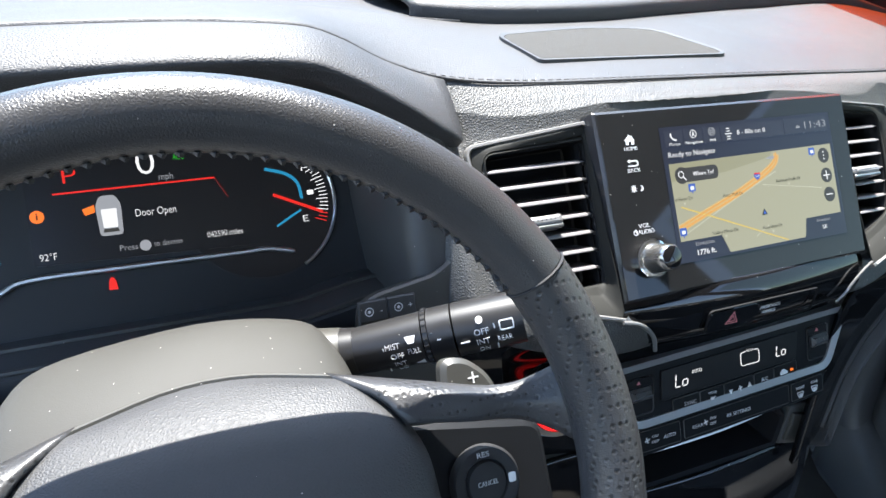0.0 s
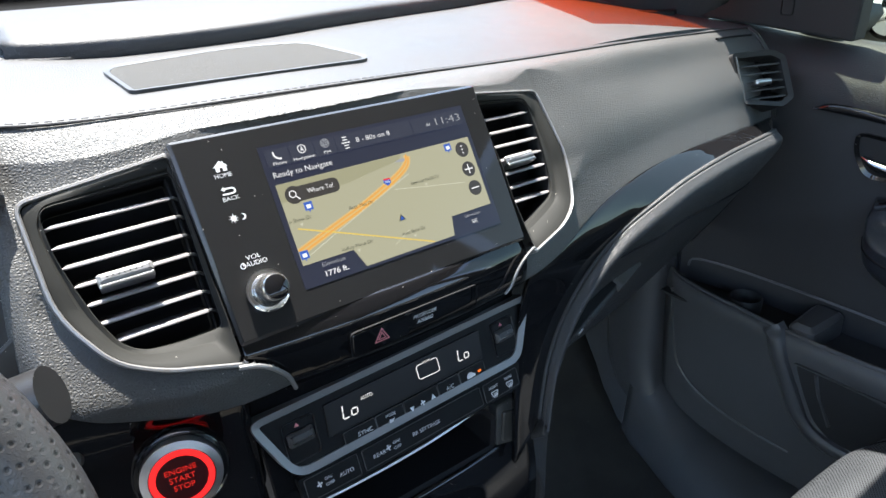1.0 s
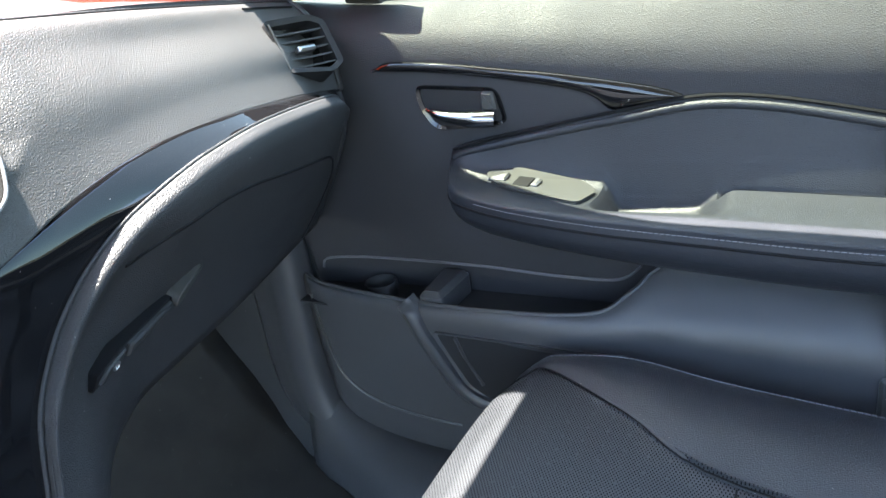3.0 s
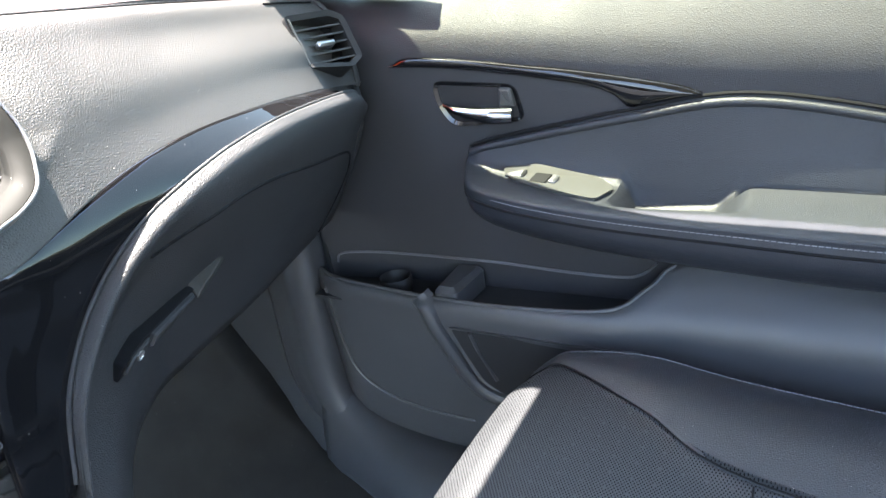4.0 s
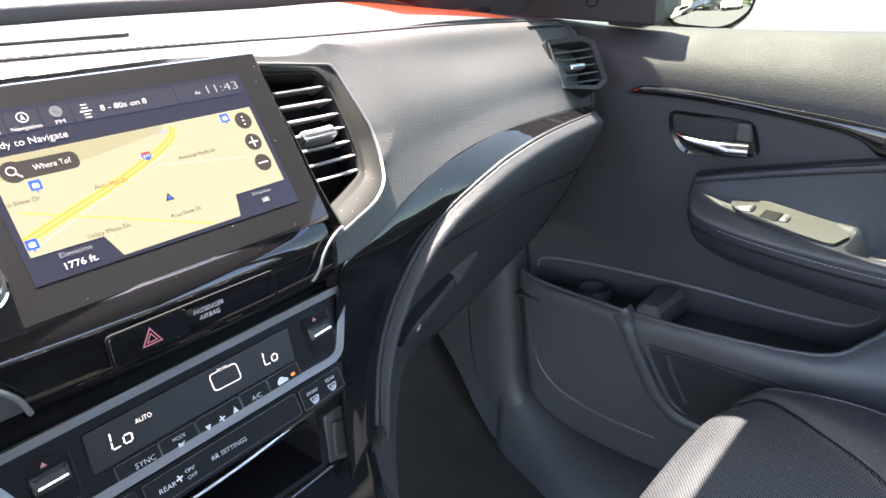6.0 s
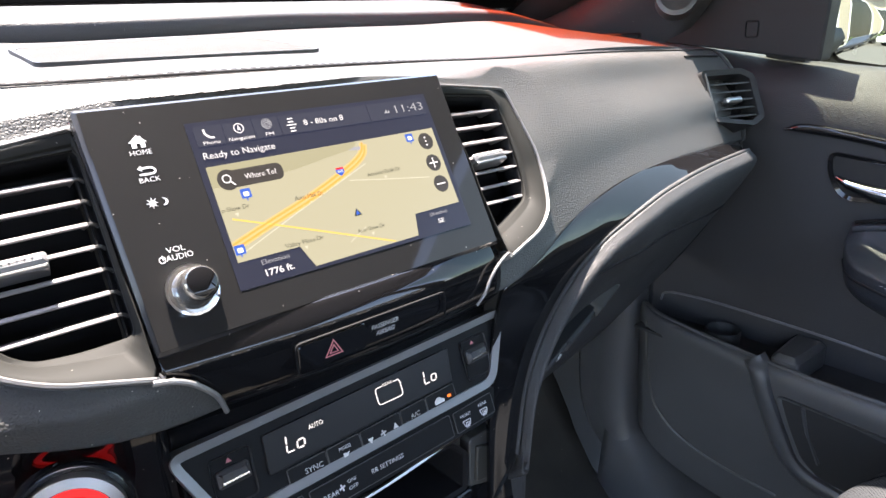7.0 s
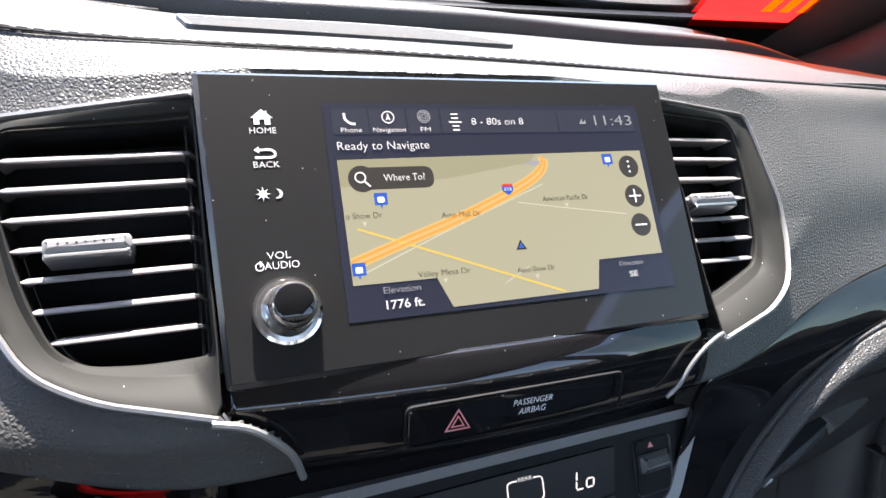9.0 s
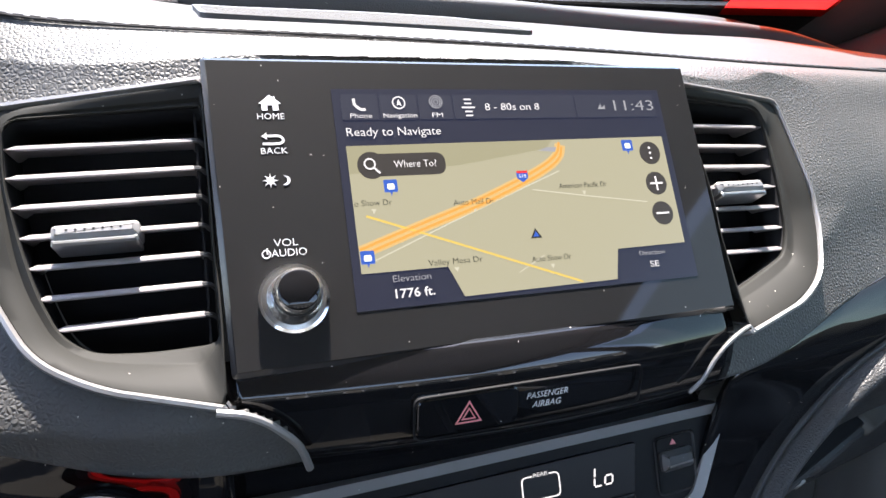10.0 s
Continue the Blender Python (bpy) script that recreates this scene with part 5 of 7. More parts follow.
part("silver_lip", tube(catmull([tuple(CLU @ Vector(p)) for p in ((-0.60, -0.03, 0.003), (-0.566, -0.0228, 0.004), (-0.545, -0.0155, 0.004), (-0.4737, -0.0155, 0.004), (-0.395, -0.0165, 0.004), (-0.374, -0.0165, 0.004), (-0.352, -0.0215, 0.004))], 6), [0.001] + [0.0024] * 35 + [0.001], 8), CHROME, clu, "thin silver lip")
part("rev_arc", prism(CLU, band([(-0.575, -0.004), (-0.562, 0.0)], 0.002), 0.0, 0.001), PIX_CYAN, clu, "blue lit arc")

# hood over the cluster
HOODEDGE = [(-0.80, 0.12, 0.875), (-0.68, 0.10, 0.895), (-0.60, 0.078, 0.922), (-0.45, 0.072, 0.930), (-0.36, 0.074, 0.928), (-0.325, 0.074, 0.918), (-0.285, 0.072, 0.897), (-0.25, 0.08, 0.874), (-0.235, 0.085, 0.866)]
rows = []
for x in np.linspace(-0.79, -0.237, 60):
    (y0, z0), (y1, z1) = at(STITCHLINE, x), at(HOODEDGE, x)
    zin = z1 - 0.018 if x > -0.62 else z1 - 0.01
    rows.append(catmull([(x, y0, z0 + 0.001), (x, 0.5 * (y0 + y1), 0.5 * (z0 + z1) + 0.0035), (x, y1, z1), (x, y1 + 0.002, z1 - 0.008), (x * 0.985 - 0.006, y1 + 0.02, zin), (x * 0.97 - 0.013, y1 + 0.07, zin - 0.004), (x * 0.95 - 0.022, 0.225, min(zin - 0.005, 0.865))], 5))
part("cluster_hood", grid_bm(rows), DASH, dash, "grained black hood over the instruments", solid=0.004)
rows = []
for z, y0, x0 in ((0.875, 0.092, -0.251), (0.85, 0.087, -0.256), (0.80, 0.066, -0.258), (0.76, 0.053, -0.257), (0.72, 0.05, -0.255), (0.66, 0.05, -0.255)):
    w = 1.0 if z > 0.7 else 0.8
    rows.append([(x0 + 0.006, y0 + 0.014, z), (x0 + 0.004, y0 + 0.001, z), (x0 - 0.008 * w, y0 - 0.002, z), (x0 - 0.021 * w, y0 + 0.002, z), (x0 - 0.027 * w, y0 + 0.018, z), (x0 - 0.033, 0.13, z), (x0 - 0.037, 0.21, z)])
part("cluster_flank", grid_bm(loft(rows, 5, 3)), PLASTIC, dash, "moulded side of the instrument bay", solid=0.003)
BTN = plane((-0.30, 0.042, 0.757), (0, 0.30, 0.95))
part("switch_plate", prism(BTN, rounded([(-0.038, -0.06), (0.058, -0.07), (0.056, 0.035), (0.046, 0.03), (0.03, 0.019), (-0.018, 0.011), (-0.03, 0.004)], 0.008, 4), -0.008, 0.0, 0.002), OLIVE, dash, "moulded plate beside the column")
bp = thing("dimmer_switch", (-0.30, 0.04, 0.745), "pair of black dimmer buttons with white symbols", "switch")
for x, w in ((-0.0205, "-"), (0.0012, "+")):
    b_ = part("button", prism(BTN, rect(x - 0.0106, -0.0075, x + 0.0106, 0.008, 0.0012), 0.0, 0.003, 0.001), PLASTIC, bp)
    part("symbol", ring(BTN, circle(x - 0.003, 0.0, 0.0032, 18), circle(x - 0.003, 0.0, 0.0026, 18), 0.0025, 0.0032), PAINTWHITE, b_)
    part("dot", prism(BTN, circle(x - 0.003, 0.0, 0.0012, 10), 0.0025, 0.0032), PAINTWHITE, b_)
    lettering("sign", w, BTN, x + 0.006, 0.0, 0.007, PAINTWHITE, b_, 0.003)
rows = []
for x in np.linspace(-0.66, -0.26, 24):
    bend = 0.012 * min(1, max(0, (x + 0.36) / 0.06)) if x > -0.36 else 0
    rows.append([(x, 0.165, 0.728), (x, 0.143, 0.722 + bend), (x, 0.11, 0.724 + bend), (x, 0.095, 0.72 + bend), (x, 0.09, 0.69)])
part("cluster_sill", grid_bm(rows), PLASTIC, dash, "dark sill under the instruments", solid=0.003)
for yy, zz in ((0.128, 0.7235), (0.1, 0.7225)):
    part("sill_ridge", tube([(x, yy, zz + (0.012 * min(1, max(0, (x + 0.36) / 0.06)) if x > -0.36 else 0)) for x in np.linspace(-0.65, -0.27, 30)], 0.0022, 6), OLIVE, dash, "raised ridge under the instruments")
part("knee_panel", grid_bm([[(x, 0.05 + 0.12 * abs(x + 0.45), z) if z > 0.6 else (x, 0.08, z) for z in (0.72, 0.68, 0.62, 0.50, 0.40)] for x in np.linspace(-0.80, -0.25, 14)]), PLASTIC, dash, "black knee panel", solid=0.004)


# ---- steering wheel ----
wheel = thing("steering_wheel", (-0.437, -0.12, 0.60), "black leather steering wheel with perforated grips", "steering wheel")


def rows_of_holes(name, color, rough, step):
    """Leather with dashes in straight rows, crossed by fine diagonal creases."""
    m = surface(name, color, rough, grain=0.3, scale=700, kind="leather")
    nd, ln = m.node_tree.nodes, m.node_tree.links
    b = nd["Principled BSDF"]
    tc = nd.new("ShaderNodeTexCoord")
    sx = nd.new("ShaderNodeSeparateXYZ")
    ln.new(tc.outputs["Object"], sx.inputs[0])

    def math_node(op, a, c):
        n = nd.new("ShaderNodeMath")
        n.operation = op
        for k, s in enumerate((a, c)):
            if isinstance(s, (int, float)):
                n.inputs[k].default_value = s
            else:
                ln.new(s, n.inputs[k])
        return n.outputs[0]

    wave = [math_node("SINE", math_node("MULTIPLY", sx.outputs[k], 6.283 / w), 0.0) for k, w in ((0, step * 1.5), (1, step))]
    hole = math_node("GREATER_THAN", math_node("MULTIPLY", wave[0], wave[1]), 0.45)
    diag = math_node("SINE", math_node("MULTIPLY", math_node("ADD", sx.outputs[0], sx.outputs[1]), 6.283 / 0.045), 0.0)
    diag2 = math_node("SINE", math_node("MULTIPLY", math_node("SUBTRACT", sx.outputs[0], sx.outputs[1]), 6.283 / 0.045), 0.0)
    plain = math_node("LESS_THAN", math_node("MULTIPLY", diag, diag2), 0.93)
    hole = math_node("MULTIPLY", hole, plain)
    old = b.inputs["Base Color"].links[0].from_socket
    mx = nd.new("ShaderNodeMix")
    mx.data_type = "RGBA"
    mx.inputs["B"].default_value = (0.007, 0.007, 0.008, 1)
    ln.new(hole, mx.inputs["Factor"])
    ln.new(old, mx.inputs["A"])
    ln.new(mx.outputs["Result"], b.inputs["Base Color"])
    ln.new(math_node("MULTIPLY_ADD", hole, -0.45), b.inputs["Specular IOR Level"])
    b.inputs["Specular IOR Level"].links[0].from_node.inputs[2].default_value = 0.45
    return m


def perforated(name, color, rough, step, hole_size=0.2):
    m = surface(name, color, rough, grain=0.2, scale=800, kind="leather")
    nd, ln = m.node_tree.nodes, m.node_tree.links
    b = nd["Principled BSDF"]
    tc = nd.new("ShaderNodeTexCoord")
    vo = nd.new("ShaderNodeTexVoronoi")
    vo.inputs["Scale"].default_value, vo.inputs["Randomness"].default_value = 1.0 / step, 0.15
    ln.new(tc.outputs["Object"], vo.inputs["Vector"])
    hole = nd.new("ShaderNodeMath")
    hole.operation, hole.inputs[1].default_value = "LESS_THAN", hole_size
    ln.new(vo.outputs["Distance"], hole.inputs[0])
    old = b.inputs["Base Color"].links[0].from_socket
    mx = nd.new("ShaderNodeMix")
    mx.data_type = "RGBA"
    mx.inputs["B"].default_value = (0.006, 0.006, 0.006, 1)
    ln.new(hole.outputs[0], mx.inputs["Factor"])
    ln.new(old, mx.inputs["A"])
    ln.new(mx.outputs["Result"], b.inputs["Base Color"])
    dent = nd.new("ShaderNodeMapRange")
    dent.inputs["From Min"].default_value, dent.inputs["From Max"].default_value = hole_size * 0.6, hole_size * 2.0
    ln.new(vo.outputs["Distance"], dent.inputs["Value"])
    bp2 = nd.new("ShaderNodeBump")
    bp2.inputs["Strength"].default_value, bp2.inputs["Distance"].default_value = 0.4, 0.0007
    ln.new(dent.outputs["Result"], bp2.inputs["Height"])
    ln.new(b.inputs["Normal"].links[0].from_socket, bp2.inputs["Normal"])
    ln.new(bp2.outputs["Normal"], b.inputs["Normal"])
    return m


PERF = perforated("perforated_leather", (0.038, 0.038, 0.04), 0.4, 0.004, 0.2)
PERFSEAT = rows_of_holes("perforated_seat_leather", (0.034, 0.037, 0.041), 0.55, 0.0036)


def rim_arc(a0, a1, r0=0.0157, sw=1.0):
    return tube([tuple(RIM @ Vector((0.186 * math.cos(a), 0.186 * math.sin(a), 0))) for a in np.linspace(radians(a0), radians(a1), max(6, int(abs(a1 - a0) / 2.5)))], r0, 18)


part("rim", rim_arc(32.3, 147.7), WRAP, wheel, "smooth leather rim")
part("grip", rim_arc(-42, 31.7, 0.016), PERF, wheel, "perforated leather grip")
part("grip", rim_arc(148.3, 222, 0.016), PERF, wheel, "perforated leather grip")
part("rim", rim_arc(222.6, 317.4), WRAP, wheel, "smooth leather rim")
bits = []
for a in np.arange(34, 147, 2.2):
    q = radians(a)
    bits.append(tube([tuple(RIM @ Vector(((0.1702 + 0.001 * k) * math.cos(q + 0.006 * k), (0.1702 + 0.001 * k) * math.sin(q + 0.006 * k), 0.001 * (1 - k)))) for k in (-1, 0.3, 1)], 0.0014, 5))
tagged(part("rim_stitches", join(*bits), WRAP, wheel, "raised stitching inside the rim"), kind="stuff")
for a in (32, 148):
    q = radians(a)
    part("rim_seam", tube([tuple(RIM @ Vector(((0.186 + 0.0159 * math.cos(b)) * math.cos(q), (0.186 + 0.0159 * math.cos(b)) * math.sin(q), 0.0159 * math.sin(b)))) for b in np.linspace(0, 2 * math.pi, 20, endpoint=False)], 0.0008, 5, closed=True), DTHREAD, wheel)


def dome(M, outline, levels):
    """Loops of an outline scaled about its middle, with heights, closed at the last."""
    o = np.array(outline)
    c = o.mean(0)
    rows = [[tuple(M @ Vector((*(c + (p - c) * s), h))) for p in o] for s, h in levels]
    bm = grid_bm(rows, close_v=True)
    bm.verts.ensure_lookup_table()
    n = len(o)
    bm.faces.new([bm.verts[(len(levels) - 1) * n + k] for k in range(n)])
    return bm


ab = rounded([(-0.072, -0.085), (0.072, -0.085), (0.096, -0.03), (0.095, 0.024), (0.072, 0.055), (0.0, 0.0705), (-0.072, 0.055), (-0.095, 0.024), (-0.096, -0.03)], [0.03, 0.03, 0.03, 0.02, 0.014, 0.09, 0.014, 0.02, 0.03], 6)


def pad_height(y):
    """How high the airbag cover stands over the hub at y, rounding off towards its top."""
    return float(np.interp(y, [-0.09, -0.05, 0.0, 0.02, 0.04, 0.056, 0.072], [-0.0025, 0.0015, -0.0025, -0.0075, -0.0175, -0.0305, -0.0505]))


def pad_rows():
    o = np.array(ab)
    c = o.mean(0)
    out = [[tuple(WH @ Vector((*p, -0.1))) for p in o]]
    for k in np.linspace(0, 1, 16):
        ring_ = 1.0 - 0.97 * k
        drop = 0.013 * (1.0 - k) ** 5
        out.append([tuple(WH @ Vector((*(c + (p - c) * ring_), pad_height((c + (p - c) * ring_)[1]) - drop))) for p in o])
    return out


pad_bm = grid_bm(pad_rows(), close_v=True)
pad_bm.verts.ensure_lookup_table()
pad_bm.faces.new([pad_bm.verts[16 * len(ab) + k] for k in range(len(ab))])
part("airbag_cover", pad_bm, AIRBAG, wheel, "padded black airbag cover", crease=60)
part("pad_edge", tube([tuple(WH @ Vector((x, y, pad_height(y) - 0.014))) for x, y in inset(ab, -0.0008) if y > 0.03], 0.0014, 6), OLIVE, wheel, "raised edge of the airbag cover")
for s in (1, -1):
    sec = [[(s * 0.057, 0.061, -0.048), (s * 0.074, 0.05, -0.032), (s * 0.088, 0.033, -0.02)], [(s * 0.1, 0.049, -0.034), (s * 0.107, 0.041, -0.021), (s * 0.113, 0.026, -0.02)], [(s * 0.14, 0.039, -0.022), (s * 0.143, 0.031, -0.015), (s * 0.146, 0.02, -0.018)], [(s * 0.165, 0.045, -0.008), (s * 0.168, 0.025, -0.002), (s * 0.169, 0.005, -0.008)], [(s * 0.178, 0.05, 0), (s * 0.18, 0.02, 0.006), (s * 0.18, -0.01, 0)]]
    part("spoke", grid_bm([[tuple(WH @ Vector(p)) for p in r] for r in loft(sec, 5, 4)]), PERF, wheel, "perforated leather spoke", solid=0.006)
    sp = [(0.088, 0.028), (0.168, 0.012), (0.168, -0.075), (0.09, -0.08)] if s > 0 else [(-0.168, 0.012), (-0.088, 0.028), (-0.09, -0.08), (-0.168, -0.075)]
    part("spoke_panel", prism(WH, rounded(sp[::-1], 0.01, 4), -0.056, -0.04, 0.003), HVFACE, wheel, "smooth black control panel")
    pod = part("control_pod", turned(WH, [(0.0195, -0.044), (0.0195, -0.036), (0.018, -0.034), (0.0125, -0.035), (0.0115, -0.0365), (0.0105, -0.034), (0.008, -0.0335)], 36, s * 0.128, -0.011), MATT, wheel, "round control pod")
    if s > 0:
        lettering("pod_word", "RES", WH, 0.128, 0.0035, 0.004, PAINTWHITE, pod, -0.0343, width=0.0068)
        lettering("pod_word", "CANCEL", WH, 0.128, -0.011, 0.0036, PAINTWHITE, pod, -0.0334, width=0.0115)
        part("pod_symbol", prism(WH, rect(0.1405, -0.014, 0.1445, -0.009, 0.001), -0.035, -0.0342), PAINTWHITE, pod)
    pd = part("paddle", prism(WH @ Matrix.Translation((0, 0, -0.062)), rounded([(s * 0.122, 0.054), (s * 0.136, 0.053), (s * 0.149, 0.042), (s * 0.157, 0.021), (s * 0.156, -0.01), (s * 0.115, -0.005)][:: -1 if s > 0 else 1], 0.008, 4), -0.004, 0.006, 0.003), OLIVE, wheel, "grey shift paddle")
    if s > 0:
        lettering("paddle_sign", "+", WH, 0.139, 0.040, 0.014, PAINTWHITE, pd, -0.0558)

col = thing("steering_column_cover", (-0.437, 0.03, 0.70), "smooth grey plastic steering column cover", "column cover")
rows = []
for y, zt, w in ((-0.1, 0.752, 0.082), (-0.075, 0.771, 0.084), (-0.05, 0.783, 0.085), (-0.025, 0.789, 0.084), (0.0, 0.790, 0.081), (0.016, 0.786, 0.078), (0.026, 0.777, 0.075), (0.03, 0.745, 0.072)):
    rows.append([(-0.437 + w * sx * (1.35 if sx < 0 else 1.0), y, zt - dz) for sx, dz in ((-1.0, 0.11), (-1.02, 0.05), (-0.93, 0.022), (-0.7, 0.008), (0, 0.0), (0.7, 0.008), (0.93, 0.022), (1.02, 0.05), (1.0, 0.11))])
part("shroud", grid_bm(loft(rows, 4, 4)), SHROUD, col, "smooth grey shroud", solid=0.003)
part("neck", tube([(-0.437, -0.05, 0.715), (-0.437, 0.0, 0.705), (-0.437, 0.12, 0.68)], 0.04, 20), DARK, col, "dark column neck")

stalk = thing("wiper_stalk", (-0.35, 0.0, 0.755), "black wiper stalk with white printed symbols", "stalk")
s0, s1 = Vector((-0.354, 0.004, 0.7525)), Vector((-0.236, -0.043, 0.7885))
sd = (s1 - s0).normalized()
su = Vector((0.0, -0.35, 0.94))
su = (su - sd * su.dot(sd)).normalized()
sn = su.cross(sd) * -1


def stalk_body(a, b, r0, r1, sides=20):
    n = 10
    return tube([tuple(s0 + sd * (a + (b - a) * k / n)) for k in range(n + 1)], [r0 + (r1 - r0) * k / n for k in range(n + 1)], sides)


part("boot", stalk_body(-0.012, 0.004, 0.02, 0.017), OLIVE, stalk, "grey boot of the stalk")
part("root", stalk_body(0.004, 0.012, 0.0165, 0.0155), STALKBLACK, stalk)
part("arm", stalk_body(0.010, 0.0565, 0.015, 0.0166), STALKBLACK, stalk, "satin black arm")
part("collar_ring", stalk_body(0.0575, 0.0605, 0.0176, 0.0178), STALKBLACK, stalk, "thin raised ring")
part("collar", stalk_body(0.061, 0.076, 0.0172, 0.0174), STALKBLACK, stalk, "turning collar")
for k in range(26):
    q = 2 * math.pi * k / 26
    off = (su * math.cos(q) + sn * math.sin(q)) * 0.0176
    part("collar_rib", tube([tuple(s0 + sd * d + off) for d in (0.0575, 0.0605)], 0.0007, 4), STALKBLACK, stalk)
part("end_cap", stalk_body(0.0772, 0.120, 0.0174, 0.0165), STALKBLACK, stalk, "turning end piece")
ST = Matrix(((sd.x, su.x, sn.x, s0.x), (sd.y, su.y, sn.y, s0.y), (sd.z, su.z, sn.z, s0.z), (0, 0, 0, 1)))


class Round:
    """Wraps flat marks round the stalk."""

    def __matmul__(self, v):
        r = 0.0165 + 0.001 * min(1, max(0, (v.x - 0.06) / 0.01)) + v.z
        q = (v.y + 0.0055) / 0.0165
        return ST @ Vector((v.x, r * math.sin(q), r * math.cos(q)))


RND = Round()
for body, x, y, w in (("MIST", 0.0375, 0.0075, 0.0092), ("OFF", 0.0395, 0.001, 0.0085), ("INT", 0.04, -0.005, 0.0075), ("LO", 0.0405, -0.011, 0.0058), ("PULL", 0.0505, 0.0025, 0.008), ("OFF", 0.0935, 0.0055, 0.009), ("INT", 0.0935, -0.0005, 0.008), ("ON", 0.0935, -0.0065, 0.0065), ("REAR", 0.107, -0.001, 0.009)):
    lettering("stalk_word", body, RND, x, y, 0.0052, PAINTWHITE, stalk, 0.0006, width=w)
part("stalk_line", prism(RND, rect(0.0312, -0.014, 0.032, 0.008), 0.0004, 0.0008), PAINTWHITE, stalk)
part("stalk_line", prism(RND, rect(0.0622, -0.017, 0.0637, 0.011), 0.0004, 0.0008), PAINTWHITE, stalk)
part("stalk_line", prism(RND, rect(0.1015, -0.008, 0.1023, 0.009), 0.0004, 0.0008), PAINTWHITE, stalk)
part("stalk_symbol", ring(RND, rect(0.105, 0.004, 0.114, 0.010, 0.001), rect(0.1057, 0.0047, 0.1133, 0.0093, 0.001), 0.0004, 0.0008), PAINTWHITE, stalk)
part("stalk_symbol", prism(RND, [(0.0475, 0.0075), (0.0515, 0.0075), (0.053, 0.012), (0.046, 0.012)], 0.0004, 0.0008), PAINTWHITE, stalk)
part("stalk_symbol", prism(RND, circle(0.0935, 0.0125, 0.0022, 10), 0.0004, 0.0008), PAINTWHITE, stalk)
part("stalk_mark", prism(RND, [(0.0498, -0.0075), (0.0552, -0.0055), (0.0552, -0.0095)], 0.0004, 0.0008), PAINTWHITE, stalk)
part("stalk_mark", prism(RND, rect(0.066, 0.006, 0.0685, 0.0068), 0.0006, 0.0011), PAINTWHITE, stalk)
part("stalk_mark", prism(RND, rect(0.08, 0.001, 0.0855, 0.0018), 0.0006, 0.0011), PAINTWHITE, stalk)

# ---- passenger door ----
door = thing("passenger_door", (0.79, -0.2, 0.1), "closed black vinyl passenger door with padded armrest", "car door")
SKIN = [  # y, then x, z of points from the sill down
    [(0.24, 0.86, 0.86), (0.1, 0.87, 0.842), (-0.1, 0.875, 0.828), (-0.4, 0.875, 0.815), (-0.8, 0.87, 0.805), (-1.1, 0.86, 0.80)],
    [(0.24, 0.81, 0.86), (0.1, 0.825, 0.842), (-0.1, 0.835, 0.828), (-0.4, 0.835, 0.814), (-0.8, 0.83, 0.803), (-1.1, 0.82, 0.795)],
    [(0.24, 0.775, 0.835), (0.1, 0.782, 0.815), (-0.1, 0.792, 0.795), (-0.4, 0.795, 0.765), (-0.8, 0.79, 0.74), (-1.1, 0.78, 0.73)],
    [(0.24, 0.765, 0.80), (0.1, 0.766, 0.785), (-0.1, 0.775, 0.762), (-0.4, 0.779, 0.725), (-0.8, 0.775, 0.70), (-1.1, 0.77, 0.69)],
    [(0.24, 0.765, 0.75), (0.1, 0.765, 0.735), (-0.1, 0.775, 0.715), (-0.4, 0.78, 0.68), (-0.8, 0.776, 0.66), (-1.1, 0.77, 0.65)],
    [(0.24, 0.77, 0.62), (0.1, 0.772, 0.61), (-0.1, 0.785, 0.60), (-0.4, 0.787, 0.58), (-0.8, 0.782, 0.57), (-1.1, 0.775, 0.56)],
    [(0.24, 0.775, 0.50), (0.1, 0.782, 0.49), (-0.1, 0.795, 0.48), (-0.4, 0.79, 0.48), (-0.8, 0.78, 0.48), (-1.1, 0.77, 0.48)],
    [(0.24, 0.785, 0.40), (0.1, 0.80, 0.38), (-0.1, 0.81, 0.375), (-0.4, 0.80, 0.375), (-0.8, 0.79, 0.37), (-1.1, 0.78, 0.37)],
    [(0.24, 0.79, 0.10), (0.1, 0.80, 0.10), (-0.1, 0.81, 0.10), (-0.4, 0.80, 0.10), (-0.8, 0.79, 0.10), (-1.1, 0.78, 0.10)],
]


def skin_at(y):
    out = []
    for r in SKIN:
        rr = [(-a, b, c) for a, b, c in r]
        x, z = at(rr, -y)
        out.append((x, y, z))
    return out


part("upper_panel", grid_bm([catmull(skin_at(y), 6) for y in np.linspace(0.30, -1.1, 72)]), DOORSKIN, door, "grained black vinyl door panel", solid=0.006)


def skin_x(y, z):
    line = catmull(skin_at(y), 6)[::-1]
    return float(np.interp(z, line[:, 2], line[:, 0]))


class OnSkin:
    """A frame on the door panel: x backwards along the car, y up, z into the cabin."""

    def __matmul__(self, v):
        return Vector((skin_x(-v.x, v.y) - v.z, -v.x, v.y))


SK = OnSkin()
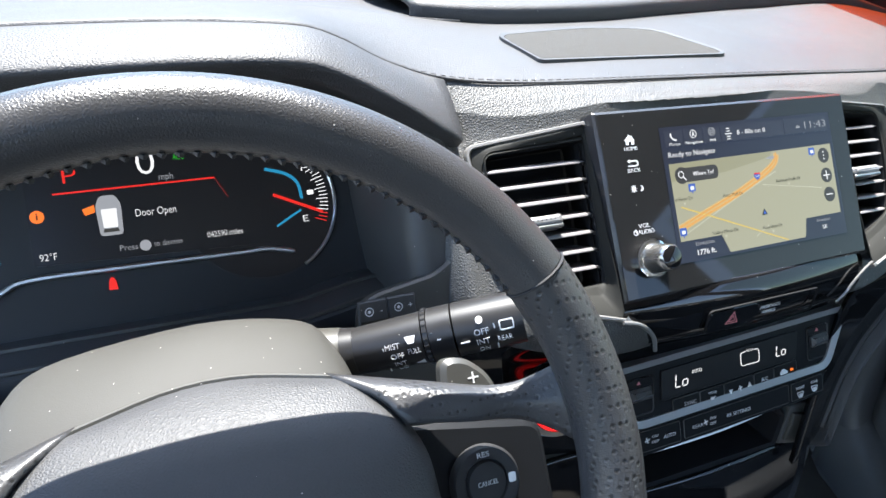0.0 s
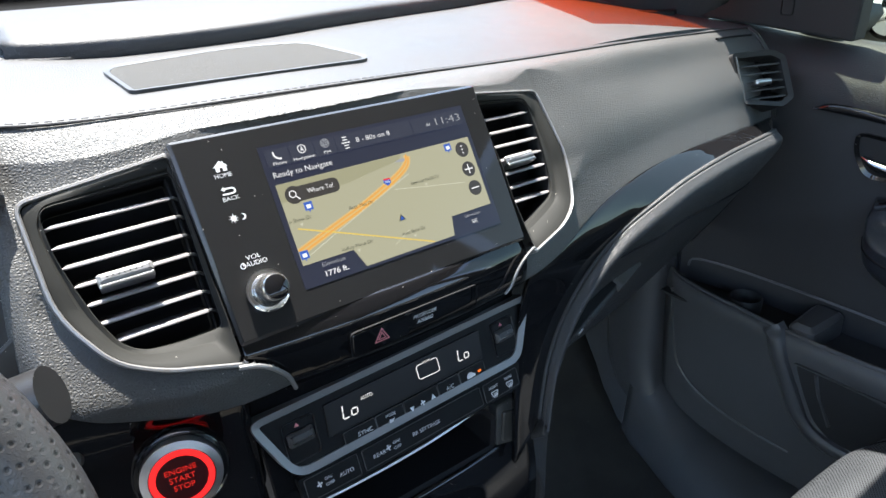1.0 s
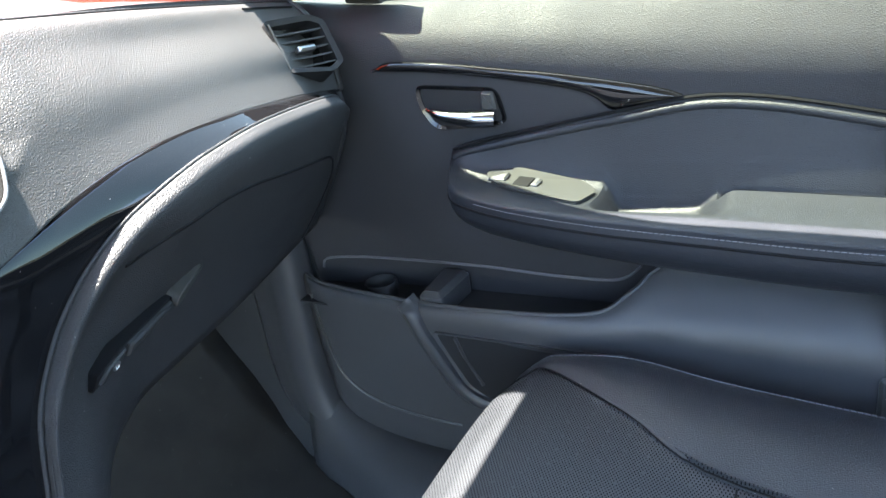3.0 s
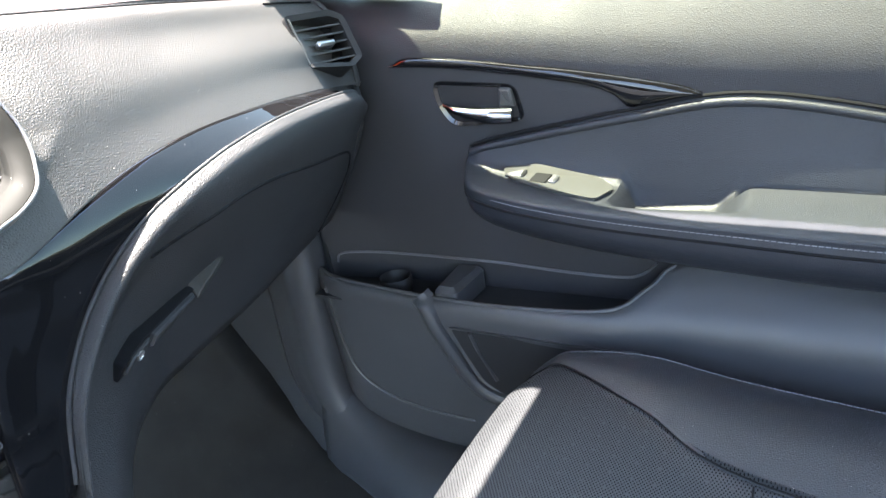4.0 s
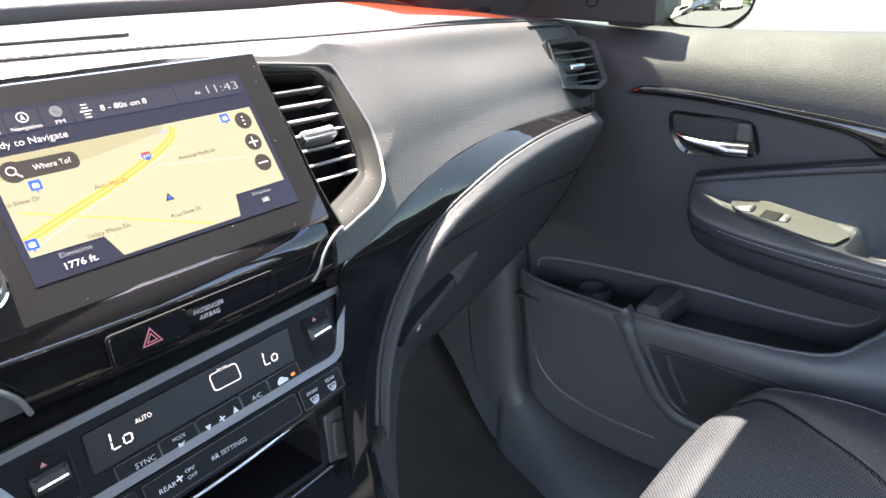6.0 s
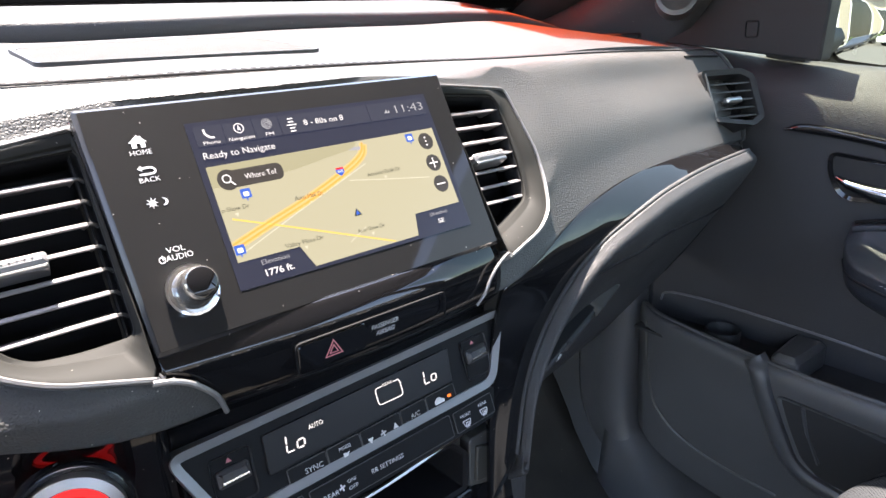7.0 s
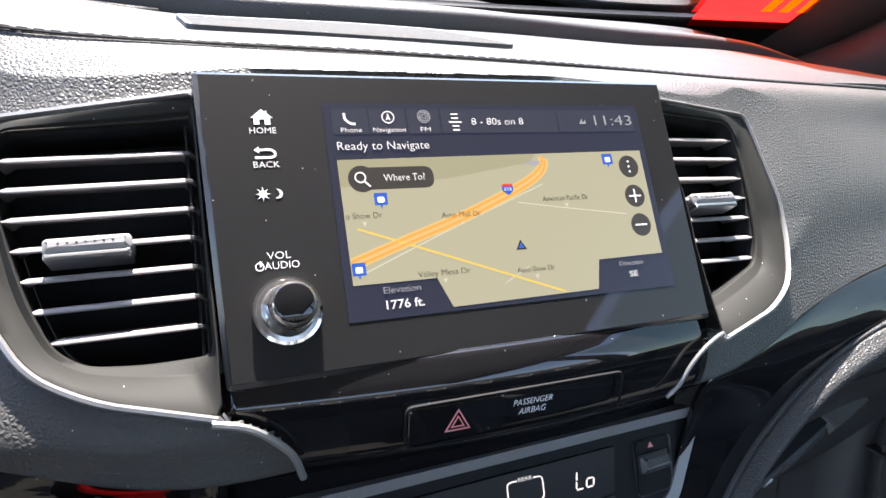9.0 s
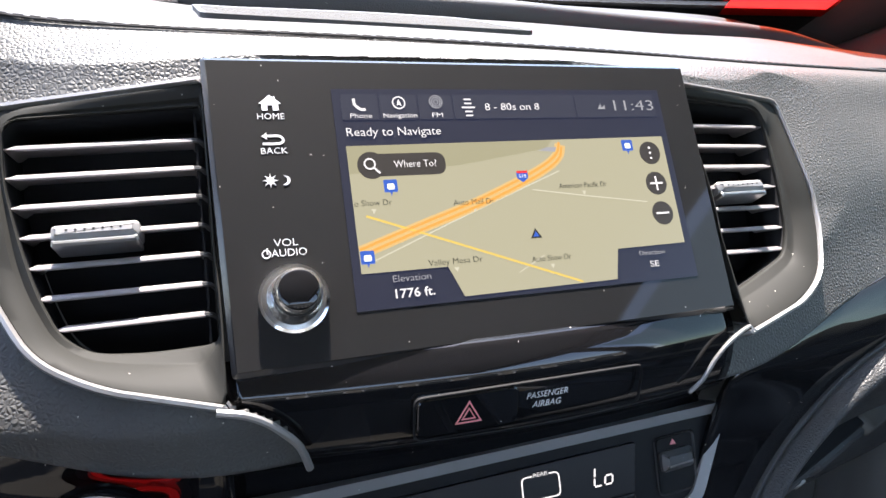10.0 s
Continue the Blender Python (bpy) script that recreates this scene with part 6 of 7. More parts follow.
# gloss sweep above the handle
lo = [(-0.06, 0.752), (0.02, 0.745), (0.1, 0.733), (0.21, 0.712), (0.25, 0.698), (0.273, 0.68), (0.31, 0.684), (0.356, 0.692)]
hi = [(-0.058, 0.755), (-0.03, 0.763), (0.05, 0.755), (0.14, 0.741), (0.21, 0.73), (0.284, 0.715), (0.33, 0.705), (0.358, 0.695)]
L, H = catmull(lo, 5), catmull(hi, 5)
rows = [[tuple(SK @ Vector((*(L[k] * (1 - f) + H[k] * f), 0.001 + 0.007 * math.sin(math.pi * (0.12 + 0.76 * f))))) for f in np.linspace(0, 1, 7)] for k in range(len(L))]
part("gloss_sweep", grid_bm(rows), GLOSS, door, "piano black sweep of trim", solid=0.003)
# handle cup
hb = rounded([(0.003, 0.729), (0.123, 0.717), (0.133, 0.667), (0.024, 0.662), (0.004, 0.698)][::-1], [0.018, 0.02, 0.014, 0.016, 0.016], 6)
cup = part("handle_cup", ring(SK, hb, inset(hb, 0.0055), -0.002, 0.0055, 0.003), GLOSS, door, "black handle surround")
part("cup_back", prism(SK, inset(hb, 0.003), 0.0005, 0.002), MATT, cup)
lev = catmull([(0.018, 0.694), (0.04, 0.686), (0.08, 0.679), (0.118, 0.677)], 6)
part("handle", tube([tuple(SK @ Vector((x, z, 0.008 + 0.006 * math.sin(math.pi * k / 18)))) for k, (x, z) in enumerate(lev)], [0.004 + 0.012 * min(1, k / 13) for k in range(len(lev))], 18, flat=0.75), surface("handle_chrome", (0.36, 0.37, 0.39), 0.13, metal=1.0, vary=0.04), cup, "chrome door handle")
part("lock_knob", prism(SK, rounded([(0.1, 0.688), (0.122, 0.688), (0.119, 0.713), (0.102, 0.714)], 0.003), 0.002, 0.012, 0.003), SATIN, cup, "grey lock lever")
# armrest with its padded upper insert
ARM = [  # y then x, z
    [(-0.045, 0.776, 0.634), (-0.07, 0.781, 0.642), (-0.11, 0.786, 0.65), (-0.18, 0.79, 0.662), (-0.28, 0.79, 0.678), (-0.40, 0.79, 0.692), (-0.55, 0.79, 0.668), (-0.80, 0.79, 0.60)],
    [(-0.045, 0.77, 0.630), (-0.07, 0.768, 0.638), (-0.11, 0.771, 0.646), (-0.18, 0.775, 0.658), (-0.28, 0.777, 0.674), (-0.40, 0.7775, 0.688), (-0.55, 0.777, 0.663), (-0.80, 0.777, 0.598)],
    [(-0.045, 0.764, 0.62), (-0.07, 0.75, 0.616), (-0.11, 0.757, 0.614), (-0.18, 0.763, 0.612), (-0.28, 0.768, 0.608), (-0.40, 0.765, 0.608), (-0.55, 0.763, 0.60), (-0.80, 0.765, 0.585)],
    [(-0.045, 0.758, 0.615), (-0.07, 0.73, 0.607), (-0.11, 0.735, 0.602), (-0.18, 0.742, 0.597), (-0.28, 0.745, 0.582), (-0.40, 0.745, 0.588), (-0.55, 0.745, 0.582), (-0.80, 0.745, 0.57)],
    [(-0.045, 0.755, 0.612), (-0.07, 0.705, 0.604), (-0.11, 0.68, 0.600), (-0.18, 0.66, 0.596), (-0.28, 0.65, 0.589), (-0.40, 0.643, 0.583), (-0.55, 0.64, 0.576), (-0.80, 0.65, 0.565)],
    [(-0.045, 0.754, 0.607), (-0.07, 0.698, 0.595), (-0.11, 0.67, 0.591), (-0.18, 0.648, 0.586), (-0.28, 0.637, 0.578), (-0.40, 0.63, 0.572), (-0.55, 0.627, 0.564), (-0.80, 0.637, 0.555)],
    [(-0.045, 0.755, 0.60), (-0.07, 0.70, 0.575), (-0.11, 0.674, 0.564), (-0.18, 0.654, 0.557), (-0.28, 0.643, 0.548), (-0.40, 0.636, 0.54), (-0.55, 0.633, 0.532), (-0.80, 0.643, 0.525)],
    [(-0.045, 0.76, 0.597), (-0.07, 0.72, 0.562), (-0.11, 0.70, 0.545), (-0.18, 0.685, 0.535), (-0.28, 0.676, 0.524), (-0.40, 0.67, 0.514), (-0.55, 0.667, 0.505), (-0.80, 0.675, 0.50)],
    [(-0.045, 0.782, 0.595), (-0.07, 0.784, 0.556), (-0.11, 0.785, 0.535), (-0.18, 0.785, 0.518), (-0.28, 0.785, 0.503), (-0.40, 0.785, 0.49), (-0.55, 0.783, 0.48), (-0.80, 0.78, 0.48)],
]


def arm_at(y):
    return [(lambda q: (q[0], y, q[1]))(at([(-a, b, c) for a, b, c in r], -y)) for r in ARM]




def ease(a, b, x):
    t = min(1.0, max(0.0, (x - a) / (b - a)))
    return t * t * (3 - 2 * t)


def arm_dip(x, y):
    """How far the armrest's top sinks: the grab cup, and the groove behind the elbow pad."""
    cup = 0.034 * ease(0.262, 0.284, -y) * (1 - ease(0.372, 0.42, -y)) * ease(0.668, 0.694, x)
    groove = 0.02 * ease(0.395, 0.41, -y) * ease(0.744, 0.752, x)
    return cup + groove


arm_grid = []
for y in np.r_[np.linspace(-0.045, -0.12, 24), np.linspace(-0.126, -0.8, 110)]:
    col_ = catmull(arm_at(y), 14)
    lo_k, hi_k = 14 * 2, 14 * 5
    for k in range(lo_k, hi_k):
        col_[k][2] -= arm_dip(col_[k][0], y)
    arm_grid.append(col_)
arm = part("armrest", grid_bm(arm_grid), ARMSKIN, door, "padded black armrest", solid=0.004)


def arm_top(y, x):
    line = catmull(arm_at(y)[2:6], 6)[::-1]
    return float(np.interp(x, line[:, 0], line[:, 2]))


class OnArm:
    def __matmul__(self, v):
        return Vector((v.y, -v.x, arm_top(-v.x, v.y) + v.z))


OA = OnArm()
sw = part("switch_panel", prism(OA, rounded([(0.108, 0.744), (0.135, 0.715), (0.18, 0.692), (0.25, 0.678), (0.258, 0.735), (0.24, 0.752), (0.15, 0.754)][::-1], 0.008, 4), -0.002, 0.0045, 0.002), SATIN, arm, "grey switch panel")
part("lock_switch", prism(OA, rect(0.118, 0.722, 0.142, 0.745, 0.002), 0.004, 0.008, 0.002), PLASTIC, sw, "door lock switch")
part("window_switch", prism(OA, rect(0.155, 0.712, 0.178, 0.742, 0.002), 0.003, 0.0055, 0.001), DARK, sw, "black window switch")
part("window_switch_tip", prism(OA, rect(0.179, 0.716, 0.188, 0.74, 0.002), 0.003, 0.007, 0.002), LINE, sw, "pale switch tip")
edge = [arm_at(y)[5] for y in np.linspace(-0.055, -0.79, 60)]
part("arm_piping", tube([(x - 0.0005, y, z - 0.008) for x, y, z in edge], 0.0019, 6), DARK, arm, "sewn edge of the armrest")
rimline = [np.array(arm_at(y)[1]) + (-0.002, 0, 0.001) for y in np.linspace(-0.05, -0.79, 70)]
part("insert_gap", tube([tuple(p + np.array((0.0, 0, 0.003))) for p in rimline], 0.0024, 6), DARK, arm, "dark gap round the insert")
part("insert_bead", tube([tuple(p + np.array((-0.0015, 0, -0.007))) for p in rimline], 0.0055, 10), ARMSKIN, arm, "soft bead along the insert")
# near-black cord paints the shade where the upper roll overhangs
crease_ = [0.5 * (np.array(arm_at(y)[6]) + np.array(arm_at(y)[7])) for y in np.linspace(-0.06, -0.79, 60)]
part("arm_crease_shade", tube([tuple(p + np.array((-0.001, 0, 0))) for p in crease_], 0.0024, 6), DARK, arm, "dark cord drawn as shade in the armrest's lower crease")
bits = []
for y in np.arange(-0.12, -0.78, -0.006):
    x, _, z = arm_at(y)[5]
    bits.append(tube([(x - 0.0012, y, z + 0.0015), (x - 0.0012, y - 0.0045, z + 0.0013)], 0.0005, 4))
tagged(part("stitches", join(*bits), STITCH, arm, "row of pale stitches"), kind="stuff")
# lower moulding with bottle pocket
LOW = [  # y then x, z from the pocket lip down
    [(0.255, 0.745, 0.43), (0.2, 0.722, 0.425), (0.05, 0.705, 0.42), (-0.1, 0.70, 0.418), (-0.25, 0.71, 0.424), (-0.30, 0.735, 0.45), (-0.36, 0.765, 0.482), (-0.6, 0.768, 0.47), (-1.0, 0.768, 0.46)],
    [(0.255, 0.738, 0.425), (0.2, 0.712, 0.42), (0.05, 0.695, 0.412), (-0.1, 0.69, 0.41), (-0.25, 0.696, 0.412), (-0.30, 0.71, 0.428), (-0.36, 0.735, 0.445), (-0.6, 0.735, 0.435), (-1.0, 0.735, 0.42)],
    [(0.255, 0.735, 0.40), (0.2, 0.71, 0.395), (0.05, 0.695, 0.385), (-0.1, 0.69, 0.38), (-0.25, 0.694, 0.38), (-0.30, 0.70, 0.39), (-0.36, 0.71, 0.40), (-0.6, 0.715, 0.39), (-1.0, 0.72, 0.38)],
    [(0.255, 0.74, 0.32), (0.2, 0.718, 0.32), (0.05, 0.708, 0.31), (-0.1, 0.712, 0.31), (-0.25, 0.715, 0.31), (-0.30, 0.715, 0.31), (-0.36, 0.718, 0.31), (-0.6, 0.72, 0.31), (-1.0, 0.725, 0.31)],
    [(0.255, 0.75, 0.20), (0.2, 0.73, 0.19), (0.05, 0.722, 0.18), (-0.1, 0.724, 0.18), (-0.25, 0.725, 0.18), (-0.30, 0.725, 0.18), (-0.36, 0.725, 0.18), (-0.6, 0.725, 0.18), (-1.0, 0.73, 0.18)],
    [(0.255, 0.77, 0.10), (0.2, 0.755, 0.09), (0.05, 0.748, 0.085), (-0.1, 0.748, 0.085), (-0.25, 0.748, 0.085), (-0.30, 0.748, 0.085), (-0.36, 0.748, 0.085), (-0.6, 0.748, 0.085), (-1.0, 0.75, 0.085)],
]


def low_at(y):
    return [(lambda q: (q[0], y, q[1]))(at([(-a, b, c) for a, b, c in r], -y)) for r in LOW]


part("lower_moulding", grid_bm([catmull(low_at(y), 5) for y in np.linspace(0.255, -1.0, 64)]), DOORPLASTIC, door, "black moulded lower door with pocket", solid=0.005)
part("pocket_floor", prism(Matrix.Translation((0, 0, 0.395)), [(0.70, -0.30), (0.80, -0.30), (0.80, 0.25), (0.71, 0.25)], -0.004, 0.0), MATT, door, "dark pocket floor")
# paler cord imitates the light caught on the edge above the pocket
part("pocket_highlight", tube(catmull([tuple(SK @ Vector(p)) for p in ((-0.244, 0.424, 0.002), (-0.236, 0.440, 0.002), (-0.2, 0.446, 0.002), (-0.12, 0.447, 0.002), (0.047, 0.439, 0.002), (0.164, 0.431, 0.002), (0.25, 0.431, 0.002), (0.28, 0.44, 0.002), (0.30, 0.46, 0.002))], 5), 0.0022, 6), LINE, door, "pale line painted as the highlight above the pocket")
for yy, w in ((-0.008, 0.02),):
    part("pocket_divider", prism(Matrix.Translation((0, yy, 0.40)), rounded([(0.705, -w), (0.80, -w - 0.005), (0.80, w + 0.005), (0.705, w)], 0.01, 3), -0.04, 0.034, 0.008), DOORPLASTIC, door, "pocket divider")
part("pocket_edge", tube([low_at(y)[0] for y in np.linspace(0.25, -0.33, 50)], 0.003, 8), DOORPLASTIC, door, "rolled lip of the pocket")
part("bottle_holder", turned(Matrix.Translation((0.757, 0.112, 0.372)), [(0.026, 0.0), (0.028, 0.045), (0.026, 0.048), (0.0235, 0.044), (0.022, 0.004)], 28), MATT, door, "round bottle holder")
lowline = lambda y, z: float(np.interp(z, [p[2] for p in catmull(low_at(y), 5)][::-1], [p[0] for p in catmull(low_at(y), 5)][::-1]))


class OnLow:
    def __matmul__(self, v):
        return Vector((lowline(-v.x, v.y) - v.z, -v.x, v.y))


OL = OnLow()
edge_ = catmull([(-0.232, 0.405), (-0.226, 0.33), (-0.217, 0.279), (-0.205, 0.246), (-0.17, 0.216), (-0.116, 0.197), (-0.05, 0.189), (0.02, 0.186)], 6)
part("speaker_ring", tube([tuple(OL @ Vector((*p, 0.001))) for p in edge_], 0.0022, 6), SATIN, door, "raised edge of the speaker panel")
path_ = catmull([(-0.03, 0.424), (-0.016, 0.405), (-0.006, 0.37), (0.012, 0.317), (0.032, 0.275), (0.06, 0.25), (0.1, 0.24), (0.18, 0.236), (0.3, 0.236)], 6)
tan_ = np.gradient(path_, axis=0)
nrm_ = np.stack([-tan_[:, 1], tan_[:, 0]], 1) / np.linalg.norm(tan_, axis=1)[:, None]
rows = [[tuple(OL @ Vector((*(p + n * w), h))) for w, h in ((-0.022, -0.004), (-0.017, 0.004), (-0.008, 0.012), (0.0, 0.014), (0.006, 0.013), (0.0105, 0.009), (0.0125, -0.004))] for p, n in zip(path_, nrm_)]
part("door_ridge", grid_bm(rows), DOORPLASTIC, door, "rounded ridge between speaker and map pocket")
mp = rounded([(0.0105, 0.379), (0.08, 0.379), (0.17, 0.377), (0.3, 0.372), (0.3, 0.245), (0.078, 0.247), (0.046, 0.272), (0.025, 0.322)][::-1], 0.012, 4)
part("map_pocket", ring(OL, mp, inset(mp, 0.006), -0.002, 0.004, 0.001), DOORPLASTIC, door, "edge of the map pocket")
part("map_pocket_back", prism(OL, inset(mp, 0.005), 0.0004, 0.0012), MATT, door, "dark map pocket")
part("map_pocket_step", tube([tuple(OL @ Vector((*p, 0.004))) for p in catmull([(0.05, 0.373), (0.056, 0.33), (0.075, 0.28)], 6)], 0.003, 6), DOORPLASTIC, door, "inner edge of the map pocket")
# window frame, sail panel and its button
sail = rounded([(-0.30, 0.868), (-0.21, 0.862), (-0.09, 0.85), (-0.036, 0.844), (-0.032, 0.96), (-0.05, 0.985), (-0.10, 1.02), (-0.26, 0.95)], [0.01, 0.01, 0.01, 0.006, 0.02, 0.02, 0.02, 0.02], 4)
YX = Matrix(((0, 0, -1, 0.795), (-1, 0, 0, 0), (0, 1, 0, 0), (0, 0, 0, 1)))
part("sail_panel", prism(YX, sail, -0.03, 0.003, 0.003), MATT, door, "black corner panel of the window")
sq = rect(-0.147, 0.876, -0.127, 0.901, 0.005)
part("sail_button", ring(YX, sq, inset(sq, 0.0012), 0.002, 0.0045), DARK, door, "outlined square cover")
part("sail_button_face", prism(YX, inset(sq, 0.0014), 0.0025, 0.0042, 0.001), MATT, door)

# ---- passenger seat ----
seat = thing("passenger_seat", (0.42, -0.5, 0.05), "black perforated leather seat with pale stitching", "seat")
# cushion: rows across from the inner side to the door, sections front to back
CUSH = [  # x offsets follow the outline
    [(-0.165, 0.16, 0.20), (-0.155, 0.165, 0.30), (-0.16, 0.175, 0.35), (-0.185, 0.19, 0.375), (-0.22, 0.2, 0.388), (-0.35, 0.2, 0.385), (-0.55, 0.2, 0.37), (-0.80, 0.2, 0.34)],
    [(-0.150, 0.26, 0.19), (-0.14, 0.26, 0.30), (-0.148, 0.26, 0.352), (-0.175, 0.26, 0.378), (-0.215, 0.26, 0.388), (-0.35, 0.255, 0.38), (-0.55, 0.25, 0.36), (-0.80, 0.25, 0.33)],
    [(-0.145, 0.42, 0.19), (-0.135, 0.42, 0.30), (-0.143, 0.42, 0.352), (-0.172, 0.42, 0.378), (-0.212, 0.42, 0.388), (-0.35, 0.42, 0.376), (-0.55, 0.42, 0.35), (-0.80, 0.42, 0.32)],
    [(-0.150, 0.56, 0.19), (-0.14, 0.56, 0.30), (-0.148, 0.56, 0.352), (-0.176, 0.562, 0.378), (-0.214, 0.56, 0.388), (-0.32, 0.545, 0.386), (-0.45, 0.49, 0.375), (-0.80, 0.47, 0.34)],
    [(-0.16, 0.61, 0.20), (-0.152, 0.612, 0.30), (-0.16, 0.612, 0.35), (-0.188, 0.615, 0.378), (-0.222, 0.617, 0.39), (-0.33, 0.553, 0.391), (-0.45, 0.49, 0.378), (-0.80, 0.475, 0.345)],
]
rows = [[(x, y, z) for y, x, z in r] for r in CUSH]
part("cushion", grid_bm(loft(rows, 8, 6)), PERFSEAT, seat, "perforated leather cushion", solid=0.006)
BOL = [
    [(-0.16, 0.61, 0.20), (-0.152, 0.612, 0.30), (-0.16, 0.612, 0.35), (-0.188, 0.615, 0.379), (-0.222, 0.617, 0.391), (-0.33, 0.553, 0.392), (-0.45, 0.49, 0.379), (-0.80, 0.475, 0.346)],
    [(-0.163, 0.625, 0.20), (-0.156, 0.628, 0.30), (-0.165, 0.628, 0.352), (-0.19, 0.63, 0.382), (-0.225, 0.632, 0.396), (-0.32, 0.60, 0.403), (-0.45, 0.565, 0.392), (-0.80, 0.55, 0.37)],
    [(-0.17, 0.64, 0.20), (-0.165, 0.645, 0.30), (-0.175, 0.645, 0.352), (-0.198, 0.646, 0.383), (-0.23, 0.648, 0.394), (-0.32, 0.645, 0.402), (-0.45, 0.635, 0.388), (-0.80, 0.63, 0.36)],
    [(-0.185, 0.652, 0.20), (-0.18, 0.658, 0.30), (-0.19, 0.658, 0.35), (-0.21, 0.659, 0.374), (-0.24, 0.66, 0.382), (-0.32, 0.662, 0.386), (-0.45, 0.665, 0.36), (-0.80, 0.66, 0.30)],
    [(-0.2, 0.655, 0.19), (-0.2, 0.662, 0.28), (-0.21, 0.664, 0.33), (-0.225, 0.665, 0.345), (-0.25, 0.667, 0.35), (-0.33, 0.672, 0.345), (-0.45, 0.678, 0.31), (-0.80, 0.675, 0.24)],
]
bol = loft([[(x, y, z) for y, x, z in r] for r in BOL], 8, 6)
part("bolster", grid_bm(bol), LEATHER, seat, "smooth leather side bolster", solid=0.006)
seamline = bol[0]
part("bolster_seam", tube([tuple(p + np.array((0, 0, 0.0003))) for p in seamline[8:]], 0.001, 6), DARK, seat, "sewn seam")
edge = bol[17]
bits = []
d = np.r_[0, np.cumsum(np.linalg.norm(np.diff(edge, axis=0), axis=1))]
for s in np.arange(0.12, d[-1] - 0.01, 0.0065):
    p, q = (np.array([np.interp(t, d, edge[:, c]) for c in range(3)]) for t in (s, s + 0.0048))
    bits.append(tube([tuple(p + (0.0006, 0.0006, 0.0008)), tuple(q + (0.0006, 0.0006, 0.0008))], 0.0007, 5))
tagged(part("stitches", join(*bits), STITCH, seat, "row of pale stitches"), kind="stuff")
part("seat_base", prism(Matrix.Translation((0, 0, 0.04)), rounded([(0.2, -0.85), (0.64, -0.85), (0.64, -0.22), (0.2, -0.22)], 0.03), 0, 0.20, 0.01), DARK, seat, "dark seat base")
part("cross_seam", tube([(x, -0.44 - 0.02 * (x - 0.2), 0.378 + 0.0 * x) for x in np.linspace(0.22, 0.485, 12)], 0.0012, 6), DARK, seat)

belt = thing("seat_belt", (0.70, -0.6, 0.25), "grey seat belt tongue hanging by the door pillar", "seat belt")
BT = Matrix(((0, 0, -1, 0.715), (-1, 0, 0, -0.6), (0, 1, 0, 0.335), (0, 0, 0, 1)))
part("tongue", prism(BT, rounded([(-0.022, -0.04), (0.022, -0.04), (0.024, 0.042), (-0.024, 0.042)], 0.008, 4), -0.006, 0.008, 0.004), SATIN, belt, "grey plastic tongue")
part("strap", prism(BT, rect(-0.02, -0.2, 0.024, 0.45), -0.004, -0.001), DARK, belt, "black woven strap")
part("tag", prism(BT, rect(-0.012, -0.095, 0.012, -0.062, 0.003), -0.002, 0.002), PAINTWHITE, belt, "small white tag")

# ---- cabin shell ----
def slab(name, lo_, hi_, material, label="", bev=0.0):
    bm = bmesh.new()
    bmesh.ops.create_cube(bm, size=1)
    for v in bm.verts:
        v.co = Vector([lo_[k] + (v.co[k] + 0.5) * (hi_[k] - lo_[k]) for k in range(3)])
    if bev:
        bmesh.ops.bevel(bm, geom=list(bm.edges), offset=bev, segments=2, affect="EDGES")
    return tagged(part(name, bm, material, None, label), kind="structure")


xs_, ys_ = np.linspace(-0.85, 0.76, 30), np.linspace(0.62, -2.2, 50)
fl = [[(x, y, 0.02 + 0.002 * math.sin(40 * x) * math.sin(31 * y) + 1.9 * max(0.0, y - 0.28) ** 1.5 + 0.10 * max(0.0, 1 - abs(x) / 0.11) ** 0.6) for x in xs_] for y in ys_]
tagged(part("floor", grid_bm(fl), CARPET, None, "black carpeted car floor", solid=0.01), kind="structure")
slab("wall_firewall", (-0.9, 0.60, 0.0), (0.9, 0.63, 0.93), DARK, "dark bulkhead behind the dash")
slab("wall_hinge_pillar", (0.78, 0.262, 0.0), (0.86, 0.62, 0.86), PLASTIC, "closed hinge pillar ahead of the door")
slab("wall_rear", (-0.85, -2.25, 0.0), (0.85, -2.2, 0.85), DARK, "dark rear end of the cabin")
kick = [[(0.752, 0.40, z), (0.74, 0.36, z), (0.726, 0.322, z), (0.724, 0.292, z), (0.735, 0.27, z), (0.77, 0.262, z)] for z in (0.02, 0.06, 0.12, 0.2, 0.35, 0.5, 0.62)]
kick = [[(x - 0.03 * max(0, (0.22 - z) / 0.22) ** 2, y - 0.17 * max(0, (0.22 - z) / 0.22) ** 2, z) for x, y, z in r] for r in kick]
tagged(part("wall_kick_panel", grid_bm(loft(kick, 4, 5)), DOORPLASTIC, None, "moulded black kick panel", solid=0.004), kind="structure")
side = [[(0.76 - 0.35 * max(0.0, 0.16 - z), y, z) for z in (0.02, 0.06, 0.1, 0.14, 0.2, 0.4, 0.7)] for y in (0.30, 0.38, 0.46, 0.53, 0.6)]
tagged(part("wall_footwell", grid_bm(loft(side, 3, 3)), PLASTIC, None, "dark side of the footwell", solid=0.01), kind="structure")
slab("wall_toe", (-0.85, 0.565, 0.0), (0.74, 0.60, 0.72), CARPET, "black toe board")
sill = []
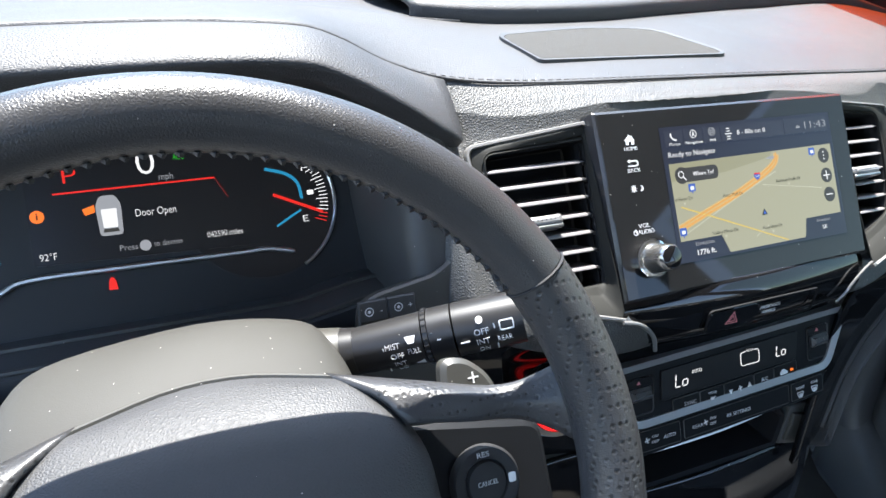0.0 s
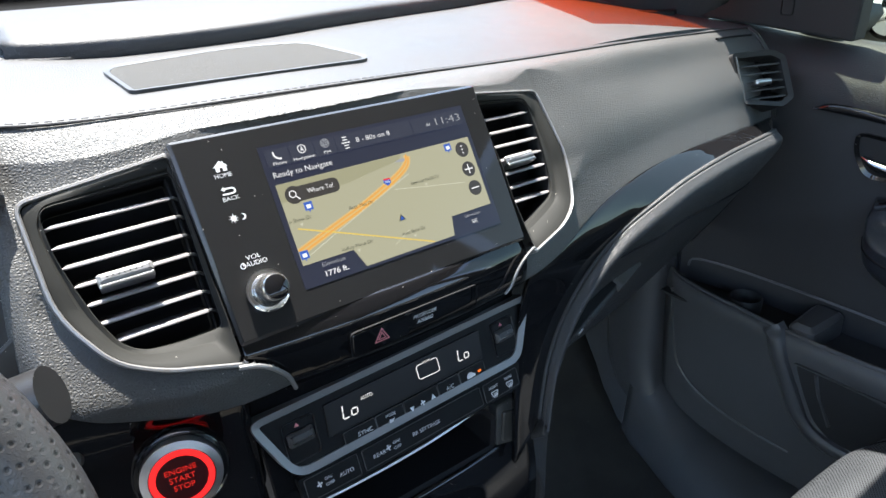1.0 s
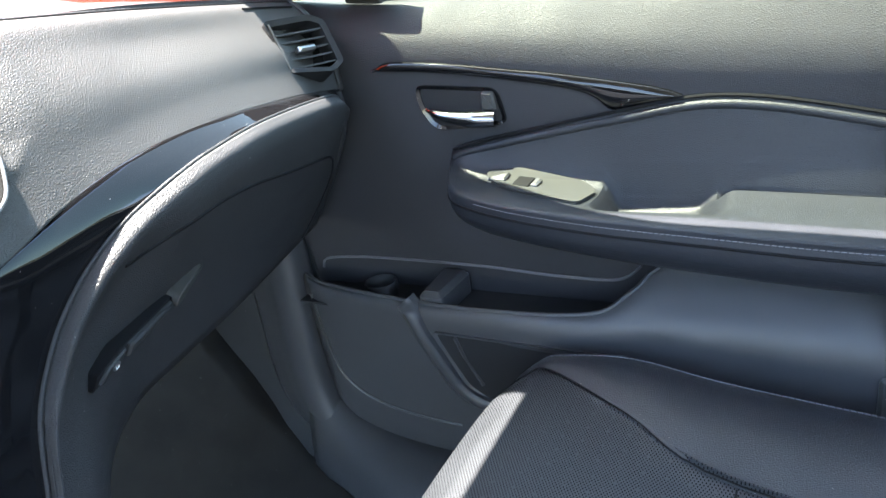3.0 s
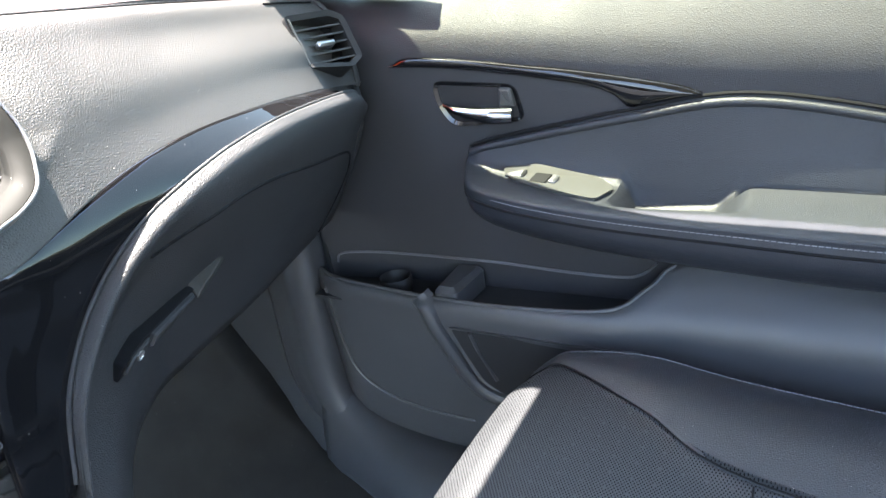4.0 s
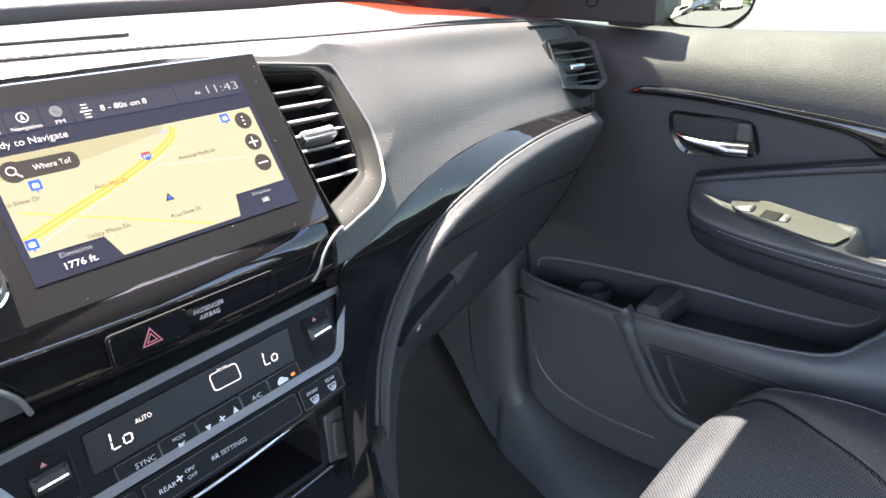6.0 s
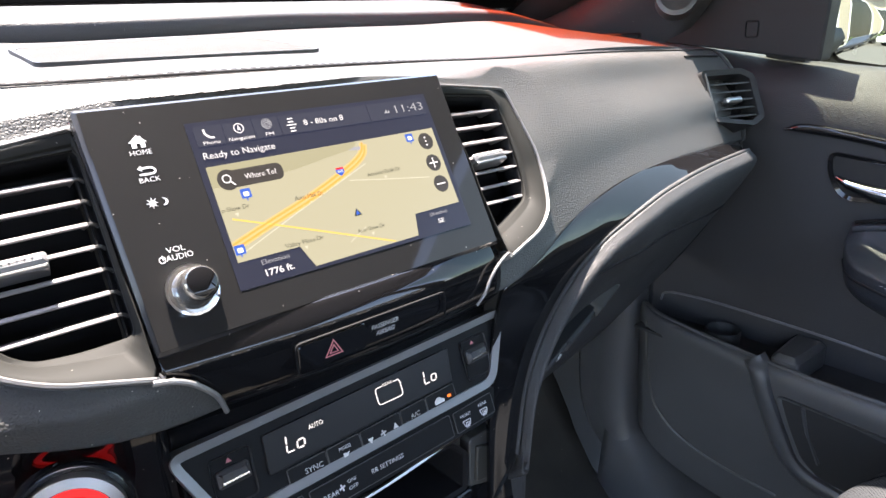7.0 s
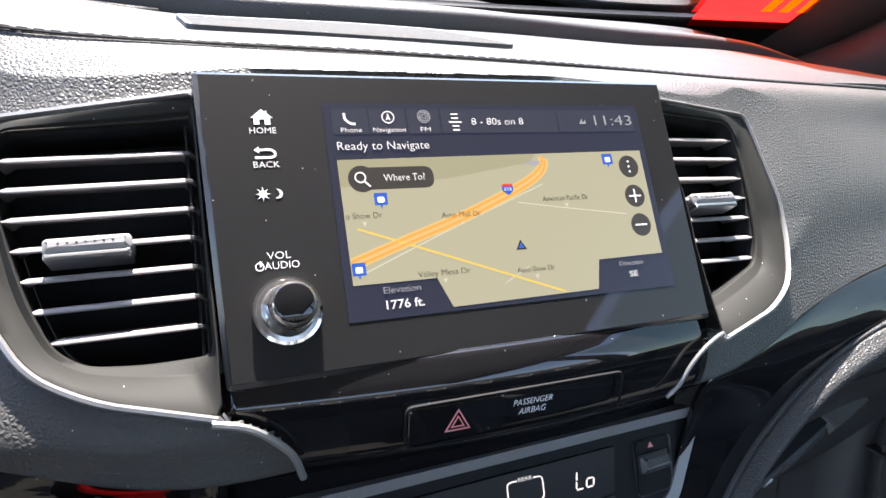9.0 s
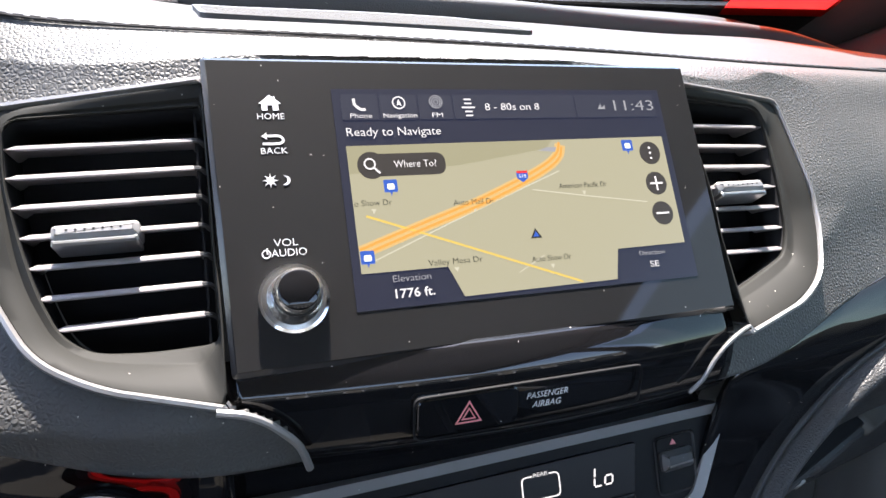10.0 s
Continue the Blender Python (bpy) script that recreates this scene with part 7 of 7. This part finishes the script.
for y, x, h in ((0.31, 0.705, 0.20), (0.24, 0.682, 0.155), (0.17, 0.655, 0.125), (0.08, 0.625, 0.112), (-0.05, 0.60, 0.11), (-0.3, 0.59, 0.11), (-0.7, 0.59, 0.11), (-1.1, 0.59, 0.11)):
    w = (0.80 - x) / 0.21
    sill.append([(x, y, 0.015), (x + 0.02 * w, y, 0.45 * h), (x + 0.05 * w, y, 0.77 * h), (x + 0.09 * w, y, 0.95 * h), (x + 0.135 * w, y, h), (x + 0.18 * w, y, h - 0.015), (0.80, y, h - 0.06)])
tagged(part("trim_sill", grid_bm(loft(sill, 4, 4)), DOORPLASTIC, None, "black door sill cover", solid=0.004), kind="structure")
slab("wall_left", (-0.93, -2.2, -0.1), (-0.89, -0.95, 0.8), PLASTIC, "side wall behind the open driver's door")
slab("wall_right_rear", (0.84, -2.2, 0.0), (0.88, -1.05, 0.8), PLASTIC, "rear side wall")
for sx in (-1, 1):
    tagged(part("pillar_centre", tube(catmull([(sx * 0.79, -0.83, 0.05), (sx * 0.80, -0.85, 0.8), (sx * 0.74, -0.88, 1.1), (sx * 0.66, -0.9, 1.28)], 6), 0.055, 12, up=(1, 0, 0), flat=0.6), HEADLINER if sx < 0 else PLASTIC, None, "trimmed centre pillar"), kind="structure")
RAILS = {-1: [(-0.80, 0.58, 0.93), (-0.755, 0.36, 1.05), (-0.71, 0.12, 1.18), (-0.68, -0.2, 1.26), (-0.67, -0.8, 1.29), (-0.67, -2.1, 1.24)],
         1: [(0.79, 0.60, 0.93), (0.762, 0.40, 1.02), (0.727, 0.18, 1.115), (0.687, 0.06, 1.185), (0.637, -0.083, 1.27), (0.635, -0.3, 1.29), (0.64, -0.8, 1.30), (0.64, -2.1, 1.25)]}
for sx, line_ in RAILS.items():
    tagged(part("roof_rail", tube(catmull(line_, 8), np.interp(np.linspace(0, 1, 8 * (len(line_) - 1) + 1), [0, 0.3, 0.45, 0.6, 1], [0.06, 0.078, 0.066, 0.054, 0.05]) * (1.0 if sx > 0 else 0.7), 12, up=(1, 0, 0)), MATT if sx > 0 else HEADLINER, None, "trimmed roof rail"), kind="structure")
roof = [[(x, y, z - 0.12 * (x / 0.7) ** 4 * 0.35) for x in np.linspace(-0.70, 0.66, 16)] for y, z in ((-0.04, 1.31), (-0.12, 1.335), (-0.4, 1.36), (-1.0, 1.37), (-1.7, 1.35), (-2.2, 1.30))]
tagged(part("ceiling", grid_bm(roof), HEADLINER, None, "pale fabric headliner", solid=0.03), kind="structure")
# out-of-view panel, added so its shadow ends the sunlit strip on the seat
visor = thing("shade_visor", (0.4, 0.08, 1.25), "unseen pale panel added to shade the seat", "sun visor")
part("panel", prism(Matrix.Translation((0, 0, 1.285)), rounded([(0.12, -0.1), (0.66, -0.1), (0.71, 0.0), (0.71, 0.08), (0.14, 0.08)], 0.012), -0.012, 0.004, 0.004), HEADLINER, visor)

# windscreen with its black border
ws = []
for x in np.linspace(-0.80, 0.80, 24):
    bow = 0.17 * (x / 0.80) ** 2
    ws.append([(x, 0.72 - bow - 0.0, 0.925), (x * 0.97, 0.55 - bow * 0.95, 1.01), (x * 0.94, 0.40 - bow * 0.8, 1.15), (x * 0.86, 0.14 - bow * 0.2, 1.33)])
WS = loft(ws, 2, 6)
scr_ob = tagged(part("window_1", grid_bm(WS), WINDOW, None, "clear curved windscreen"), kind="structure")
scr_ob.visible_shadow = False
bord = [[WS[i, j] + np.array((0, -0.002, -0.003)) for j in range(0, 4)] for i in range(WS.shape[0])]
tagged(part("trim_windscreen_border", grid_bm(bord), surface("black_frit", (0.01, 0.01, 0.011), 0.25), None, "black border of the windscreen", solid=0.001), kind="structure")
side = [[(0.865, y, 0.80), (0.845, y, 0.95), (0.78, y, 1.12), (0.70, y, 1.25)] for y in (0.34, 0.02, -0.3, -0.8)]
tagged(part("window_2", grid_bm(loft(side, 4, 4)), SIDEGLASS, None, "clear passenger window"), kind="structure")

# front pillar with its small speaker
pil = catmull([(0.775, 0.44, 0.86), (0.765, 0.30, 0.93), (0.735, 0.16, 1.06), (0.695, 0.03, 1.18), (0.655, -0.12, 1.27)], 8)
rows = []
for k, p in enumerate(pil):
    f = k / (len(pil) - 1)
    w = 0.105 * (1 - f) ** 1.5 + 0.03
    rows.append([p + np.array(q) * w for q in ((0.25, -0.75, -0.3), (-0.05, -0.35, 0.0), (-0.25, 0.25, 0.15), (-0.15, 0.95, 0.25), (0.2, 1.2, 0.2))])
tagged(part("pillar_front", grid_bm(loft(rows, 2, 4)), PLASTIC, None, "black moulded front pillar trim", solid=0.004), kind="structure")
tw = thing("tweeter_speaker", (0.72, 0.22, 0.9), "small round speaker in the front pillar", "speaker")
TW = Matrix.Translation((0.722, 0.222, 0.94)) @ (Vector((-0.80, -0.55, 0.25)).to_track_quat("Z", "Y").to_matrix().to_4x4())
part("surround", ring(TW, circle(0, 0, 0.030, 36), circle(0, 0, 0.0235, 36), -0.03, 0.004, 0.0055), SATIN, tw, "grey speaker ring")
part("mesh", turned(TW, [(0.024, -0.02), (0.024, 0.0), (0.014, 0.003), (0.006, 0.0038)], 32), MESH, tw, "dark speaker mesh")

# door mirror
dm = thing("door_mirror", (0.98, 0.06, 0.80), "black door mirror reflecting parked cars", "mirror")
MR = Matrix.Translation((1.0, 0.035, 0.895)) @ (Vector((-0.47, -0.88, 0.05)).to_track_quat("Z", "Y").to_matrix().to_4x4())
mo = rounded([(-0.095, -0.06), (0.03, -0.08), (0.095, -0.05), (0.1, 0.06), (-0.095, 0.07)], 0.035, 6)
part("shell", dome(MR, mo, [(1.0, 0.004), (1.09, -0.004), (1.12, -0.03), (1.0, -0.07), (0.6, -0.095), (0.1, -0.1)]), PLASTIC, dm, "black mirror housing")
part("glass", dome(MR, inset(mo, 0.006), [(1.0, -0.002)] + [(s_, 0.0085 - 0.0035 * s_ * s_) for s_ in np.linspace(1.0, 0.04, 14)]), MIRROR, dm, "silvered mirror glass")
part("arm", tube(catmull([(0.83, 0.10, 0.85), (0.88, 0.10, 0.855), (0.94, 0.09, 0.87)], 5), 0.03, 12), PLASTIC, dm, "mirror arm")

# red film sign inside the windscreen
RED = red_film("red_print", (0.9, 0.03, 0.03))
YEL = red_film("yellow_print", (0.95, 0.75, 0.02))


def on_glass(u, v, h):
    i, j = (u + 0.80) / 1.60 * (WS.shape[0] - 1), v * (WS.shape[1] - 1)
    a, b = min(int(i), WS.shape[0] - 2), min(int(j), WS.shape[1] - 2)
    p = WS[a, b] * (1 - i + a) * (1 - j + b) + WS[a + 1, b] * (i - a) * (1 - j + b) + WS[a, b + 1] * (1 - i + a) * (j - b) + WS[a + 1, b + 1] * (i - a) * (j - b)
    return Vector(p) + Vector((0, -0.5, -0.86)) * h


sign = thing("windscreen_sign", (0.62, 0.45, 0.95), "red film sale sign with yellow print on the windscreen", "sign")
rows = [[tuple(on_glass(u, v, 0.006)) for u in np.linspace(0.585 - 0.115 * (v - 0.13), 0.79, 10)] for v in np.linspace(0.13, 0.71, 16)]
part("film", grid_bm(rows), RED, sign, "translucent red film")
for k, (u0, u1, v0, v1) in enumerate(((0.66, 0.675, 0.22, 0.31), (0.685, 0.70, 0.22, 0.31), (0.71, 0.725, 0.22, 0.31), (0.735, 0.75, 0.21, 0.3), (0.66, 0.76, 0.36, 0.39), (0.735, 0.75, 0.165, 0.18))):
    rows = [[tuple(on_glass(u, v, 0.0075)) for u in (u0, u1)] for v in (v0, v1)]
    part("print_bar", grid_bm(rows), YEL, sign, "yellow printed bar")

# ---- outside ----
ASPHALT = surface("sunlit_paving", (0.06, 0.059, 0.055), 0.9, grain=0.5, scale=60, vary=0.25)
g = bmesh.new()
bmesh.ops.create_grid(g, x_segments=2, y_segments=2, size=600)
for v in g.verts:
    v.co.z = -0.48
tagged(part("ground", g, ASPHALT, None, "pale sunlit car park paving"), kind="structure")
PAINTS = {"white": surface("white_paint", (0.6, 0.6, 0.59), 0.15, coat=0.6, vary=0.02), "black": surface("black_paint", (0.015, 0.015, 0.017), 0.12, coat=0.8), "dark": surface("dark_window", (0.01, 0.012, 0.014), 0.05), "rubber": surface("tyre_rubber", (0.02, 0.02, 0.02), 0.8)}
LAMP = surface("red_lamp", (0.5, 0.02, 0.02), 0.15)


def parked_car(x, y, turn, paint, label):
    c = thing("car", (x, y, -0.48), label, "car", "parked cars")
    M = Matrix.Translation((x, y, -0.48)) @ pose(0, 0, 0, 0, 0, turn)
    prof = [(-2.2, 0.45), (-2.25, 0.8), (-2.15, 1.0), (-1.9, 1.62), (-1.6, 1.7), (0.2, 1.7), (0.55, 1.6), (1.15, 1.08), (2.0, 0.98), (2.25, 0.75), (2.25, 0.4)]
    rows = []
    for w, s in ((-0.93, 0.9), (-0.9, 1.0), (0.9, 1.0), (0.93, 0.9)):
        rows.append([tuple(M @ Vector((w * (1 - 0.16 * max(0, (pz - 1.0) / 0.7)), py, pz * s + (1 - s) * 0.4))) for py, pz in prof])
    bm = grid_bm(rows)
    bm.verts.ensure_lookup_table()
    n = len(prof)
    bm.faces.new([bm.verts[k] for k in range(n)])
    bm.faces.new([bm.verts[3 * n + k] for k in range(n)])
    part("body", bm, PAINTS[paint], c, crease=35)
    for sx in (-1, 1):
        part("side_window", prism(M @ Matrix(((0, 0, sx, sx * 0.80), (1, 0, 0, 0), (0, 1, 0, 0), (0, 0, 0, 1))), rounded([(-1.7, 1.1), (0.9, 1.1), (0.35, 1.55), (-1.6, 1.58)], 0.06), 0.02, 0.10), PAINTS["dark"], c)
        part("tail_lamp", prism(M @ Matrix(((sx, 0, 0, sx * 0.62), (0, 0, -1, -2.2), (0, 1, 0, 0), (0, 0, 0, 1))), rect(-0.05, 0.85, 0.27, 1.1, 0.04), -0.05, 0.06), LAMP, c)
        for yy in (-1.4, 1.4):
            part("wheel", turned(M @ Matrix(((0, 0, sx, sx * 0.7), (1, 0, 0, yy), (0, 1, 0, 0.36), (0, 0, 0, 1))), [(0.36, 0.0), (0.36, 0.22), (0.3, 0.24), (0.2, 0.2)], 24), PAINTS["rubber"], c)
    part("rear_window", prism(M @ Matrix(((1, 0, 0, 0), (0, -0.37, -0.93, -2.02), (0, 0.93, -0.37, 1.36), (0, 0, 0, 1))), rect(-0.66, -0.2, 0.66, 0.22, 0.06), -0.03, 0.03), PAINTS["dark"], c)
    return c


parked_car(2.2, -20.5, 28, "white", "white parked sport utility car")
parked_car(4.9, -20.0, 28, "black", "black parked sport utility car")
parked_car(7.6, -19.5, 28, "white", "white parked hatchback car")
parked_car(-1.5, 9.5, 5, "white", "white car parked ahead")
parked_car(2.2, 9.8, 5, "white", "white car parked ahead")


# low showroom and hedge behind the parked cars
STUCCO = surface("beige_stucco", (0.28, 0.25, 0.2), 0.9, grain=0.4, scale=30, vary=0.15)
hall = thing("building", (10, -36, -0.48), "low beige building with tall dark windows", "building")
HW = Matrix(((1, 0, 0, 10), (0, 0, 1, -36), (0, 1, 0, -0.48), (0, 0, 0, 1)))
part("wall", prism(HW, rect(-24, 0, 24, 7.5), -8, 0), STUCCO, hall)
part("roof_edge", prism(HW, rect(-24.4, 7.0, 24.4, 7.9), -8.4, 0.4), STUCCO, hall)
for k in range(10):
    w = part("window", prism(HW, rect(-22.5 + 4.6 * k, 0.6, -19.4 + 4.6 * k, 5.4, 0.1), -0.1, 0.06), PAINTS["dark"], hall)
    part("frame", ring(HW, rect(-22.6 + 4.6 * k, 0.5, -19.3 + 4.6 * k, 5.5, 0.1), rect(-22.4 + 4.6 * k, 0.7, -19.5 + 4.6 * k, 5.3, 0.1), 0.0, 0.12), PAINTS["white"], w)
LEAF = surface("hedge_leaves", (0.06, 0.09, 0.03), 0.7, vary=0.5)
rng = np.random.default_rng(7)
leaves = bmesh.new()
for x in np.arange(-6, 26, 0.35):
    for _ in range(14):
        c = np.array((x + rng.uniform(-0.4, 0.4), -27 + rng.uniform(-0.8, 0.8), -0.4 + abs(rng.normal(0.75, 0.4))))
        d, e = rng.normal(size=3) * 0.13, rng.normal(size=3) * 0.13
        leaves.faces.new([leaves.verts.new(c + q) for q in (d, e, -d, -e)])
tagged(part("hedge", leaves, LEAF, None, "loose green hedge behind the parked cars", smooth=False), "loose green hedge behind the parked cars", "hedge", kind="stuff")
